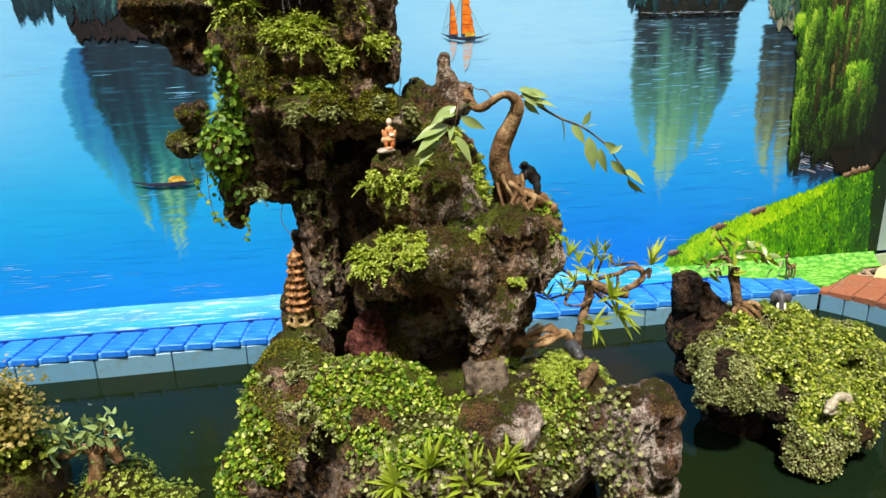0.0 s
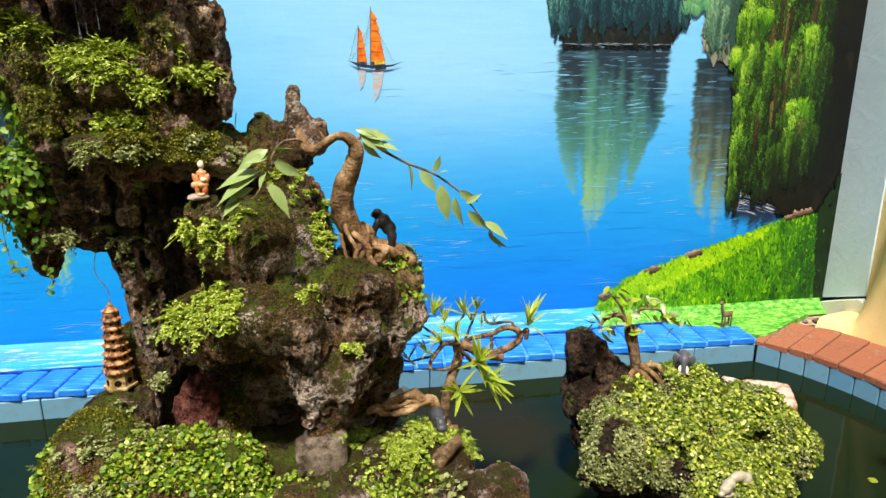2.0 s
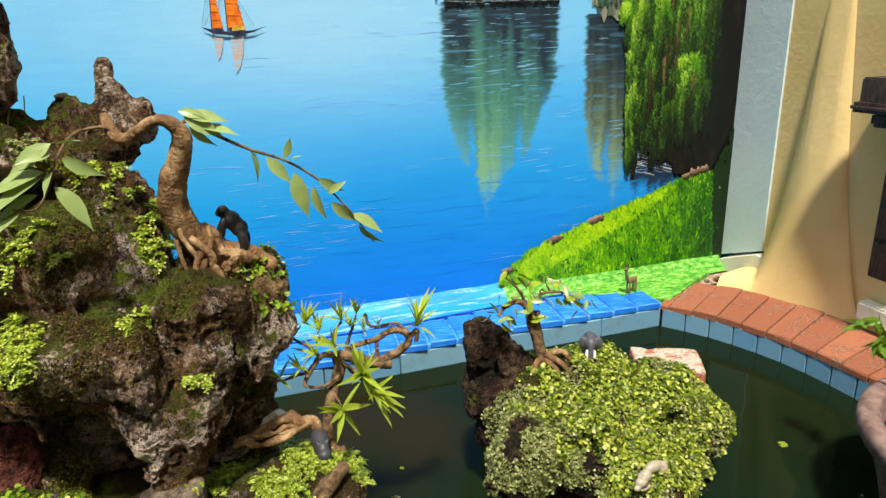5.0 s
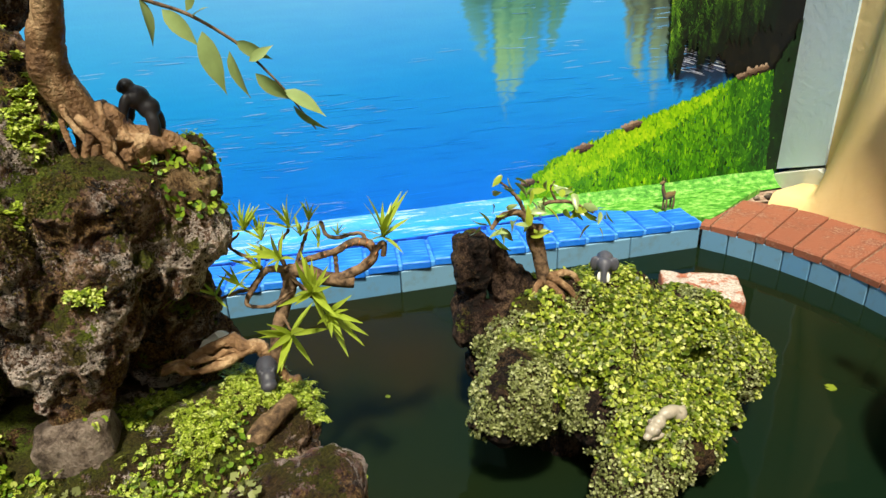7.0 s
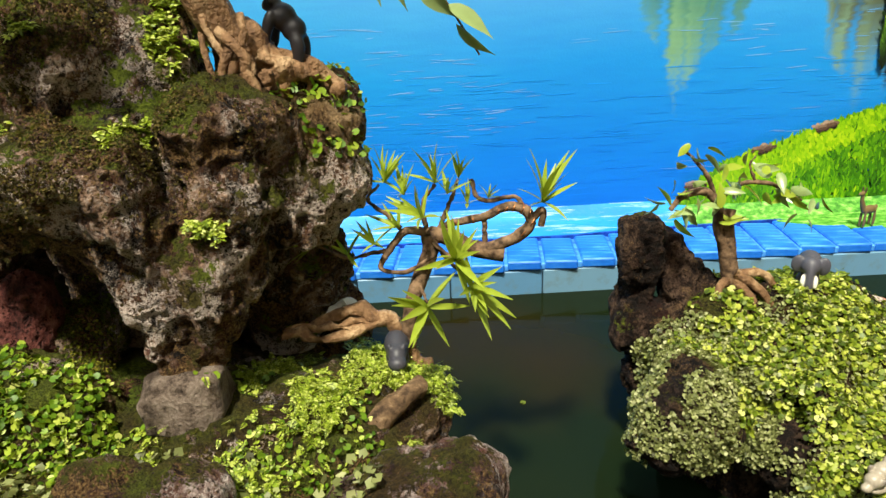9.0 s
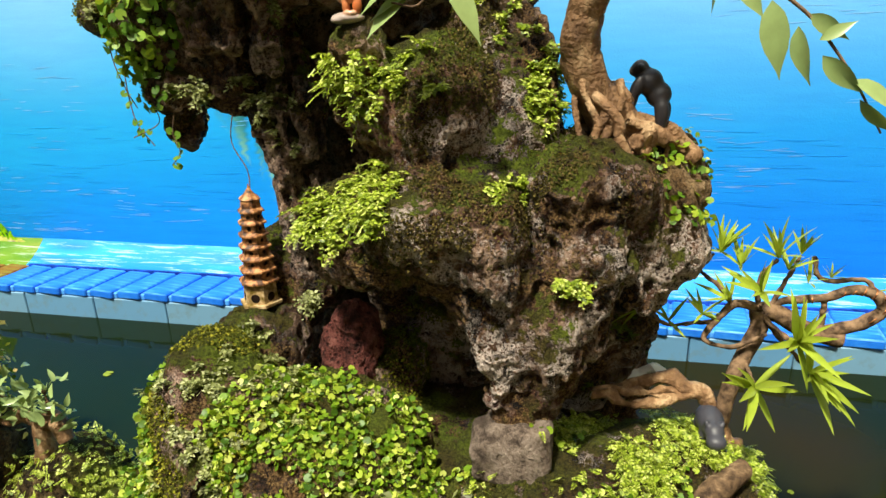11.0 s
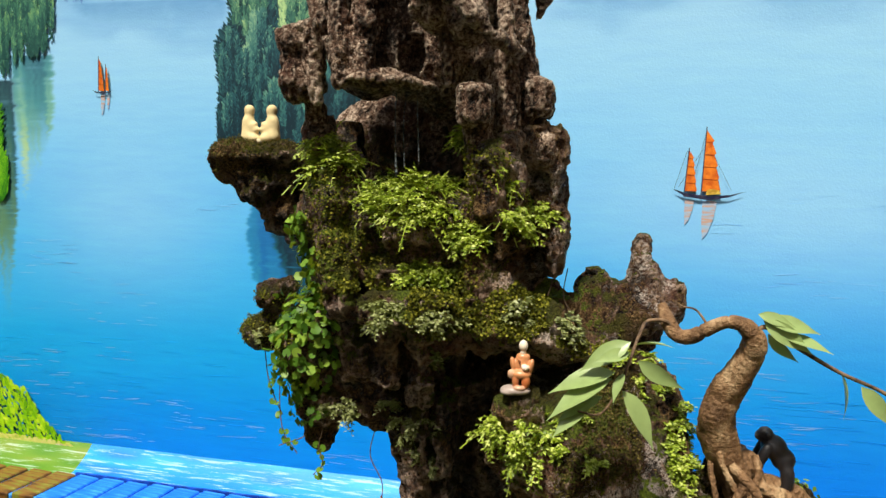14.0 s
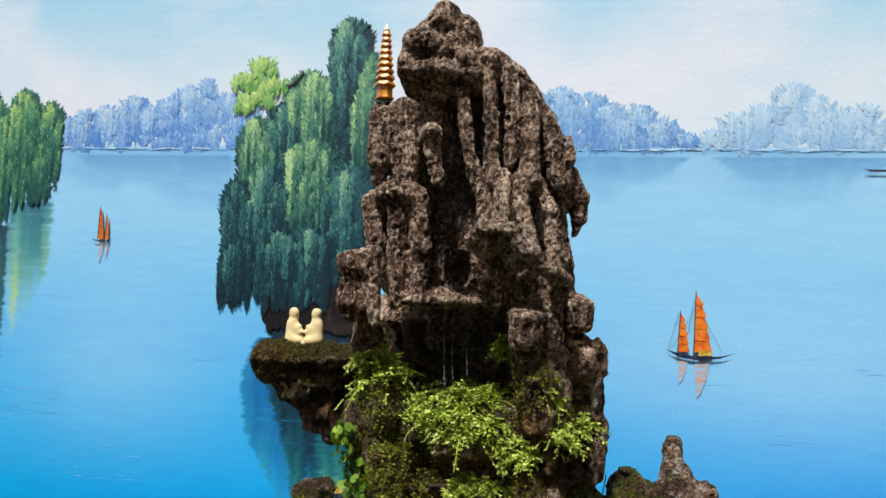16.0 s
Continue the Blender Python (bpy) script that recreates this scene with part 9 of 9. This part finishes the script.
# leaves afloat
for x, y, s in ((0.93, 1.80, 0.010), (1.70, 1.60, 0.022), (1.72, 1.42, 0.007), (1.50, 1.35, 0.006), (-0.33, 1.95, 0.022), (-0.2, 1.9, 0.008), (0.86, 1.62, 0.012), (-0.05, 1.85, 0.006), (1.62, 1.72, 0.008)):
    V, F = strew(LEAF, np.array([(x, y, WATER + 0.0015)]), np.array([(0, 0, 1.0)]), s, 1.0, 0.02)
    thing("floating_leaf", mesh_np("floating_leaf", V, F, CLOVER, True), "small fallen leaf floating on the water", "leaf", "floating leaves")

# gnarled foot of the bonsai, gripping the rock
s = Stone((0.58, 1.50, 0.56), (0.76, 1.64, 0.70), 0.0026, 0.01, 0.03)
s.lump(0.634, 1.567, 0.660, 0.021, 0.024, 0.028).lump(0.648, 1.566, 0.645, 0.018, 0.026, 0.020).lump(0.662, 1.564, 0.638, 0.013, 0.024, 0.015).lump(0.713, 1.580, 0.619, 0.010, 0.014, 0.010)
s.rod((0.650, 1.548, 0.652), (0.690, 1.570, 0.634), 0.009, 0.007, 0.006).lump(0.657, 1.548, 0.620, 0.010, 0.012, 0.011)
s.lump(0.655, 1.528, 0.640, 0.009, 0.006, 0.009).cut(0.655, 1.521, 0.640, 0.004, 0.006, 0.004)
s.rough(((0.016, 0.016, 0.016), 0.003, "n"), ((0.007, 0.007, 0.010), 0.0025, "r"))
V, F = s.mesh()
part("root_foot", mesh_np("root_foot", grain(V, F, (0.005, 0.0015, "n")) - np.array((0.64, 1.56, 0.64)), F, BARK, True), bonsai, "gnarled woody root foot with a round burl")

# scrap of white litter behind the roots
P = curve_pts(((0.672, 1.59, 0.352), (0.682, 1.592, 0.366), (0.694, 1.593, 0.374), (0.706, 1.59, 0.366)), 14)
V, F = tube(P, np.linspace(0.005, 0.007, len(P)), 9)
V = V + np.column_stack([vnoise(V, 0.009, k) * 0.005 for k in range(3)])
thing("paper_scrap", mesh_np("paper_scrap", V, F, WHITE), "crumpled white scrap lying behind the bare roots", "litter")

# thin trickle of water in the upper cave
DROP = Mat("trickling_water", 0.1, 0.6)
DROP.color(DROP.ramp(DROP.noise(300, 3), (0.42, rgb(30, 32, 34)), (0.66, rgb(130, 138, 144))))
trickle = empty("water_trickle", (0.265, 1.56, 1.03), "thin white trickle of water falling in the upper cave", "water")
for k in range(4):
    x = rng.normal(0, 0.007)
    pts = [(x, rng.normal(0, 0.006), 0.03 + rng.normal(0, 0.01)), (x + rng.normal(0, 0.002), 0.0, -0.01), (x + 0.003 + rng.normal(0, 0.002), -0.004, -0.06 + rng.normal(0, 0.012))]
    stem("strand", pts, 0.00025, 0.0006, DROP, trickle, "", 5, 0.0006, 22)

# pebbles at the grass corner
for x, y, z, r in ((2.094, 2.272, 0.146, 0.013), (2.060, 2.276, 0.143, 0.010)):
    s = Stone((x - 0.04, y - 0.04, z - 0.03), (x + 0.04, y + 0.04, z + 0.04), 0.0025, 0.006, 0.02)
    s.lump(x, y, z, r, r * 0.8, r * 0.7).lump(x + r * 0.4, y, z - r * 0.2, r * 0.7, r * 0.7, r * 0.6)
    stone_thing("pebble", s, GREY, "small brown pebble on the painted grass corner", (((0.015, 0.015, 0.015), 0.003, "n"),), ((0.006, 0.001, "n"),))
